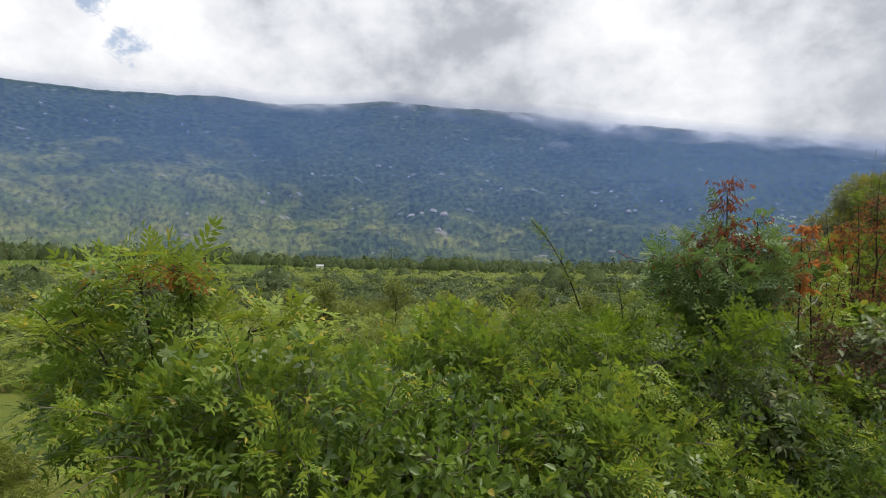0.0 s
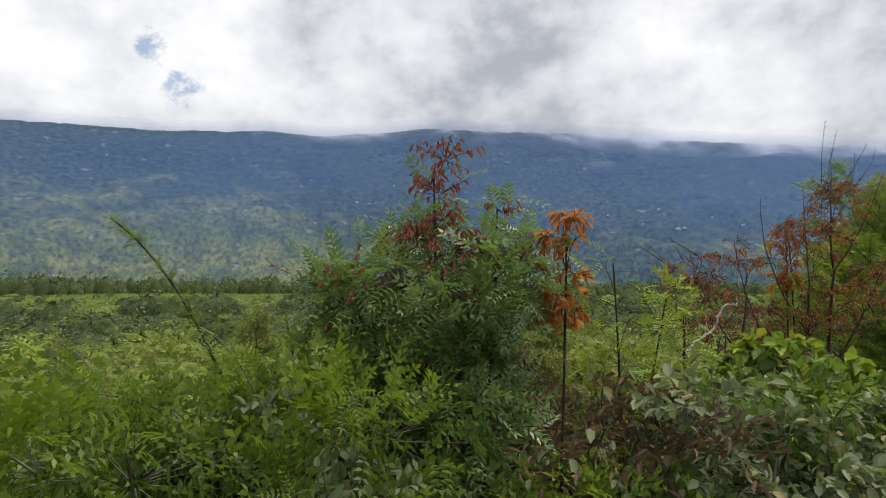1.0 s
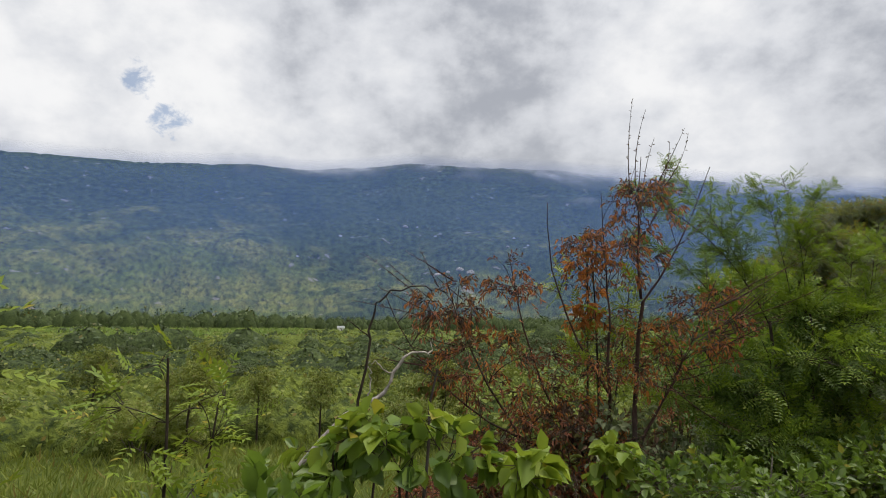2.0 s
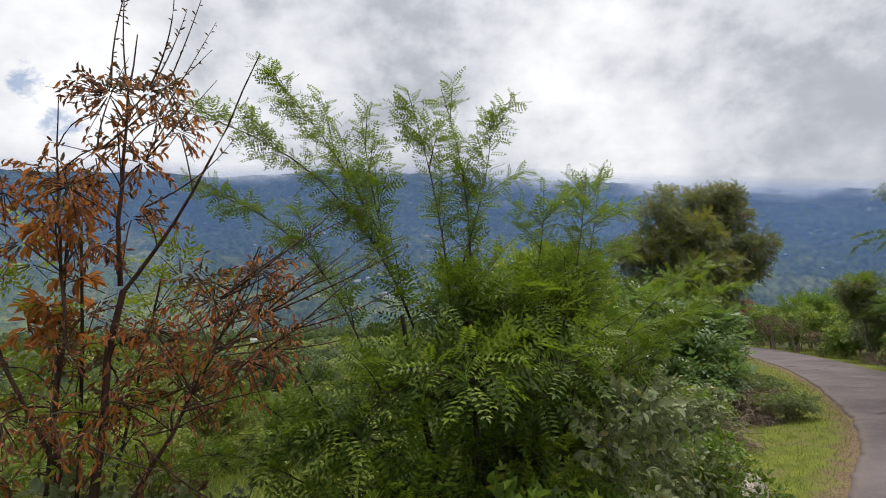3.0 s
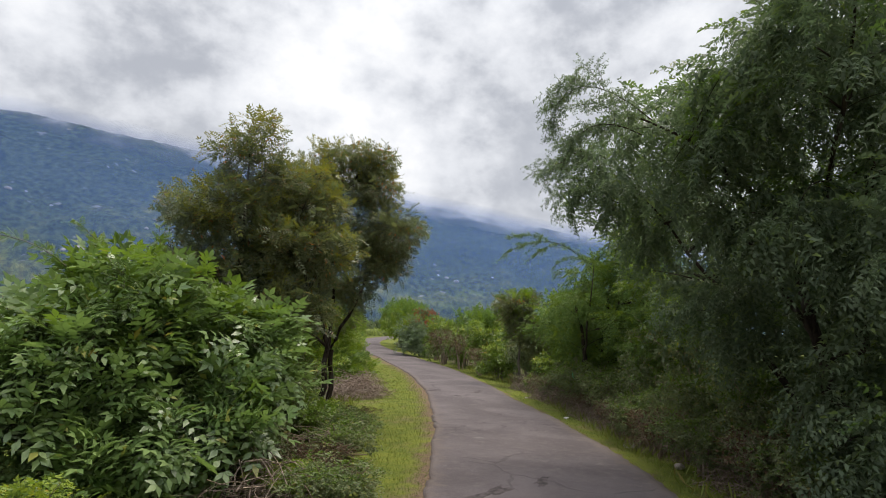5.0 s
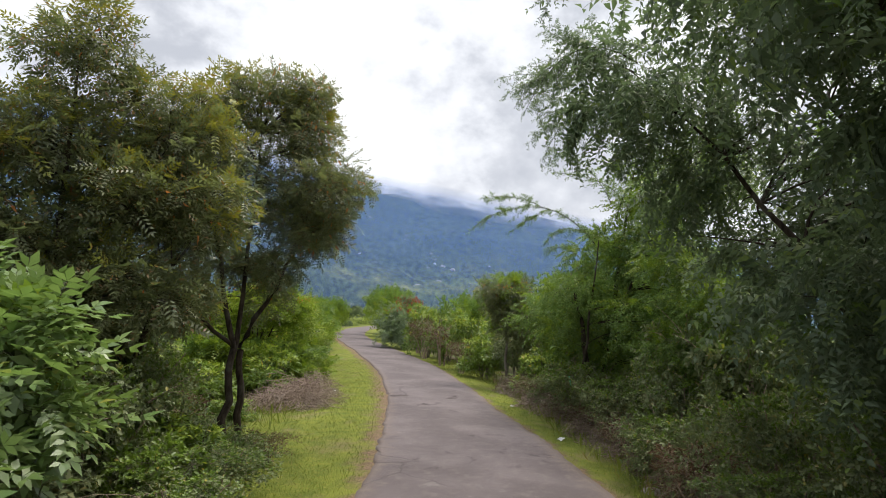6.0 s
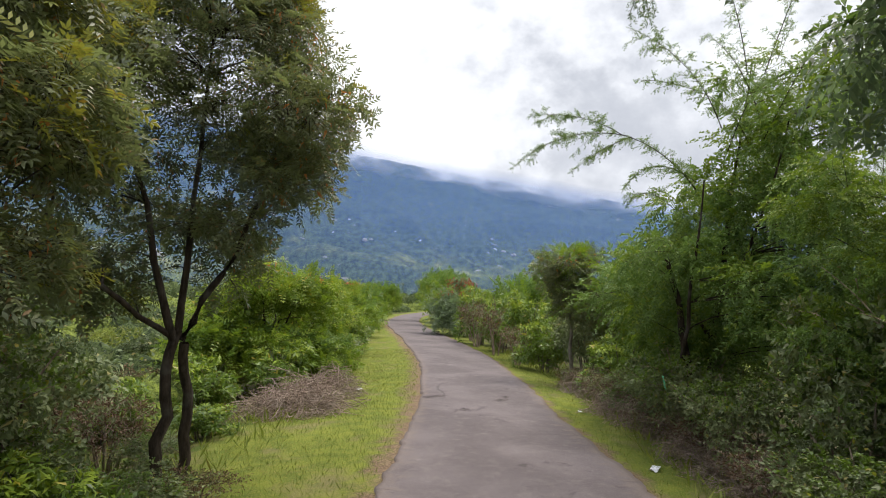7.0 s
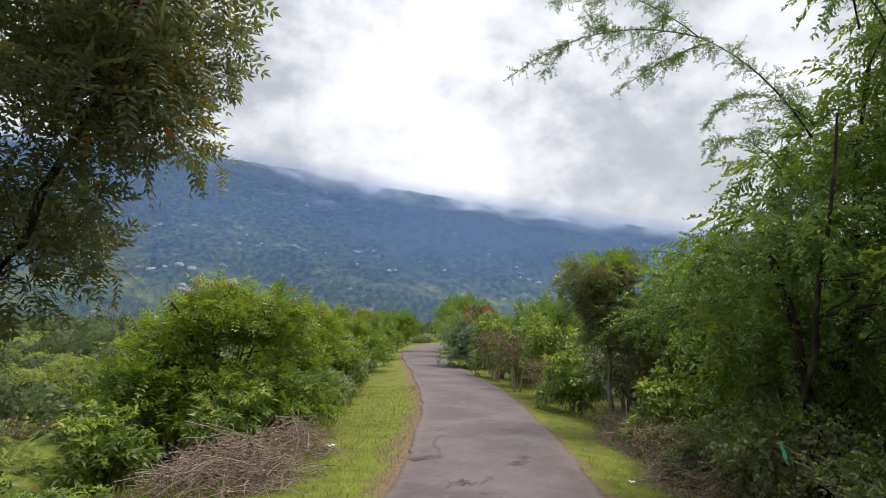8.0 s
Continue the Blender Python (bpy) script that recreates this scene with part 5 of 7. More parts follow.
under_neem = ((hedge_fine, 11.0, 18.3, 33, 1.25, 1.15), (hedge_fine, 12.0, 19.3, 133, 1.15, 1.1), (hedge_fine, 12.5, 20.9, 233, 1.15, 1.15), (hedge_grey, 10.3, 19.6, 20, 1.3, 1.2), (hedge_fine, 12.3, 22.4, 80, 1.2, 1.2), (hedge_grey, 11.0, 21.8, 140, 1.3, 1.3), (hedge_grey, 10.0, 23.6, 200, 1.3, 1.2), (hedge_grey, 12.6, 25.8, 300, 1.0, 1.0), (hedge_fine, 12.2, 19.4, 20, 0.75, 0.7), (hedge_fine, 11.4, 16.9, 120, 0.7, 0.65), (hedge_fine, 12.8, 17.6, 220, 0.8, 0.65), (hedge_fine, 13.6, 19.3, 300, 0.75, 0.65), (hedge_fine, 14.1, 20.8, 160, 0.65, 0.6), (hedge_fine, 13.0, 20.7, 60, 0.85, 0.75), (hedge_fine, 11.8, 15.2, 190, 0.75, 0.6), (hedge_grey, 11.3, 18.4, 90, 0.85, 0.8), (hedge_fine, 10.4, 19.2, 70, 0.9, 0.9), (hedge_fine, 14.2, 23.6, 70, 0.6, 0.6), (brown_a, 13.9, 29.6, 20, 0.8, 0.8), (rust_a, 12.6, 28.4, 80, 0.7, 0.75), (brown_a, 11.6, 31.5, 200, 0.9, 0.8), (brown_a, 12.7, 23.6, 100, 0.7, 0.7), (brown_a, 14.6, 20.7, 10, 0.5, 0.6), (broad_b, 12.6, 18.7, 20, 0.8, 0.8), (grey_a, 11.1, 17.9, 100, 0.8, 0.8), (hedge_leafy, 13.4, 20.3, 220, 0.62, 0.9), (hedge_leafy, 12.7, 21.6, 140, 0.7, 0.8), (brown_a, 12.0, 16.6, 10, 0.65, 0.6), (broad_a, 11.4, 15.9, 50, 0.5, 0.7),
    (hedge_brown, 13.6, 24.0, 80, 0.8, 0.8), (hedge_leafy, 15.0, 25.4, 300, 0.6, 0.6), (hedge_brown, 12.4, 25.0, 180, 0.9, 0.9), (hedge_leafy, 13.4, 26.9, 12, 0.8, 0.8), (hedge_grey, 10.2, 21.6, 12, 1.0, 0.9), (hedge_leafy, 15.2, 28.6, 160, 0.9, 0.8),
    (hedge_leafy, 17.2, 29.6, 60, 0.95, 0.8), (hedge_fern, 18.4, 31.0, 160, 0.95, 0.8), (hedge_leafy, 19.2, 33.2, 250, 0.9, 0.8), (hedge_fern, 16.0, 31.6, 20, 1.2, 0.9), (hedge_grey, 20.4, 35.6, 110, 0.9, 0.75), (hedge_leafy, 21.4, 38.0, 200, 1.0, 0.9),
    (hedge_grey, 22.6, 41.0, 40, 1.0, 0.9), (hedge_leafy, 23.8, 44.2, 140, 1.1, 1.0), (hedge_fern, 25.0, 47.6, 240, 1.2, 1.0), (hedge_leafy, 26.8, 52.0, 340, 1.2, 1.0), (hedge_fern, 29.2, 58.0, 80, 1.3, 1.2), (hedge_leafy, 31.4, 63.5, 180, 1.3, 1.2), (hedge_fern, 34.6, 70.5, 10, 1.5, 1.3))
for ob, x, y, turn, scale, tall in under_neem:
    if ob.name in first:
        again(ob, x, y, turn, scale, tall=tall)
    else:
        first[ob.name] = stand(ob, x, y, turn, scale, tall=tall)

hedge_tree = tree("hedge_tree", 51, stems(np.random.default_rng(51), 6, 1.6, 3.0, 0.05, 0.015),
    [(0, 0, 2.6, 2.0, 1.8, 1.0, 3), (-1.5, -0.6, 1.7, 1.3, 1.2, 0.8, 2), (1.1, -0.4, 2.9, 1.2, 1.2, 0.8, 2), (0.3, -1.3, 1.2, 1.7, 1.0, 0.8, 2), (-0.2, 0, 3.5, 0.9, 0.9, 0.5, 1), (1.8, 0.6, 1.6, 1.0, 1.1, 0.9, 1.4)], 84, 0.50, 13, FERN_S, 0.34, L_FEATHER, BARK,
    "wide hedgerow tree with layered fine green foliage", "tree", per_twig=3, young=L_YELLOW, young_share=0.22, lift=0.5, bough_r=0.010, twig_r=0, flat=0.5, low=-0.45, fill=2600, fill_size=0.28, auto=(18, 0.8), shoot_size=0.24, shoot_dense=22, extra=(0.03, DROOP, 0.16, L_ORANGE, "dry_leaves", 4.0))
stand(hedge_tree, 17.3, 32.2)
again(hedge_tree, 20.3, 39.0, 100, 0.9)
again(hedge_tree, 23.6, 47.5, 200, 0.95)
again(hedge_tree, 28.8, 60.5, 40, 1.0)

# ---------------------------------------------------------------- right of the lane
acacia = tree("acacia_tree", 61, [((0, 0, -0.8), (-0.3, 0.1, 1.6), (-1.0, 0.2, 4.0), 0.13, 0.06), ((0.2, 0.1, -0.8), (0.4, 0, 2.2), (0.3, -0.3, 5.8), 0.12, 0.04), ((-1.0, 0.2, 3.9), (-1.9, 0.5, 5.0), (-3.4, 0.9, 5.4), 0.055, 0.014), ((-0.8, 0.2, 3.4), (-1.6, -0.8, 5.0), (-2.6, -1.4, 6.4), 0.05, 0.012),
     ((0.1, 0.3, 0.8), (0.4, 1.8, 2.8), (-0.4, 3.4, 5.2), 0.07, 0.016), ((-0.6, 0.2, 2.6), (-0.6, 1.4, 4.6), (-0.6, 2.4, 5.8), 0.05, 0.014), ((0.3, -0.3, 5.0), (0.4, -0.2, 6.6), (0.3, -0.2, 8.0), 0.045, 0.010), ((0.3, 0.0, 1.4), (0.0, -1.4, 2.6), (-0.8, -2.4, 4.0), 0.06, 0.016)],
    [(-1.8, -0.7, 6.0, 1.7, 1.8, 1.3, 4), (-2.5, 0.8, 5.1, 1.1, 1.0, 0.9, 2), (-3.4, 1.1, 5.2, 0.8, 0.7, 0.5, 1), (-0.6, 1.8, 6.0, 1.6, 1.6, 1.2, 3), (-0.6, 3.6, 5.5, 1.3, 1.4, 1.0, 1.2), (0.6, 3.4, 5.0, 1.5, 1.5, 1.1, 0.9), (1.2, 3.6, 3.9, 1.3, 1.3, 1.0, 1.0), (0.3, -0.6, 7.2, 2.0, 2.0, 1.1, 3.8), (-1.6, -1.9, 3.6, 1.6, 1.5, 1.4, 3), (-0.2, 1.2, 3.0, 1.4, 1.5, 1.2, 2.5),
     (-1.6, -1.5, 1.7, 1.3, 1.6, 1.2, 3.0), (-0.2, -3.2, 1.8, 1.4, 1.4, 1.3, 1.8), (1.2, 2.2, 3.4, 1.4, 1.4, 1.2, 1.4), (1.5, -1.0, 4.6, 1.9, 1.9, 2.0, 4.0), (1.8, 1.8, 5.0, 1.7, 1.8, 1.6, 1.6), (-1.6, -0.4, 4.0, 1.3, 1.5, 0.9, 2.0)],
    236, 0.55, 25, BRANCHLETS, 0.66, L_ACACIA, BARK,
    "large dark acacia with drooping feathery sprays over the lane", "tree", per_twig=1, droop=0.35, lift=0.15, flat=0.7, sparse=0.35, fill=5500, fill_size=0.19, young=L_ACACIA_LIT, young_share=0.10, bough_r=0.010, start=0.25, twig_r=0, reach=(0.1, 1.0), roll=0.3, auto=(64, 1.0), shoot_sag=0.55,
    shoots=[((-3.2, 0.9, 5.4), (-4.5, 1.3, 6.3), (-4.7, 1.4, 4.9), 0.010), ((-3.3, 1.0, 5.2), (-4.3, 1.2, 5.5), (-4.5, 1.3, 4.5), 0.010), ((-2.6, -0.4, 6.6), (-3.2, 0.2, 7.7), (-3.7, 0.6, 7.3), 0.012), ((-2.4, -0.8, 6.8), (-2.9, -0.8, 8.0), (-3.6, -0.9, 7.8), 0.012), ((-2.4, -1.4, 6.6), (-2.8, -1.8, 7.8), (-3.3, -2.2, 7.6), 0.012),
            ((-1.4, -0.6, 7.2), (-1.8, -0.8, 8.6), (-2.6, -1.0, 8.6), 0.012), ((-1.0, 3.6, 5.8), (-1.6, 4.2, 6.5), (-1.8, 4.8, 5.3), 0.010), ((-0.8, 3.8, 5.8), (-1.3, 4.8, 6.6), (-1.5, 5.4, 5.6), 0.010), ((-0.4, 3.8, 5.6), (-0.6, 5.2, 6.2), (-0.6, 5.8, 5.0), 0.010), ((0.2, -0.4, 7.8), (-0.6, -0.6, 9.4), (-1.6, -1.0, 9.2), 0.012), ((0.4, -0.6, 7.8), (0.4, -1.8, 9.2), (-0.2, -3.0, 8.8), 0.012)],
    shoot_size=0.20, shoot_leaf=SPRIGS, shoot_dense=26, shoot_mat=L_ACACIA, side_twigs=7, side_len=0.7)
stand(acacia, 18.3, 11.8, sink=-0.1)
acacia_b = tree("acacia_tree", 62, [((0, 0, -0.8), (-0.3, 0, 1.4), (-0.6, 0.1, 3.2), 0.10, 0.04), ((0.2, 0.1, -0.8), (0.5, 0, 2.0), (0.9, 0.0, 4.6), 0.10, 0.04), ((-0.4, 0, 1.4), (-0.8, -0.6, 2.6), (-0.9, -0.9, 4.4), 0.04, 0.012), ((0.3, 0, 2.0), (0.6, -0.9, 3.6), (0.6, -1.4, 5.6), 0.04, 0.012),
     ((0.9, 0.0, 4.4), (1.0, -0.2, 5.8), (0.9, -0.5, 7.0), 0.035, 0.010), ((0.4, 0.1, 1.8), (0.8, 1.4, 2.8), (0.9, 2.2, 3.6), 0.04, 0.012)],
    [(-0.4, 0.3, 3.0, 1.0, 1.2, 0.9, 2.6), (0.6, 0.1, 4.2, 1.3, 1.4, 1.0, 3.0), (0.0, 0.9, 2.2, 0.9, 1.2, 0.7, 1.4), (0.8, -0.6, 2.5, 1.2, 1.3, 0.9, 1.8), (1.3, -1.5, 3.6, 1.6, 1.6, 1.4, 2.6), (0.9, 2.2, 2.6, 1.4, 1.5, 1.1, 2.0), (1.0, -1.0, 5.4, 1.4, 1.4, 0.9, 1.6), (1.4, 0.4, 1.7, 1.8, 2.0, 1.2, 1.6), (1.2, -0.5, 6.6, 1.1, 1.1, 0.6, 0.8), (2.4, 0.4, 4.6, 1.5, 1.6, 1.4, 1.6), (2.3, -1.6, 6.3, 1.4, 1.3, 1.1, 1.6), (0.0, -1.8, 2.6, 1.1, 1.1, 0.9, 1.6)],
    138, 0.48, 24, BRANCHLETS, 0.56, L_ACACIA_LIT, BARK,
    "spreading acacia with long arching sprays of fine green leaves", "tree", per_twig=1, droop=0.15, lift=0.4, flat=0.6, young=L_FEATHER, young_share=0.30, fill=3500, fill_size=0.17, bough_r=0.008, start=0.4, twig_r=0, reach=(0.1, 1.0), roll=0.3, auto=(46, 1.3), shoot_sag=0.25,
    shoots=[((-0.4, -0.3, 4.4), (-1.4, -0.5, 5.0), (-2.4, -0.6, 5.0), 0.016), ((-2.4, -0.6, 5.0), (-3.4, -0.8, 5.2), (-4.4, -0.9, 4.87), 0.008), ((-2.3, -0.6, 5.0), (-3.6, -0.6, 5.0), (-4.5, -0.65, 4.16), 0.008), ((-2.2, -0.6, 5.0), (-2.9, -0.6, 4.7), (-3.4, -0.6, 4.25), 0.007),
            ((-0.5, -0.4, 4.5), (-1.7, -0.5, 4.95), (-2.3, -0.5, 4.1), 0.008), ((-0.8, -0.2, 4.0), (-1.7, -0.4, 4.4), (-2.2, -0.5, 3.9), 0.008), ((0.2, -0.9, 5.2), (-1.0, -1.4, 5.9), (-2.6, -1.1, 5.7), 0.011), ((0.4, -1.0, 5.6), (-0.4, -1.2, 6.6), (-1.6, -1.5, 6.5), 0.011), ((-0.6, -1.0, 5.3), (-2.0, -1.7, 6.0), (-3.6, -2.0, 5.9), 0.010),
            ((0.6, -0.6, 6.6), (0.0, -0.9, 7.6), (-0.8, -1.2, 7.8), 0.011), ((0.8, -0.8, 6.6), (0.4, -1.6, 7.6), (-0.2, -2.2, 7.6), 0.011), ((-0.2, -0.8, 5.0), (-1.0, -1.8, 5.6), (-2.0, -2.8, 5.3), 0.011), ((0.2, -1.2, 5.2), (-0.6, -2.4, 6.0), (-1.4, -3.2, 5.9), 0.011)],
    shoot_size=0.13, shoot_leaf=SPRIGS, shoot_dense=40, shoot_mat=L_ACACIA_LIT, side_twigs=5, side_len=0.45)
stand(acacia_b, 23.0, 21.4, sink=-0.3)
again(acacia_b, 23.2, 17.4, 190, 0.62, sink=-0.2)
# added trees that keep bright sky from showing through the acacia's crown
back_tree = tree("filler_tree", 65, stems(np.random.default_rng(65), 6, 1.8, 4.6, 0.09, 0.03),
    [(0, 0, 4.6, 2.4, 2.4, 1.9, 3), (-1.2, -1.0, 2.6, 1.8, 1.8, 1.6, 2), (1.2, 0.8, 3.0, 1.8, 1.8, 1.8, 2), (0, 0, 6.0, 1.5, 1.5, 1.0, 1.2), (0.4, -1.6, 4.6, 1.4, 1.3, 1.4, 1.4), (-0.4, 1.6, 1.6, 1.7, 1.5, 1.2, 1.4)], 90, 0.6, 16, LANCE, 0.24, L_ACACIA, BARK,
    "dark dense filler tree added to close sky gaps behind the acacia", "tree", per_twig=6, twig_r=0, droop=0.3, bough_r=0.012, fill=2500, fill_size=0.3)
stand(back_tree, 24.4, 14.4)
again(back_tree, 22.2, 9.2, 120, 0.95)
forked = tree("forked_tree", 63, [((0, 0, -0.2), (-0.15, 0, 0.9), (-0.05, 0, 2.0), 0.07, 0.05), ((-0.05, 0, 1.9), (-0.4, 0, 3.0), (-0.7, 0, 4.0), 0.04, 0.012), ((-0.05, 0, 1.9), (0.3, 0, 3.0), (0.4, 0, 4.1), 0.04, 0.012)],
    [(-0.6, 0, 3.8, 0.8, 0.8, 0.6, 2), (0.4, 0, 3.9, 0.7, 0.8, 0.6, 2), (0, 0, 3.0, 1.0, 1.0, 0.6, 2), (0.2, -0.3, 2.2, 1.0, 0.9, 0.5, 1.2)], 52, 0.36, 16, NEEM, 0.27, L_NEEM, BARK_GREY,
    "small tree with a pale forked trunk and orange-tinged crown", "tree", per_twig=3, young=L_FEATHER, young_share=0.3, extra=(0.06, DROOP, 0.14, L_ORANGE, "dry_leaves", 1.0), bough_r=0.010, fill=1200, fill_size=0.18, auto=(8, 0.5), shoot_leaf=NEEM, shoot_size=0.22, shoot_dense=22, shoot_mat=L_NEEM)
stand(forked, 26.0, 28.7)
mound = tree("mounded_bush", 64, stems(np.random.default_rng(64), 7, 2.4, 2.6, 0.06, 0.02),
    [(0, 0, 2.4, 2.6, 2.4, 1.4, 3), (-1.2, -1.0, 2.4, 1.5, 1.5, 1.1, 2), (1.8, -1.0, 1.8, 1.7, 1.5, 1.2, 2), (-1.6, -1.4, 1.2, 1.5, 1.5, 1.0, 2), (0, 0, 3.7, 1.1, 1.1, 0.5, 0.8)], 70, 0.62, 14, FERN_S, 0.46, L_ACACIA, BARK,
    "mounded thorn bush with blue-green sprays and red crown tips", "bush", per_twig=3, twig_r=0, droop=0.45, extra=(0.14, LANCE, 0.24, L_RED, "red_tips", 3.0), young=L_FEATHER, young_share=0.15, fill=2200, fill_size=0.35, low=-0.4)
stand(mound, 33.0, 49.8)

right_hedge = (
    (hedge_fine, 17.4, 12.0, 200, 0.9, 0.9), (hedge_fine, 18.7, 13.0, 10, 1.1, 1.1), (hedge_fine, 19.7, 14.9, 120, 1.1, 1.1), (hedge_fine, 21.4, 17.8, 260, 1.1, 1.1),
    (hedge_brown, 21.6, 19.3, 60, 0.6, 0.5), (hedge_brown, 22.9, 22.4, 260, 0.6, 0.5), (hedge_brown, 19.6, 16.4, 310, 0.6, 0.5),
    (hedge_fine, 16.9, 10.4, 0, 0.9, 0.7), (hedge_brown, 17.6, 12.6, 30, 0.9, 0.75), (hedge_fine, 18.5, 14.3, 100, 0.85, 0.8), (hedge_brown, 19.3, 15.9, 200, 0.8, 0.75), (hedge_fine, 20.3, 17.0, 50, 1.0, 0.8), (hedge_brown, 20.9, 18.4, 20, 0.75, 0.65),
    (hedge_fine, 22.2, 19.8, 80, 1.05, 0.95), (hedge_fine, 22.9, 21.6, 170, 1.1, 1.05), (hedge_brown, 22.4, 21.0, 150, 0.7, 0.6), (hedge_fine, 23.5, 22.6, 240, 0.85, 0.75), (hedge_fine, 23.8, 23.8, 300, 0.85, 0.75), (hedge_brown, 24.0, 25.0, 10, 0.72, 0.6), (hedge_leafy, 25.4, 26.0, 110, 0.95, 0.9),
    (hedge_brown, 25.2, 27.6, 0, 0.7, 0.55), (hedge_grey, 27.3, 29.6, 40, 1.2, 1.0), (hedge_leafy, 27.0, 31.5, 90, 1.05, 1.0), (hedge_brown, 26.8, 33.0, 70, 0.9, 0.9), (hedge_leafy, 28.3, 34.6, 200, 1.25, 1.2), (hedge_brown, 28.0, 36.6, 150, 1.1, 1.1),
    (hedge_leafy, 29.4, 38.4, 20, 1.3, 1.2), (hedge_brown, 29.4, 40.8, 220, 1.2, 1.1), (hedge_leafy, 30.6, 42.6, 140, 1.4, 1.2), (hedge_brown, 31.4, 45.0, 60, 1.1, 1.0),
    (hedge_fine, 21.7, 16.3, 60, 1.4, 1.4), (hedge_fine, 23.0, 18.2, 150, 1.4, 1.4), (hedge_fine, 25.0, 19.6, 250, 1.5, 1.5), (hedge_fern, 27.2, 24.6, 10, 1.5, 1.5), (hedge_fern, 28.8, 27.4, 200, 1.5, 1.6), (hedge_fern, 30.6, 31.2, 90, 1.4, 1.2), (hedge_leafy, 31.6, 36.0, 30, 1.5, 1.3), (hedge_fern, 33.0, 41.5, 300, 1.6, 1.3),
    (hedge_fern, 37.0, 60.0, 40, 1.7, 1.4), (hedge_fern, 40.5, 67.5, 140, 1.8, 1.5), (hedge_fern, 45.0, 76.0, 240, 1.9, 1.5), (hedge_fern, 20.4, 8.4, 200, 1.6, 1.5), (hedge_grey, 19.6, 10.0, 60, 1.4, 1.2), (hedge_fern, 22.6, 11.0, 60, 1.6, 1.6), (hedge_grey, 18.0, 8.4, 140, 1.2, 1.0), (hedge_fern, 16.6, 6.4, 100, 1.4, 1.3))
for ob, x, y, turn, scale, tall in right_hedge:
    if ob.name in first:
        again(ob, x, y, turn, scale, tall=tall)
    else:
        first[ob.name] = stand(ob, x, y, turn, scale, tall=tall)

# ---------------------------------------------------------------- the open valley
rng = np.random.default_rng(77)
kinds = (scrub_a, scrub_b, dark_a)
spots = []
for i in range(2600):
    rad = 9 + 75 * rng.random() ** 1.3
    a = radians(rng.uniform(-38, 62))
    x, y = -math.sin(a) * rad - 2, math.cos(a) * rad + 2
    spots.append((x, y))
spots = np.array(spots)
dist_left = beside(spots)
gone = dist_left < 6.5
count = 0
taken = []
for (x, y), bad in zip(spots, gone):
    if bad or count > 80 or any((x - u) ** 2 + (y - v) ** 2 < 4.5 for u, v in taken):
        continue
    near_clear = (x + 5) ** 2 / 30 + (y - 12) ** 2 / 26 < 1 and rng.random() < 0.8
    if near_clear:
        continue
    taken.append((x, y))
    k = int(rng.choice(3, p=(0.36, 0.34, 0.30)))
    sc = float(rng.uniform(0.6, 1.1))
    if count < 3:
        k = count
        stand(kinds[k], x, y, float(rng.uniform(0, 360)), sc)
    else:
        again(kinds[k], x, y, float(rng.uniform(0, 360)), sc, tall=float(rng.uniform(0.8, 1.15)))
    count += 1


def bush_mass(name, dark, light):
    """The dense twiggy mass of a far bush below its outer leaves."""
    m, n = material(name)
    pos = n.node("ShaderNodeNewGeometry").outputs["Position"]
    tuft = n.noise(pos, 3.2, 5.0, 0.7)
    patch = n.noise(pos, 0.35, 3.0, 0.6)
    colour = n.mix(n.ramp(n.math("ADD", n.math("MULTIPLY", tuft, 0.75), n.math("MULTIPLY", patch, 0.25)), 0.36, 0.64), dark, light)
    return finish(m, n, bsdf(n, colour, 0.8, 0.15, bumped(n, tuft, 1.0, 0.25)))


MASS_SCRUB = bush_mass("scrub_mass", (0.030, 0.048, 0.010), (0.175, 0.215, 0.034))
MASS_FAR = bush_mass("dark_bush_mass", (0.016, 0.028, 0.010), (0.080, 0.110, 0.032))


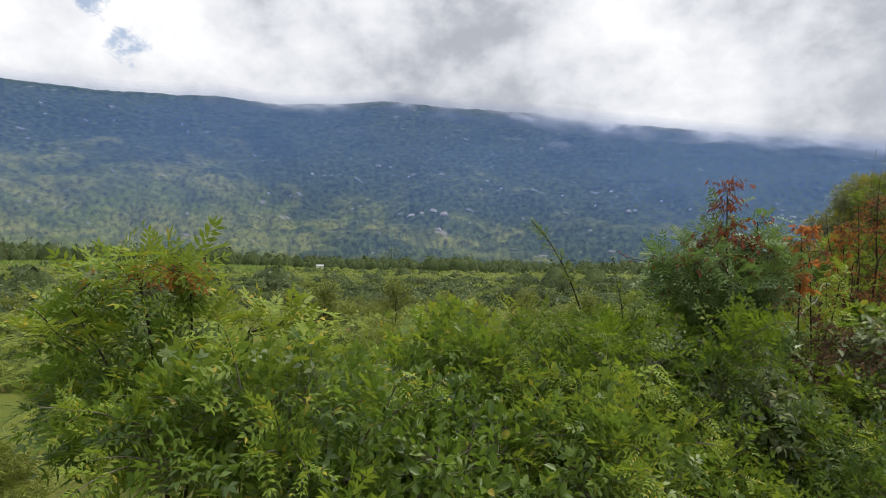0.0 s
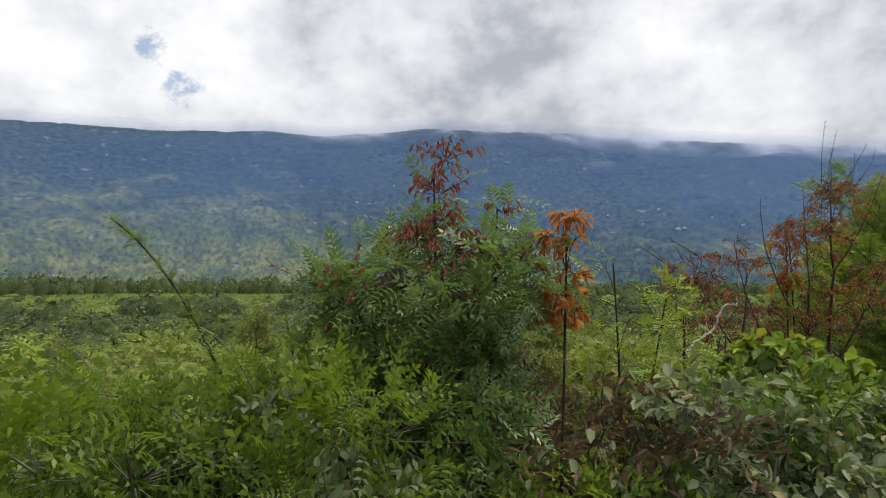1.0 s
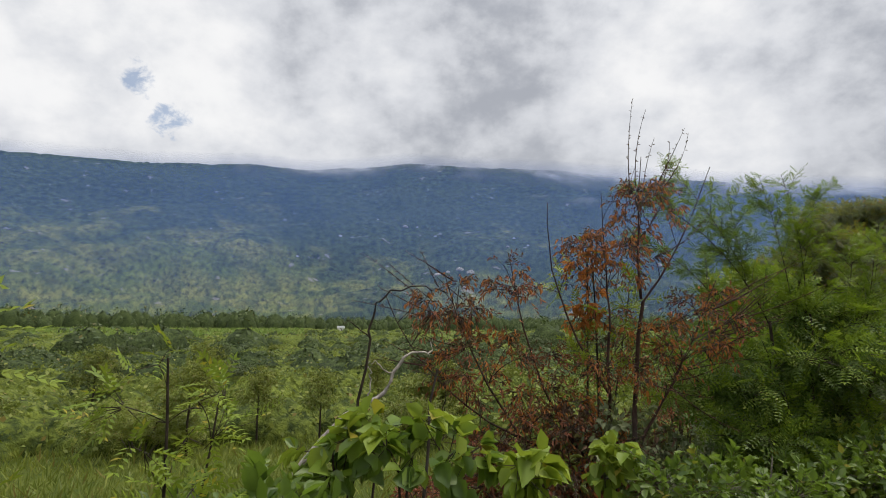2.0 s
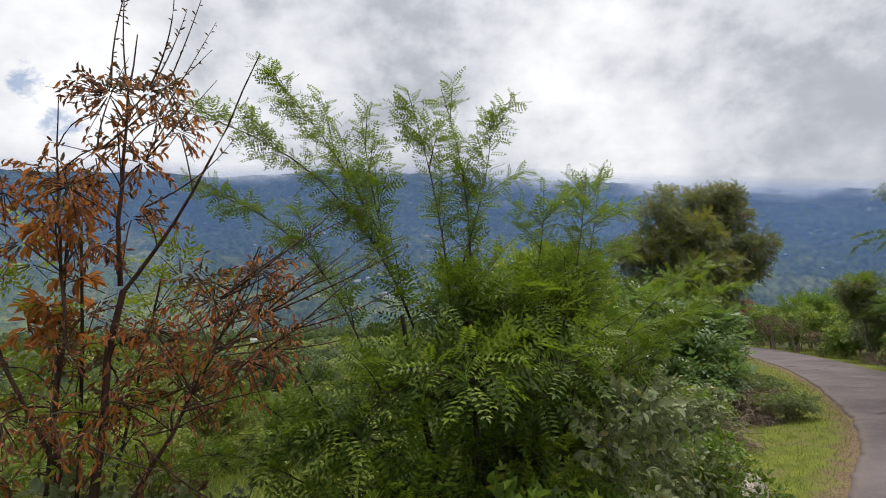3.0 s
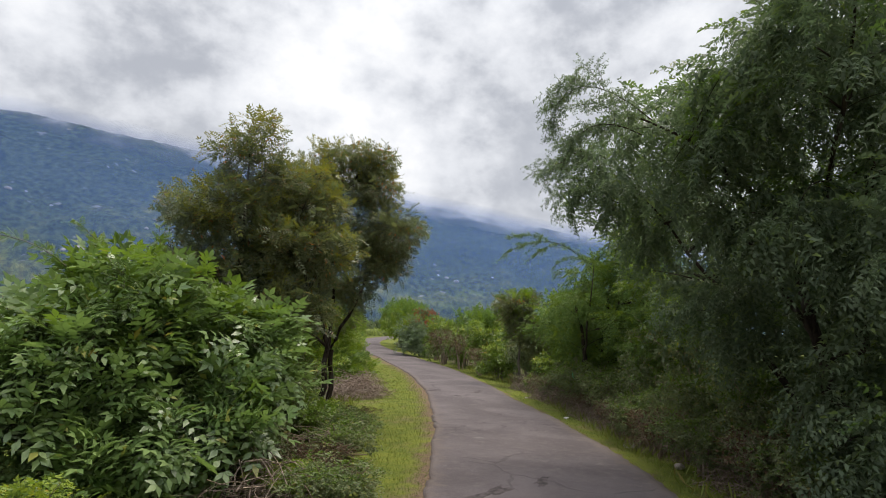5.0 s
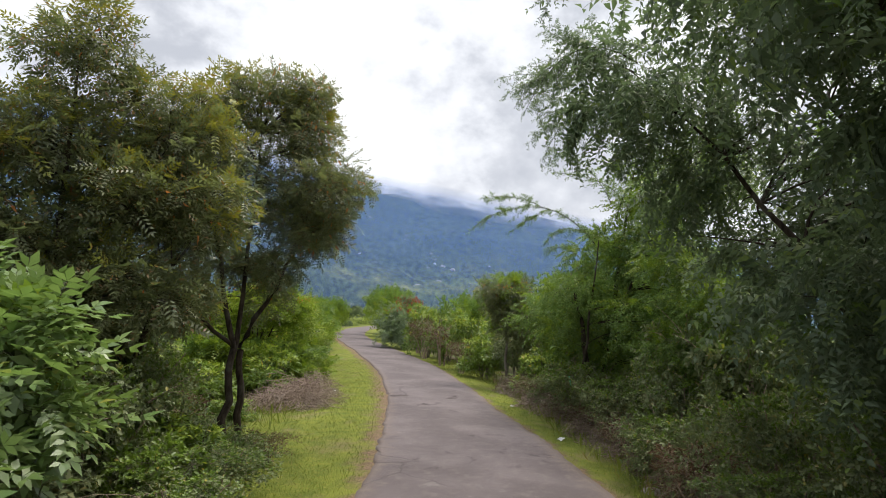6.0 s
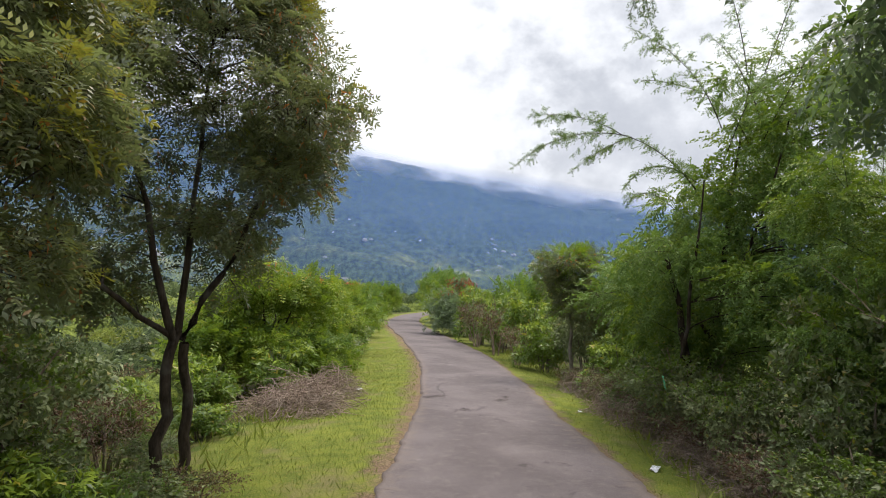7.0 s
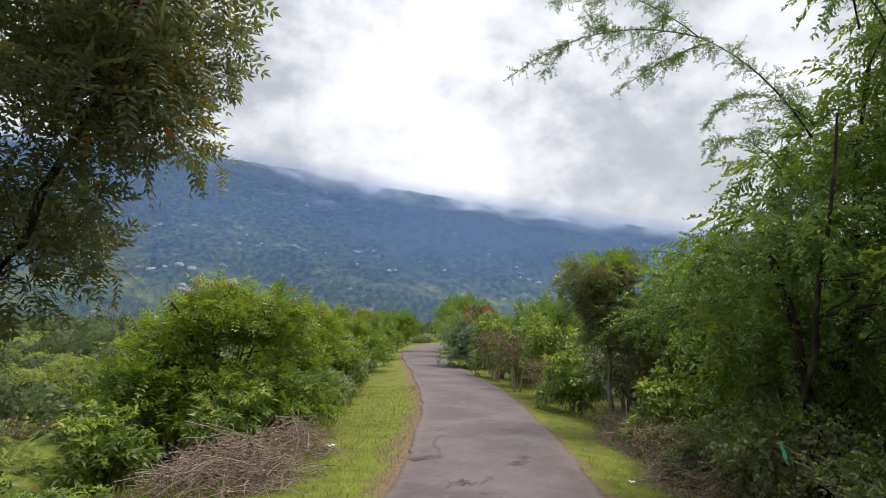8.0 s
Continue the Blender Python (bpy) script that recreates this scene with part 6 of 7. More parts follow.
def thicket(name, seed, where, radius, high, per, leaf_size, mat, label, category, mass=None):
    """Many far clumps of foliage in one mesh: each a dome of leaf blades, round a lumpy mass of its own."""
    g = np.random.default_rng(seed)
    n = len(where)
    z = land(where[:, 0], where[:, 1])
    w_dir = unit(g.normal(0, 1, (n, per, 3)))
    w_dir[..., 2] = np.abs(w_dir[..., 2])
    shell = g.uniform(0.78, 1.0, (n, per, 1)) * (1 + 0.22 * np.sin(w_dir[..., :1] * 5 + g.uniform(0, 6, (n, 1, 1))) * np.sin(w_dir[..., 1:2] * 6 + g.uniform(0, 6, (n, 1, 1))))
    p = w_dir * shell * np.stack([radius, radius, high], 1)[:, None]
    p = p + np.c_[where, z + high * 0.05][:, None]
    size = np.repeat(leaf_size, per) * g.uniform(0.6, 1.3, n * per)
    face = w_dir.reshape(-1, 3)
    v, f = leaves(leaflet(1.0, 0.62, fold=0.2), p.reshape(-1, 3), unit(np.cross(face, g.normal(0, 1, face.shape))) + 0.35 * face, size, g, up=face, roll=0.35)
    ob = tagged(new(name, mesh_of(name, v, f, mat)), label, category, kind="stuff")
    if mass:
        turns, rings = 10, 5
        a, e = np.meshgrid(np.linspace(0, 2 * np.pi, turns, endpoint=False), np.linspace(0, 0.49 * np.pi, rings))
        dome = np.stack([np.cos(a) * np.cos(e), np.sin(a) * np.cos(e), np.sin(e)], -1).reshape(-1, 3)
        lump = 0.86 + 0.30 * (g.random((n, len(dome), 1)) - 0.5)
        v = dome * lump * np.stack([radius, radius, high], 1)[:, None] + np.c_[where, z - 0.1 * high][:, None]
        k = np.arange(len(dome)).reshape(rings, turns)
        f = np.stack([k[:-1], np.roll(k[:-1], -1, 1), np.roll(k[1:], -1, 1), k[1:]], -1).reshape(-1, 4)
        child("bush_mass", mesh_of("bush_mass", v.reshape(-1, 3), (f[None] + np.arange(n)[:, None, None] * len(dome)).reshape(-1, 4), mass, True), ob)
    return ob


def sector(g, n, r0, r1, a0, a1, power=1.0):
    rad = r0 + (r1 - r0) * g.random(n) ** power
    a = np.radians(g.uniform(a0, a1, n))
    xy = np.stack([-np.sin(a) * rad, np.cos(a) * rad], 1)
    d = beside(xy)
    return xy[(d > 7.5) | (d < -9.0)]


g = np.random.default_rng(8)
p = sector(g, 1500, 16, 150, -40, 66, 1.45)
s_ = g.uniform(0.5, 1.35, len(p))
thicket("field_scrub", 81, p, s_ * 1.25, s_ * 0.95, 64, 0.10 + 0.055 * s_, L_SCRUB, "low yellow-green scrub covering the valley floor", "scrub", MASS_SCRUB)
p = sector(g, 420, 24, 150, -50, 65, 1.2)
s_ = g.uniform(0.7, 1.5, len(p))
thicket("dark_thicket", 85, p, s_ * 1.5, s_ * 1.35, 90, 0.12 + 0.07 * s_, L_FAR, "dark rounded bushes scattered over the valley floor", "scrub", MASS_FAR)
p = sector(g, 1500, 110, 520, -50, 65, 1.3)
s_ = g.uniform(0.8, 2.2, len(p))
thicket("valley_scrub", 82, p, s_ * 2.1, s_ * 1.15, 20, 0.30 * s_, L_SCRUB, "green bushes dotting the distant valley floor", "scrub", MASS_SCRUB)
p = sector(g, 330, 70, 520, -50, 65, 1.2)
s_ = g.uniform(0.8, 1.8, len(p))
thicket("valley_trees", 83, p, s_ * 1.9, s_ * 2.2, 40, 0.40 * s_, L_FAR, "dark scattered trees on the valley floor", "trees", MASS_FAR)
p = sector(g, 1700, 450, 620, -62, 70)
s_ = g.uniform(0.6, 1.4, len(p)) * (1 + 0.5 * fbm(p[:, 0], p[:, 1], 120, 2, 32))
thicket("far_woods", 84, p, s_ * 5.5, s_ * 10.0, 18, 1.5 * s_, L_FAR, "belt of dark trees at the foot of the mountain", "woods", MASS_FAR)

g = np.random.default_rng(12)
p = sector(g, 5200, 250, 430, 15, 37)
z = land(p[:, 0], p[:, 1])
L_MAIZE = leaf_material("maize_leaf", (0.10, 0.17, 0.03), (0.24, 0.34, 0.07), (0.30, 0.28, 0.10), (0.35, 0.50, 0.10), 0.35)
v, f = leaves(leaflet(1.0, 0.34, fold=0.3, droop=0.25), np.c_[p, z - 0.2], unit(np.c_[g.normal(0, 0.45, (len(p), 2)), np.ones(len(p))]), g.uniform(1.8, 3.0, len(p)), g, up=(0, -1, 0.5), roll=0.6)
tagged(new("maize_field", mesh_of("maize_field", v, f, L_MAIZE)), "bright green field of tall crop on the valley floor", "crop", kind="stuff")

# verge grass
def blades(name, seed, xy, h, mat, label):
    g = np.random.default_rng(seed)
    n = len(xy)
    z = land(xy[:, 0], xy[:, 1])
    base = np.c_[xy, z - 0.01]
    way = unit(np.c_[g.normal(0, 0.55, (n, 2)), np.ones(n)])
    v, f = leaves(leaflet(1.0, 0.10, fold=0.1, droop=0.0), base, way, h * g.uniform(0.5, 1.4, n), g, up=(1, 0, 0), roll=1.0)
    return tagged(new(name, mesh_of(name, v, f, mat)), label, "grass", kind="stuff")


def verge_points(g, n, s0, s1, d0, d1, power=1.0):
    k0 = (LINE ** 2).sum(1).argmin()
    k = np.clip(k0 + (g.uniform(s0, s1, n) / 0.5).astype(int), 0, len(LINE) - 2)
    t = g.random(n)[:, None]
    d = (d0 + (d1 - d0) * g.random(n) ** power)[:, None]
    xy = LINE[k] * (1 - t) + LINE[k + 1] * t + LEFT[k] * d
    return xy[(d[:, 0] > left_edge(xy[:, 1]) + 0.04) | (d[:, 0] < -right_edge(xy[:, 1]) - 0.06)]


g = np.random.default_rng(9)
blades("verge_grass", 91, np.vstack([verge_points(g, 26000, 6, 48, 1.55, 4.4), verge_points(g, 9000, 8, 48, -1.74, -3.2)]), 0.075, L_GRASS, "short bright yellow-green grass on the verges")
blades("tall_weeds", 92, np.vstack([verge_points(g, 7000, -14, 50, 3.6, 6.5), verge_points(g, 3500, 8, 50, -2.6, -4.6)]), 0.28, L_SCRUB, "straggling green weeds at the foot of the hedge")
blades("rough_grass", 94, verge_points(g, 9000, -22, 2, 3.2, 12.0), 0.24, L_GRASS, "tangled green grass and weeds beside the lane")
blades("field_grass", 93, np.vstack([sector(g, 22000, 7, 34, -25, 60, 0.9), sector(g, 9000, 6, 16, -5, 50, 0.9)]), 0.26, L_SCRUB, "rough green grass of the open field")
field_tree = tree("field_sapling", 71, [((0, 0, -0.2), (0.03, 0, 0.5), (0.0, 0.0, 1.3), 0.035, 0.015)], [(0, 0, 1.55, 0.55, 0.55, 0.5, 2), (0.25, 0, 1.15, 0.5, 0.5, 0.32, 1), (-0.3, 0, 1.25, 0.42, 0.42, 0.3, 1)], 34, 0.18, 12, DROOP, 0.07, L_SCRUB, BARK,
    "small field sapling with a thin trunk and rounded green crown", "tree", per_twig=7, start=0.6, twig_r=0, bough_r=0.006, sparse=0.2, fill=500, fill_size=0.09)
stand(field_tree, -5.9, 14.0)
for x, y, turn, sc in ((-6.9, 12.4, 50, 1.1), (-4.3, 13.9, 120, 1.0), (-8.5, 17.0, 200, 1.2), (-3.4, 17.5, 280, 1.1), (-11.0, 15.5, 20, 1.2), (-1.5, 16.0, 20, 1.1)):
    again(field_tree, x, y, turn, sc)
for i, (x, y, sc) in enumerate(((11.5, 36.0, 0.9), (10.0, 40.0, 1.0), (12.8, 42.5, 1.0), (8.6, 46.0, 1.1), (13.8, 47.5, 1.1), (7.4, 38.0, 0.9), (13.9, 38.2, 0.8), (10.6, 33.0, 0.8), (16.6, 52.0, 1.2), (6.4, 53.0, 1.2))):
    again((dark_a, scrub_a, scrub_b)[i % 3], x, y, 67 * i, sc)
again(scrub_b, -11.3, -1.4, 40, 0.75)
again(scrub_b, -12.3, 0.8, 140, 0.8)
again(scrub_b, -10.6, 3.2, 10, 0.9)

# feathery sapling with one long arching branch
arching = tree("feathery_sapling", 72, [((0, 0, -0.2), (0.0, 0, 0.9), (-0.1, 0, 1.9), 0.022, 0.01), ((0.05, 0, -0.2), (0.3, 0.1, 0.9), (0.5, 0.1, 1.8), 0.018, 0.008)],
    [(-0.1, 0, 1.7, 0.7, 0.6, 0.5, 2), (0.4, 0.1, 1.6, 0.6, 0.5, 0.45, 1.4), (0, 0, 1.0, 0.8, 0.7, 0.5, 1)], 34, 0.20, 11, FERN, 0.16, L_FERN_DARK, BARK, "feathery sapling with one long arching branch", "sapling", per_twig=3, young=L_FEATHER, young_share=0.35, flat=0.6, fill=500, fill_size=0.12,
    shoots=[((-0.05, 0, 1.3), (-0.38, -0.2, 2.7), (-0.92, -0.38, 3.12), 0.016), ((0.2, 0, 1.6), (0.2, 0, 2.2), (0.1, 0, 2.5), 0.01)], shoot_leaf=FERN, shoot_size=0.085, shoot_dense=60, shoot_mat=L_FEATHER, side_twigs=9, side_len=0.26)
stand(arching, -5.35, 0.85)


# ---------------------------------------------------------------- rocks on the mountainside, palms at its foot
def boulder(name, seed, mat, label, category, lumps=3):
    """A broken rock about one metre across: a squashed, chipped ball with facets."""
    bm = bmesh.new()
    bmesh.ops.create_icosphere(bm, subdivisions=lumps, radius=0.5)
    off = Vector((seed * 3.7, seed * 1.9, 0))
    for v in bm.verts:
        n = noise.noise(v.co * 2.2 + off) * 0.35 + noise.noise(v.co * 5.5 + off) * 0.16
        v.co *= 1 + n
        v.co.z *= 0.7
        for k in range(3):
            cut = Vector((math.sin(seed + 2.1 * k), math.cos(seed * 1.3 + 2.1 * k), 0.45)).normalized()
            over = v.co.dot(cut) - 0.38
            if over > 0:
                v.co -= cut * over * 0.85
    me = bpy.data.meshes.new(name)
    bm.to_mesh(me)
    bm.free()
    me.materials.append(mat)
    return tagged(new(name, me), label, category)


def on_slope(az, el):
    r = np.linspace(FOOT_R, TOP_R, 900)
    k = int(np.argmin(np.abs(mountain_z(az, r) / r - math.tan(radians(el)))))
    return -math.sin(radians(az)) * r[k], math.cos(radians(az)) * r[k], float(mountain_z(az, r[k]))


outcrops = ((5.5, 9.3, 22), (4.3, 9.25, 12), (2.5, 8.4, 12), (11.8, 8.2, 15), (-4.6, 7.4, 14), (-6.6, 7.5, 11), (23.6, 8.3, 10), (2.2, 4.6, 26), (1.2, 4.9, 18), (0.1, 5.2, 24), (-1.0, 4.9, 28), (-0.4, 3.4, 18), (-9.7, 7.3, 11), (-17, 7.3, 13),
            (-15.6, 6.0, 10), (-18.6, 5.4, 22), (-19.2, 5.5, 14), (-12.5, 6.9, 10), (-32.0, 4.8, 18), (-31.2, 5.0, 14), (-33.0, 4.5, 20), (-30.0, 7.6, 14), (-28.2, 7.2, 10), (-5.2, 8.2, 12), (-21.5, 6.4, 10), (-24.0, 5.6, 12), (-36.5, 5.0, 12), (8.2, 9.9, 10), (15.8, 6.2, 9), (-39, 3.6, 14))
first_rock = None
for i, (a_, e_, wide) in enumerate(outcrops):
    x, y, z = on_slope(a_, e_)
    m = pose(x, y, z, 0, 0, (i * 77) % 360) @ Matrix.Diagonal((wide * 0.75, wide * 0.6, wide * 0.6, 1))
    if first_rock is None:
        first_rock = boulder("rock_outcrop", 2, ROCK_FAR, "pale bare rock outcrop on the forested slope", "rock")
        first_rock["group"] = "outcrops on the mountainside"
        first_rock.matrix_basis = m
    else:
        copy_thing(first_rock, Matrix()).matrix_basis = m

g = np.random.default_rng(55)
p = sector(g, 420, 440, 560, -60, 60)
p = p[fbm(p[:, 0], p[:, 1], 90, 2, 31) > 0.22]
pz = land(p[:, 0], p[:, 1])
tall_p = g.uniform(13, 18, len(p))
lean = g.normal(0, 0.8, (len(p), 2))
foot = np.c_[p, pz - 0.3]
head = np.c_[p + lean, pz + tall_p]
pv, pf = tubes(bezier(foot, (foot + head) / 2, head, np.linspace(0, 1, 3)), np.full(len(p), 0.22), np.full(len(p), 0.15), 4)
fv, ff = leaves(leaflet(1.0, 0.20, fold=0.2, droop=0.55), np.repeat(head, 11, 0), unit(np.c_[g.normal(0, 1, (len(p) * 11, 2)), g.uniform(-0.2, 0.7, len(p) * 11)]), g.uniform(2.6, 3.8, len(p) * 11), g, roll=0.2)
tagged(new("palm_grove", mesh_of("palm_grove", *joined([(pv, pf), (fv, ff)]), L_FAR)), "distant coconut palms along the foot of the mountain", "palms", kind="stuff")


# small hut among the far trees
hut = new("farm_hut")
tagged(hut, "small whitewashed hut among the trees at the mountain's foot", "hut")
WHITEWASH = plain("whitewash", (0.78, 0.77, 0.74), 0.8, 0.2)
TIN = plain("tin_roof", (0.62, 0.63, 0.65), 0.5, 0.4)
DOORWOOD = plain("door_wood", (0.10, 0.07, 0.05), 0.7, 0.3)
bm = bmesh.new()
for x0, y0, x1, y1 in ((-4.2, -2.6, 4.2, -2.35), (-4.2, 2.35, 4.2, 2.6), (-4.2, -2.35, -3.95, 2.35), (3.95, -2.35, 4.2, 2.35)):
    bmesh.ops.create_cube(bm, size=1, matrix=Matrix.Translation(((x0 + x1) / 2, (y0 + y1) / 2, 1.4)) @ Matrix.Diagonal((x1 - x0, y1 - y0, 3.2, 1)))
part("wall", bm, WHITEWASH, hut)
bm = bmesh.new()
for side in (-1, 1):
    v = [bm.verts.new(p) for p in ((-4.7, side * 3.1, 2.85), (4.7, side * 3.1, 2.85), (4.7, 0, 4.3), (-4.7, 0, 4.3))]
    bm.faces.new(v)
bmesh.ops.solidify(bm, geom=bm.faces[:], thickness=0.08)
part("roof", bm, TIN, hut, "pale sheet-metal roof")
bm = bmesh.new()
bmesh.ops.create_cube(bm, size=1, matrix=Matrix.Translation((0.6, -2.63, 0.95)) @ Matrix.Diagonal((1.0, 0.06, 2.0, 1)))
part("door", bm, DOORWOOD, hut, "dark wooden door")
hut.matrix_basis = pose(-88.0, 430.0, ground_z(-88.0, 430.0) + 0.1, 0, 0, 14) @ Matrix.Diagonal((0.6, 0.7, 0.8, 1))


# ---------------------------------------------------------------- brushwood, stones and litter
def brushwood(name, seed, radius, high, n, mat, label):
    """A heap of tangled dead sticks."""
    g = np.random.default_rng(seed)
    a = g.uniform(0, 2 * np.pi, n)
    rad = radius * np.sqrt(g.random(n))
    h = high * (1 - (rad / radius) ** 2) * g.random(n) + 0.02
    c = np.stack([np.cos(a) * rad, np.sin(a) * rad, h], 1)
    way = unit(np.c_[g.normal(0, 1, (n, 2)), g.normal(0, 0.35, n)])
    ln = g.uniform(0.25, 0.75, (n, 1)) * radius
    p0, p2 = c - way * ln, c + way * ln
    p0[:, 2], p2[:, 2] = np.maximum(p0[:, 2], 0.0), np.maximum(p2[:, 2], 0.02)
    p1 = c + g.normal(0, 0.16, (n, 3)) * radius + np.array((0, 0, 0.12 * radius))
    r0 = g.uniform(0.004, 0.011, n)
    v, f = tubes(bezier(p0, p1, p2, np.linspace(0, 1, 5)), r0, r0 * 0.4, 3)
    top = new(name)
    tagged(top, label, "brushwood")
    child("tangle", mesh_of("tangle", v, f, mat, True), top)
    for i in range(9):
        a, h = i * 0.70 + g.uniform(-0.3, 0.3), high * g.uniform(0.35, 0.9)
        foot = np.array((math.cos(a) * radius * 0.75, math.sin(a) * radius * 0.75, 0.03))
        tip = np.array((-foot[0] * g.uniform(0.0, 0.8), -foot[1] * g.uniform(0.0, 0.8), h * 1.25))
        bend = (foot + tip) / 2 + g.normal(0, 0.15, 3) * radius + np.array((0, 0, 0.12))
        child("branch", mesh_of("branch", *tubes(bezier(foot[None], bend[None], tip[None], np.linspace(0, 1, 7)), np.array([0.016]), np.array([0.005]), 6), mat, True), top)
    return top


heap = brushwood("brushwood_heap", 5, 1.05, 0.75, 620, BRUSH, "heap of tangled dry brown branches on the verge")
stand(heap, 17.1, 26.9, sink=0.02)
heap_b = brushwood("brushwood_heap", 6, 0.75, 0.80, 300, BRUSH, "low scatter of dry sticks at the foot of the hedge")
stand(heap_b, 18.3, 28.6, sink=0.02)
for x, y, turn, sc in ((10.9, 15.6, 20, 1.1), (12.2, 17.3, 100, 1.0), (8.6, 13.0, 80, 1.0)):
    again(heap_b, x, y, turn, sc, sink=0.02)

for k in range(21):
    x, y = road_point(16.6 + 1.05 * k, 0)
    x, y = road_point(16.6 + 1.05 * k, -(right_edge(y) + 1.62 + 0.12 * math.sin(k * 2.3)))
    again(heap_b, x, y, k * 67, 0.72 + 0.14 * math.sin(k * 1.7), sink=0.02)
    if k % 3 < 2:
        again(hedge_brown, x + 0.2, y - 0.1, k * 41, 0.42 + 0.06 * math.sin(k * 2.9), tall=1.0)

for k in range(7):
    x, y = road_point(18.8 + 1.25 * k, 0)
    x, y = road_point(18.8 + 1.25 * k, -(right_edge(y) + 1.75 + 0.2 * math.sin(k * 1.9)))
    again(hedge_fine, x, y, k * 53, 0.62 + 0.10 * math.sin(k * 2.7), tall=0.95)

verge_stone = boulder("verge_stone", 4, ROCK, "rough pale stone lying on the grass verge", "stone")
verge_stone.matrix_basis = pose(7.05, 9.5, ground_z(7.05, 9.5) + 0.10, 0, 0, 30) @ Matrix.Diagonal((0.75, 0.5, 0.55, 1))
for x, y, sc in ((7.5, 10.3, 0.3), (17.9, 28.2, 0.3), (19.9, 17.2, 0.32), (18.6, 14.9, 0.25), (6.2, 9.3, 0.35)):
    copy_thing(verge_stone, Matrix()).matrix_basis = pose(x, y, ground_z(x, y) + 0.04, 0, 0, x * 50) @ Matrix.Diagonal((sc, sc * 0.8, sc * 0.7, 1))


def scrap(name, seed, wide, long, mat, label, category):
    """A crumpled piece of thin waste, with real thickness."""
    bm = bmesh.new()
    bmesh.ops.create_grid(bm, x_segments=8, y_segments=8, size=0.5)
    for v in bm.verts:
        v.co.x *= wide
        v.co.y *= long
        v.co.z = 0.28 * min(wide, long) * (noise.noise(Vector((v.co.x * 14, v.co.y * 14, seed))) + 0.5)
    bmesh.ops.solidify(bm, geom=bm.faces[:], thickness=0.004)
    me = bpy.data.meshes.new(name)
    bm.to_mesh(me)
    bm.free()
    me.materials.append(mat)
    return tagged(new(name, me), label, category)


WASTE = plain("white_plastic", (0.72, 0.72, 0.74), 0.4)
GREEN_BAG = plain("green_plastic", (0.10, 0.42, 0.22), 0.35)
litter = scrap("plastic_scrap", 1, 0.30, 0.12, WASTE, "crumpled white plastic scrap on the verge grass", "litter")
litter.matrix_basis = pose(21.08, 20.54, ground_z(21.08, 20.54) + 0.02, 0, 0, 35)
litter_b = scrap("plastic_scrap", 2, 0.18, 0.16, WASTE, "small crumpled white wrapper beside the brushwood", "litter")
litter_b.matrix_basis = pose(19.14, 29.04, ground_z(19.14, 29.04) + 0.02, 0, 0, 110)
for i, (x, y) in enumerate(((20.5, 17.0), (22.8, 24.4), (16.6, 19.2), (18.3, 17.6))):
    copy_thing(litter_b, Matrix()).matrix_basis = pose(x, y, ground_z(x, y) + 0.03, 0, 0, i * 70) @ Matrix.Diagonal((0.5, 0.5, 0.5, 1))
bag = scrap("plastic_bag", 3, 0.11, 0.22, GREEN_BAG, "green plastic bag caught in the hedge", "litter")
bag.matrix_basis = pose(21.85, 21.11, 1.08, 82, 0, 60)

# bare pale branch leaning out of the hedge
def bare_stem(name, runs, mat, label, category):
    """A leafless stem: curves of (foot, bend, head, r0, r1), the first the stem, the others its twigs."""
    ob = tagged(new(name), label, category)
    for i, (p0, p1, p2, r0, r1) in enumerate(runs):
        pts = bezier(np.array([p0], float), np.array([p1], float), np.array([p2], float), np.linspace(0, 1, 9))
        pts[:, 1:-1] += np.random.default_rng(len(runs) * 7 + i).normal(0, 0.010, pts[:, 1:-1].shape)
        child("twig" if i else "stem", mesh_of("twig" if i else "stem", *tubes(pts, np.array([r0]), np.array([r1]), 6), mat, True), ob)
    return ob


PALE_WOOD = bark_material("bleached_wood", (0.20, 0.17, 0.14), (0.50, 0.45, 0.40), 18)
bare_stem("bare_branch", [((-2.35, 2.85, -0.2), (-2.25, 2.95, 1.35), (-1.65, 3.18, 1.84), 0.026, 0.015), ((-1.65, 3.18, 1.84), (-1.34, 3.30, 1.98), (-1.36, 3.30, 2.10), 0.015, 0.012), ((-1.36, 3.30, 2.10), (-1.28, 3.35, 2.27), (-1.12, 3.40, 2.22), 0.012, 0.006),
    ((-1.13, 3.40, 2.22), (-1.09, 3.42, 2.26), (-1.10, 3.42, 2.33), 0.005, 0.003), ((-1.52, 3.23, 1.93), (-1.48, 3.25, 2.08), (-1.53, 3.25, 2.16), 0.006, 0.002), ((-1.36, 3.30, 2.10), (-1.46, 3.2, 2.20), (-1.52, 3.2, 2.16), 0.006, 0.002)], PALE_WOOD, "bare pale dead branch leaning out of the hedge", "branch")
bare_stem("leafless_sapling", [((-1.22, 3.15, -0.1), (-1.17, 3.2, 1.2), (-1.06, 3.32, 2.12), 0.020, 0.008), ((-1.12, 3.26, 1.62), (-1.02, 3.3, 1.85), (-1.0, 3.3, 1.98), 0.006, 0.003)], BARK, "tall thin bare stem with a forked tip", "stem")
bare_stem("leafless_sapling", [((-1.27, 3.05, -0.1), (-1.27, 3.05, 1.2), (-1.20, 3.1, 1.80), 0.016, 0.008), ((-1.20, 3.1, 1.80), (-1.17, 3.1, 1.88), (-1.22, 3.1, 1.94), 0.008, 0.004)], BARK, "thin bare stem with a hooked tip", "stem")
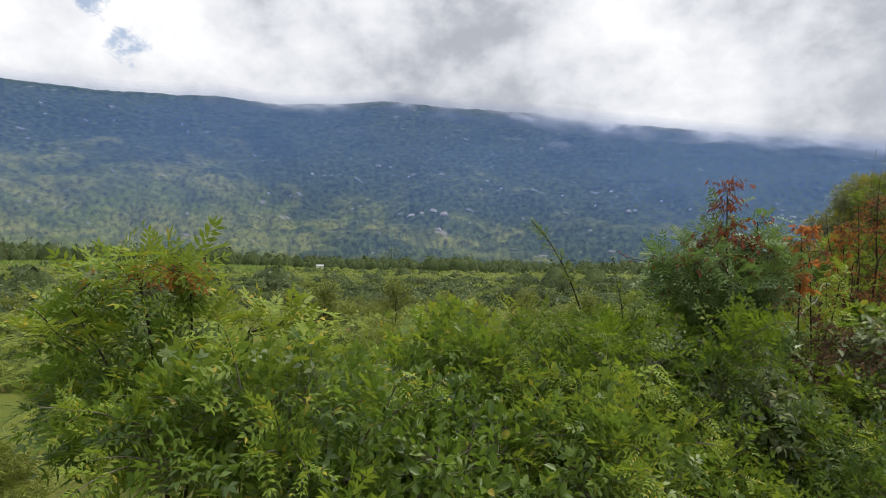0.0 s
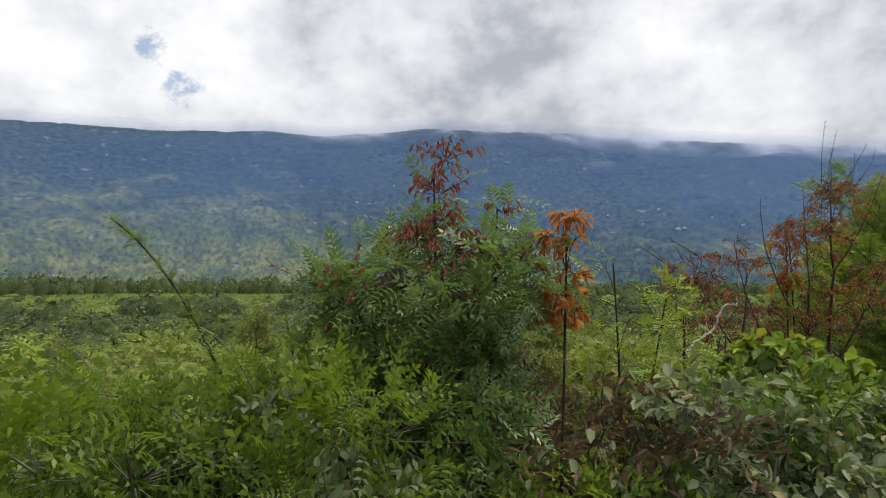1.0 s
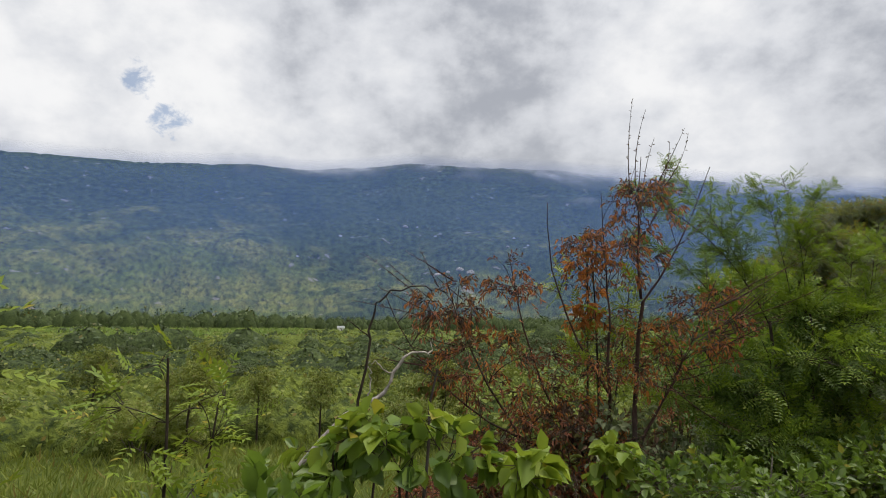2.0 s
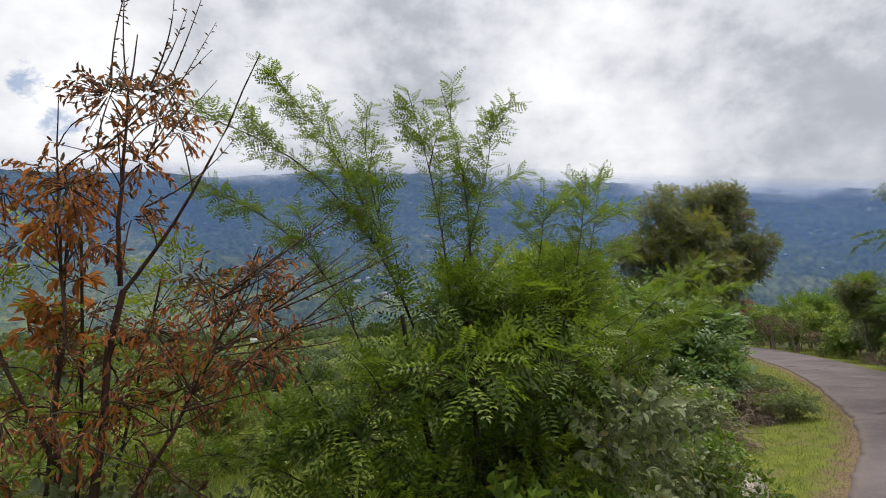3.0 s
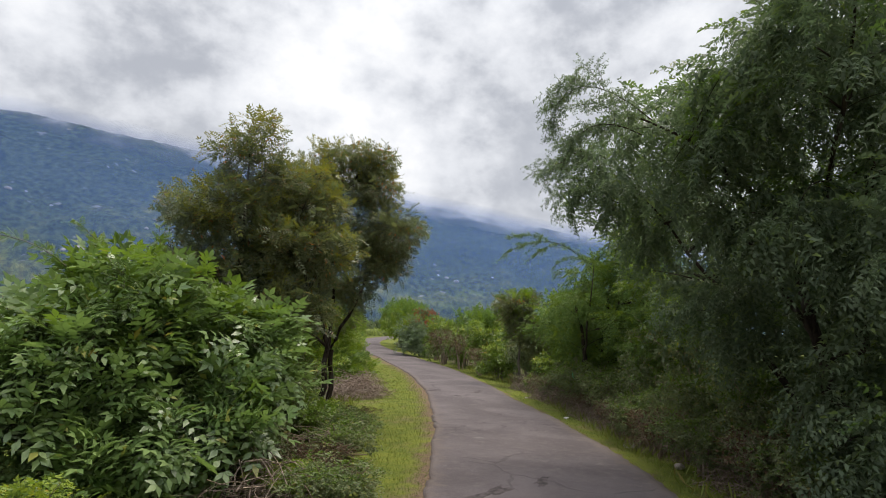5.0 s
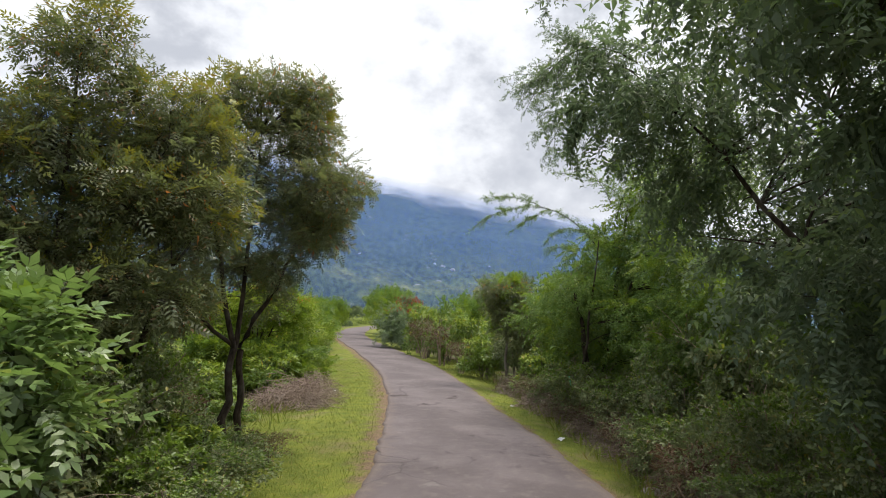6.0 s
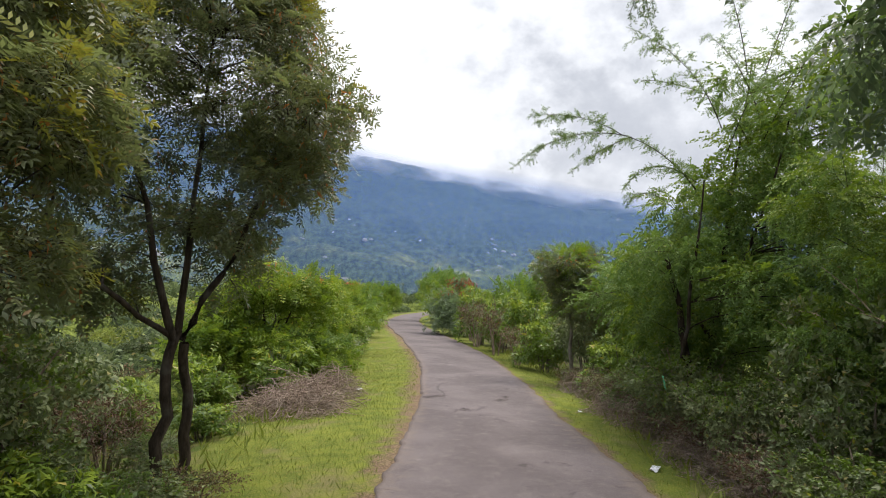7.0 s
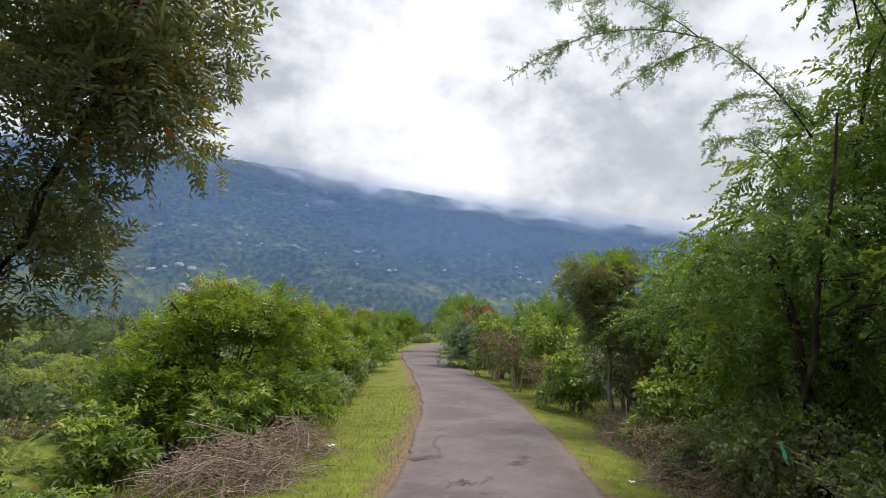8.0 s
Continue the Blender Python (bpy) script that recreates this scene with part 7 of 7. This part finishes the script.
bare_stem("leafless_sapling", [((-1.50, 2.95, -0.1), (-1.46, 2.95, 1.1), (-1.40, 3.0, 1.95), 0.014, 0.006)], BARK, "slender bare stem rising out of the hedge", "stem")
bare_stem("leafless_sapling", [((-1.64, 2.85, -0.1), (-1.64, 2.85, 1.1), (-1.50, 2.9, 1.92), 0.014, 0.006)], BARK, "slender leaning bare stem in the hedge", "stem")
bare_stem("dead_twig", [((-1.5, 2.45, 0.2), (-1.52, 2.5, 1.8), (-1.40, 2.53, 2.35), 0.012, 0.007), ((-1.40, 2.53, 2.35), (-1.42, 2.55, 2.52), (-1.30, 2.57, 2.62), 0.007, 0.005), ((-1.30, 2.57, 2.62), (-1.1, 2.62, 2.66), (-0.98, 2.70, 2.61), 0.005, 0.003),
    ((-1.08, 2.64, 2.63), (-1.08, 2.66, 2.5), (-1.12, 2.66, 2.38), 0.003, 0.002), ((-1.40, 2.53, 2.35), (-1.5, 2.5, 2.45), (-1.55, 2.5, 2.44), 0.004, 0.002)], BARK, "dark bare twig arching out of the hedge", "twig")
broad_climber = tree("broad_leaved_plant", 91, [((0, 0, -0.2), (0.05, 0, 1.0), (0.0, 0, 1.85), 0.014, 0.006), ((-0.1, 0, -0.2), (-0.25, 0, 1.0), (-0.35, 0, 1.95), 0.013, 0.006), ((0.1, 0, -0.2), (0.25, 0, 1.0), (0.25, 0, 1.9), 0.012, 0.005)],
    [(0.0, 0, 2.0, 0.38, 0.3, 0.22, 2), (-0.35, 0, 1.85, 0.3, 0.3, 0.25, 1.4), (0.25, 0, 1.95, 0.25, 0.25, 0.22, 1.4)], 22, 0.13, 5, HEART, 0.115, L_BROAD, BARK, "tall broad-leaved plant with drooping green leaves", "plant", per_twig=3, droop=0.4, young=L_YELLOW, young_share=0.35, bough_r=0.005, start=0.6, low=-0.9)
stand(broad_climber, -1.22, 2.42)
pale_climber = tree("broad_leaved_plant", 92, [((0, 0, -0.2), (0.03, 0, 0.8), (0.0, 0, 1.6), 0.012, 0.005), ((0.05, 0, -0.2), (0.15, 0, 0.8), (0.12, 0, 1.5), 0.010, 0.004)],
    [(0.0, 0, 1.72, 0.18, 0.18, 0.16, 2), (0.1, 0, 1.55, 0.16, 0.16, 0.15, 1.2)], 9, 0.10, 4, HEART, 0.125, L_YELLOW, BARK, "pale green plant with large drooping heart-shaped leaves", "plant", per_twig=3, droop=0.6, bough_r=0.004, start=0.6, low=-0.9)
stand(pale_climber, -0.58, 2.43, tall=1.08)
again(pale_climber, -0.95, 2.05, 110, 1.0, tall=0.92)
again(pale_climber, 0.35, 4.15, 200, 1.0, tall=0.98)
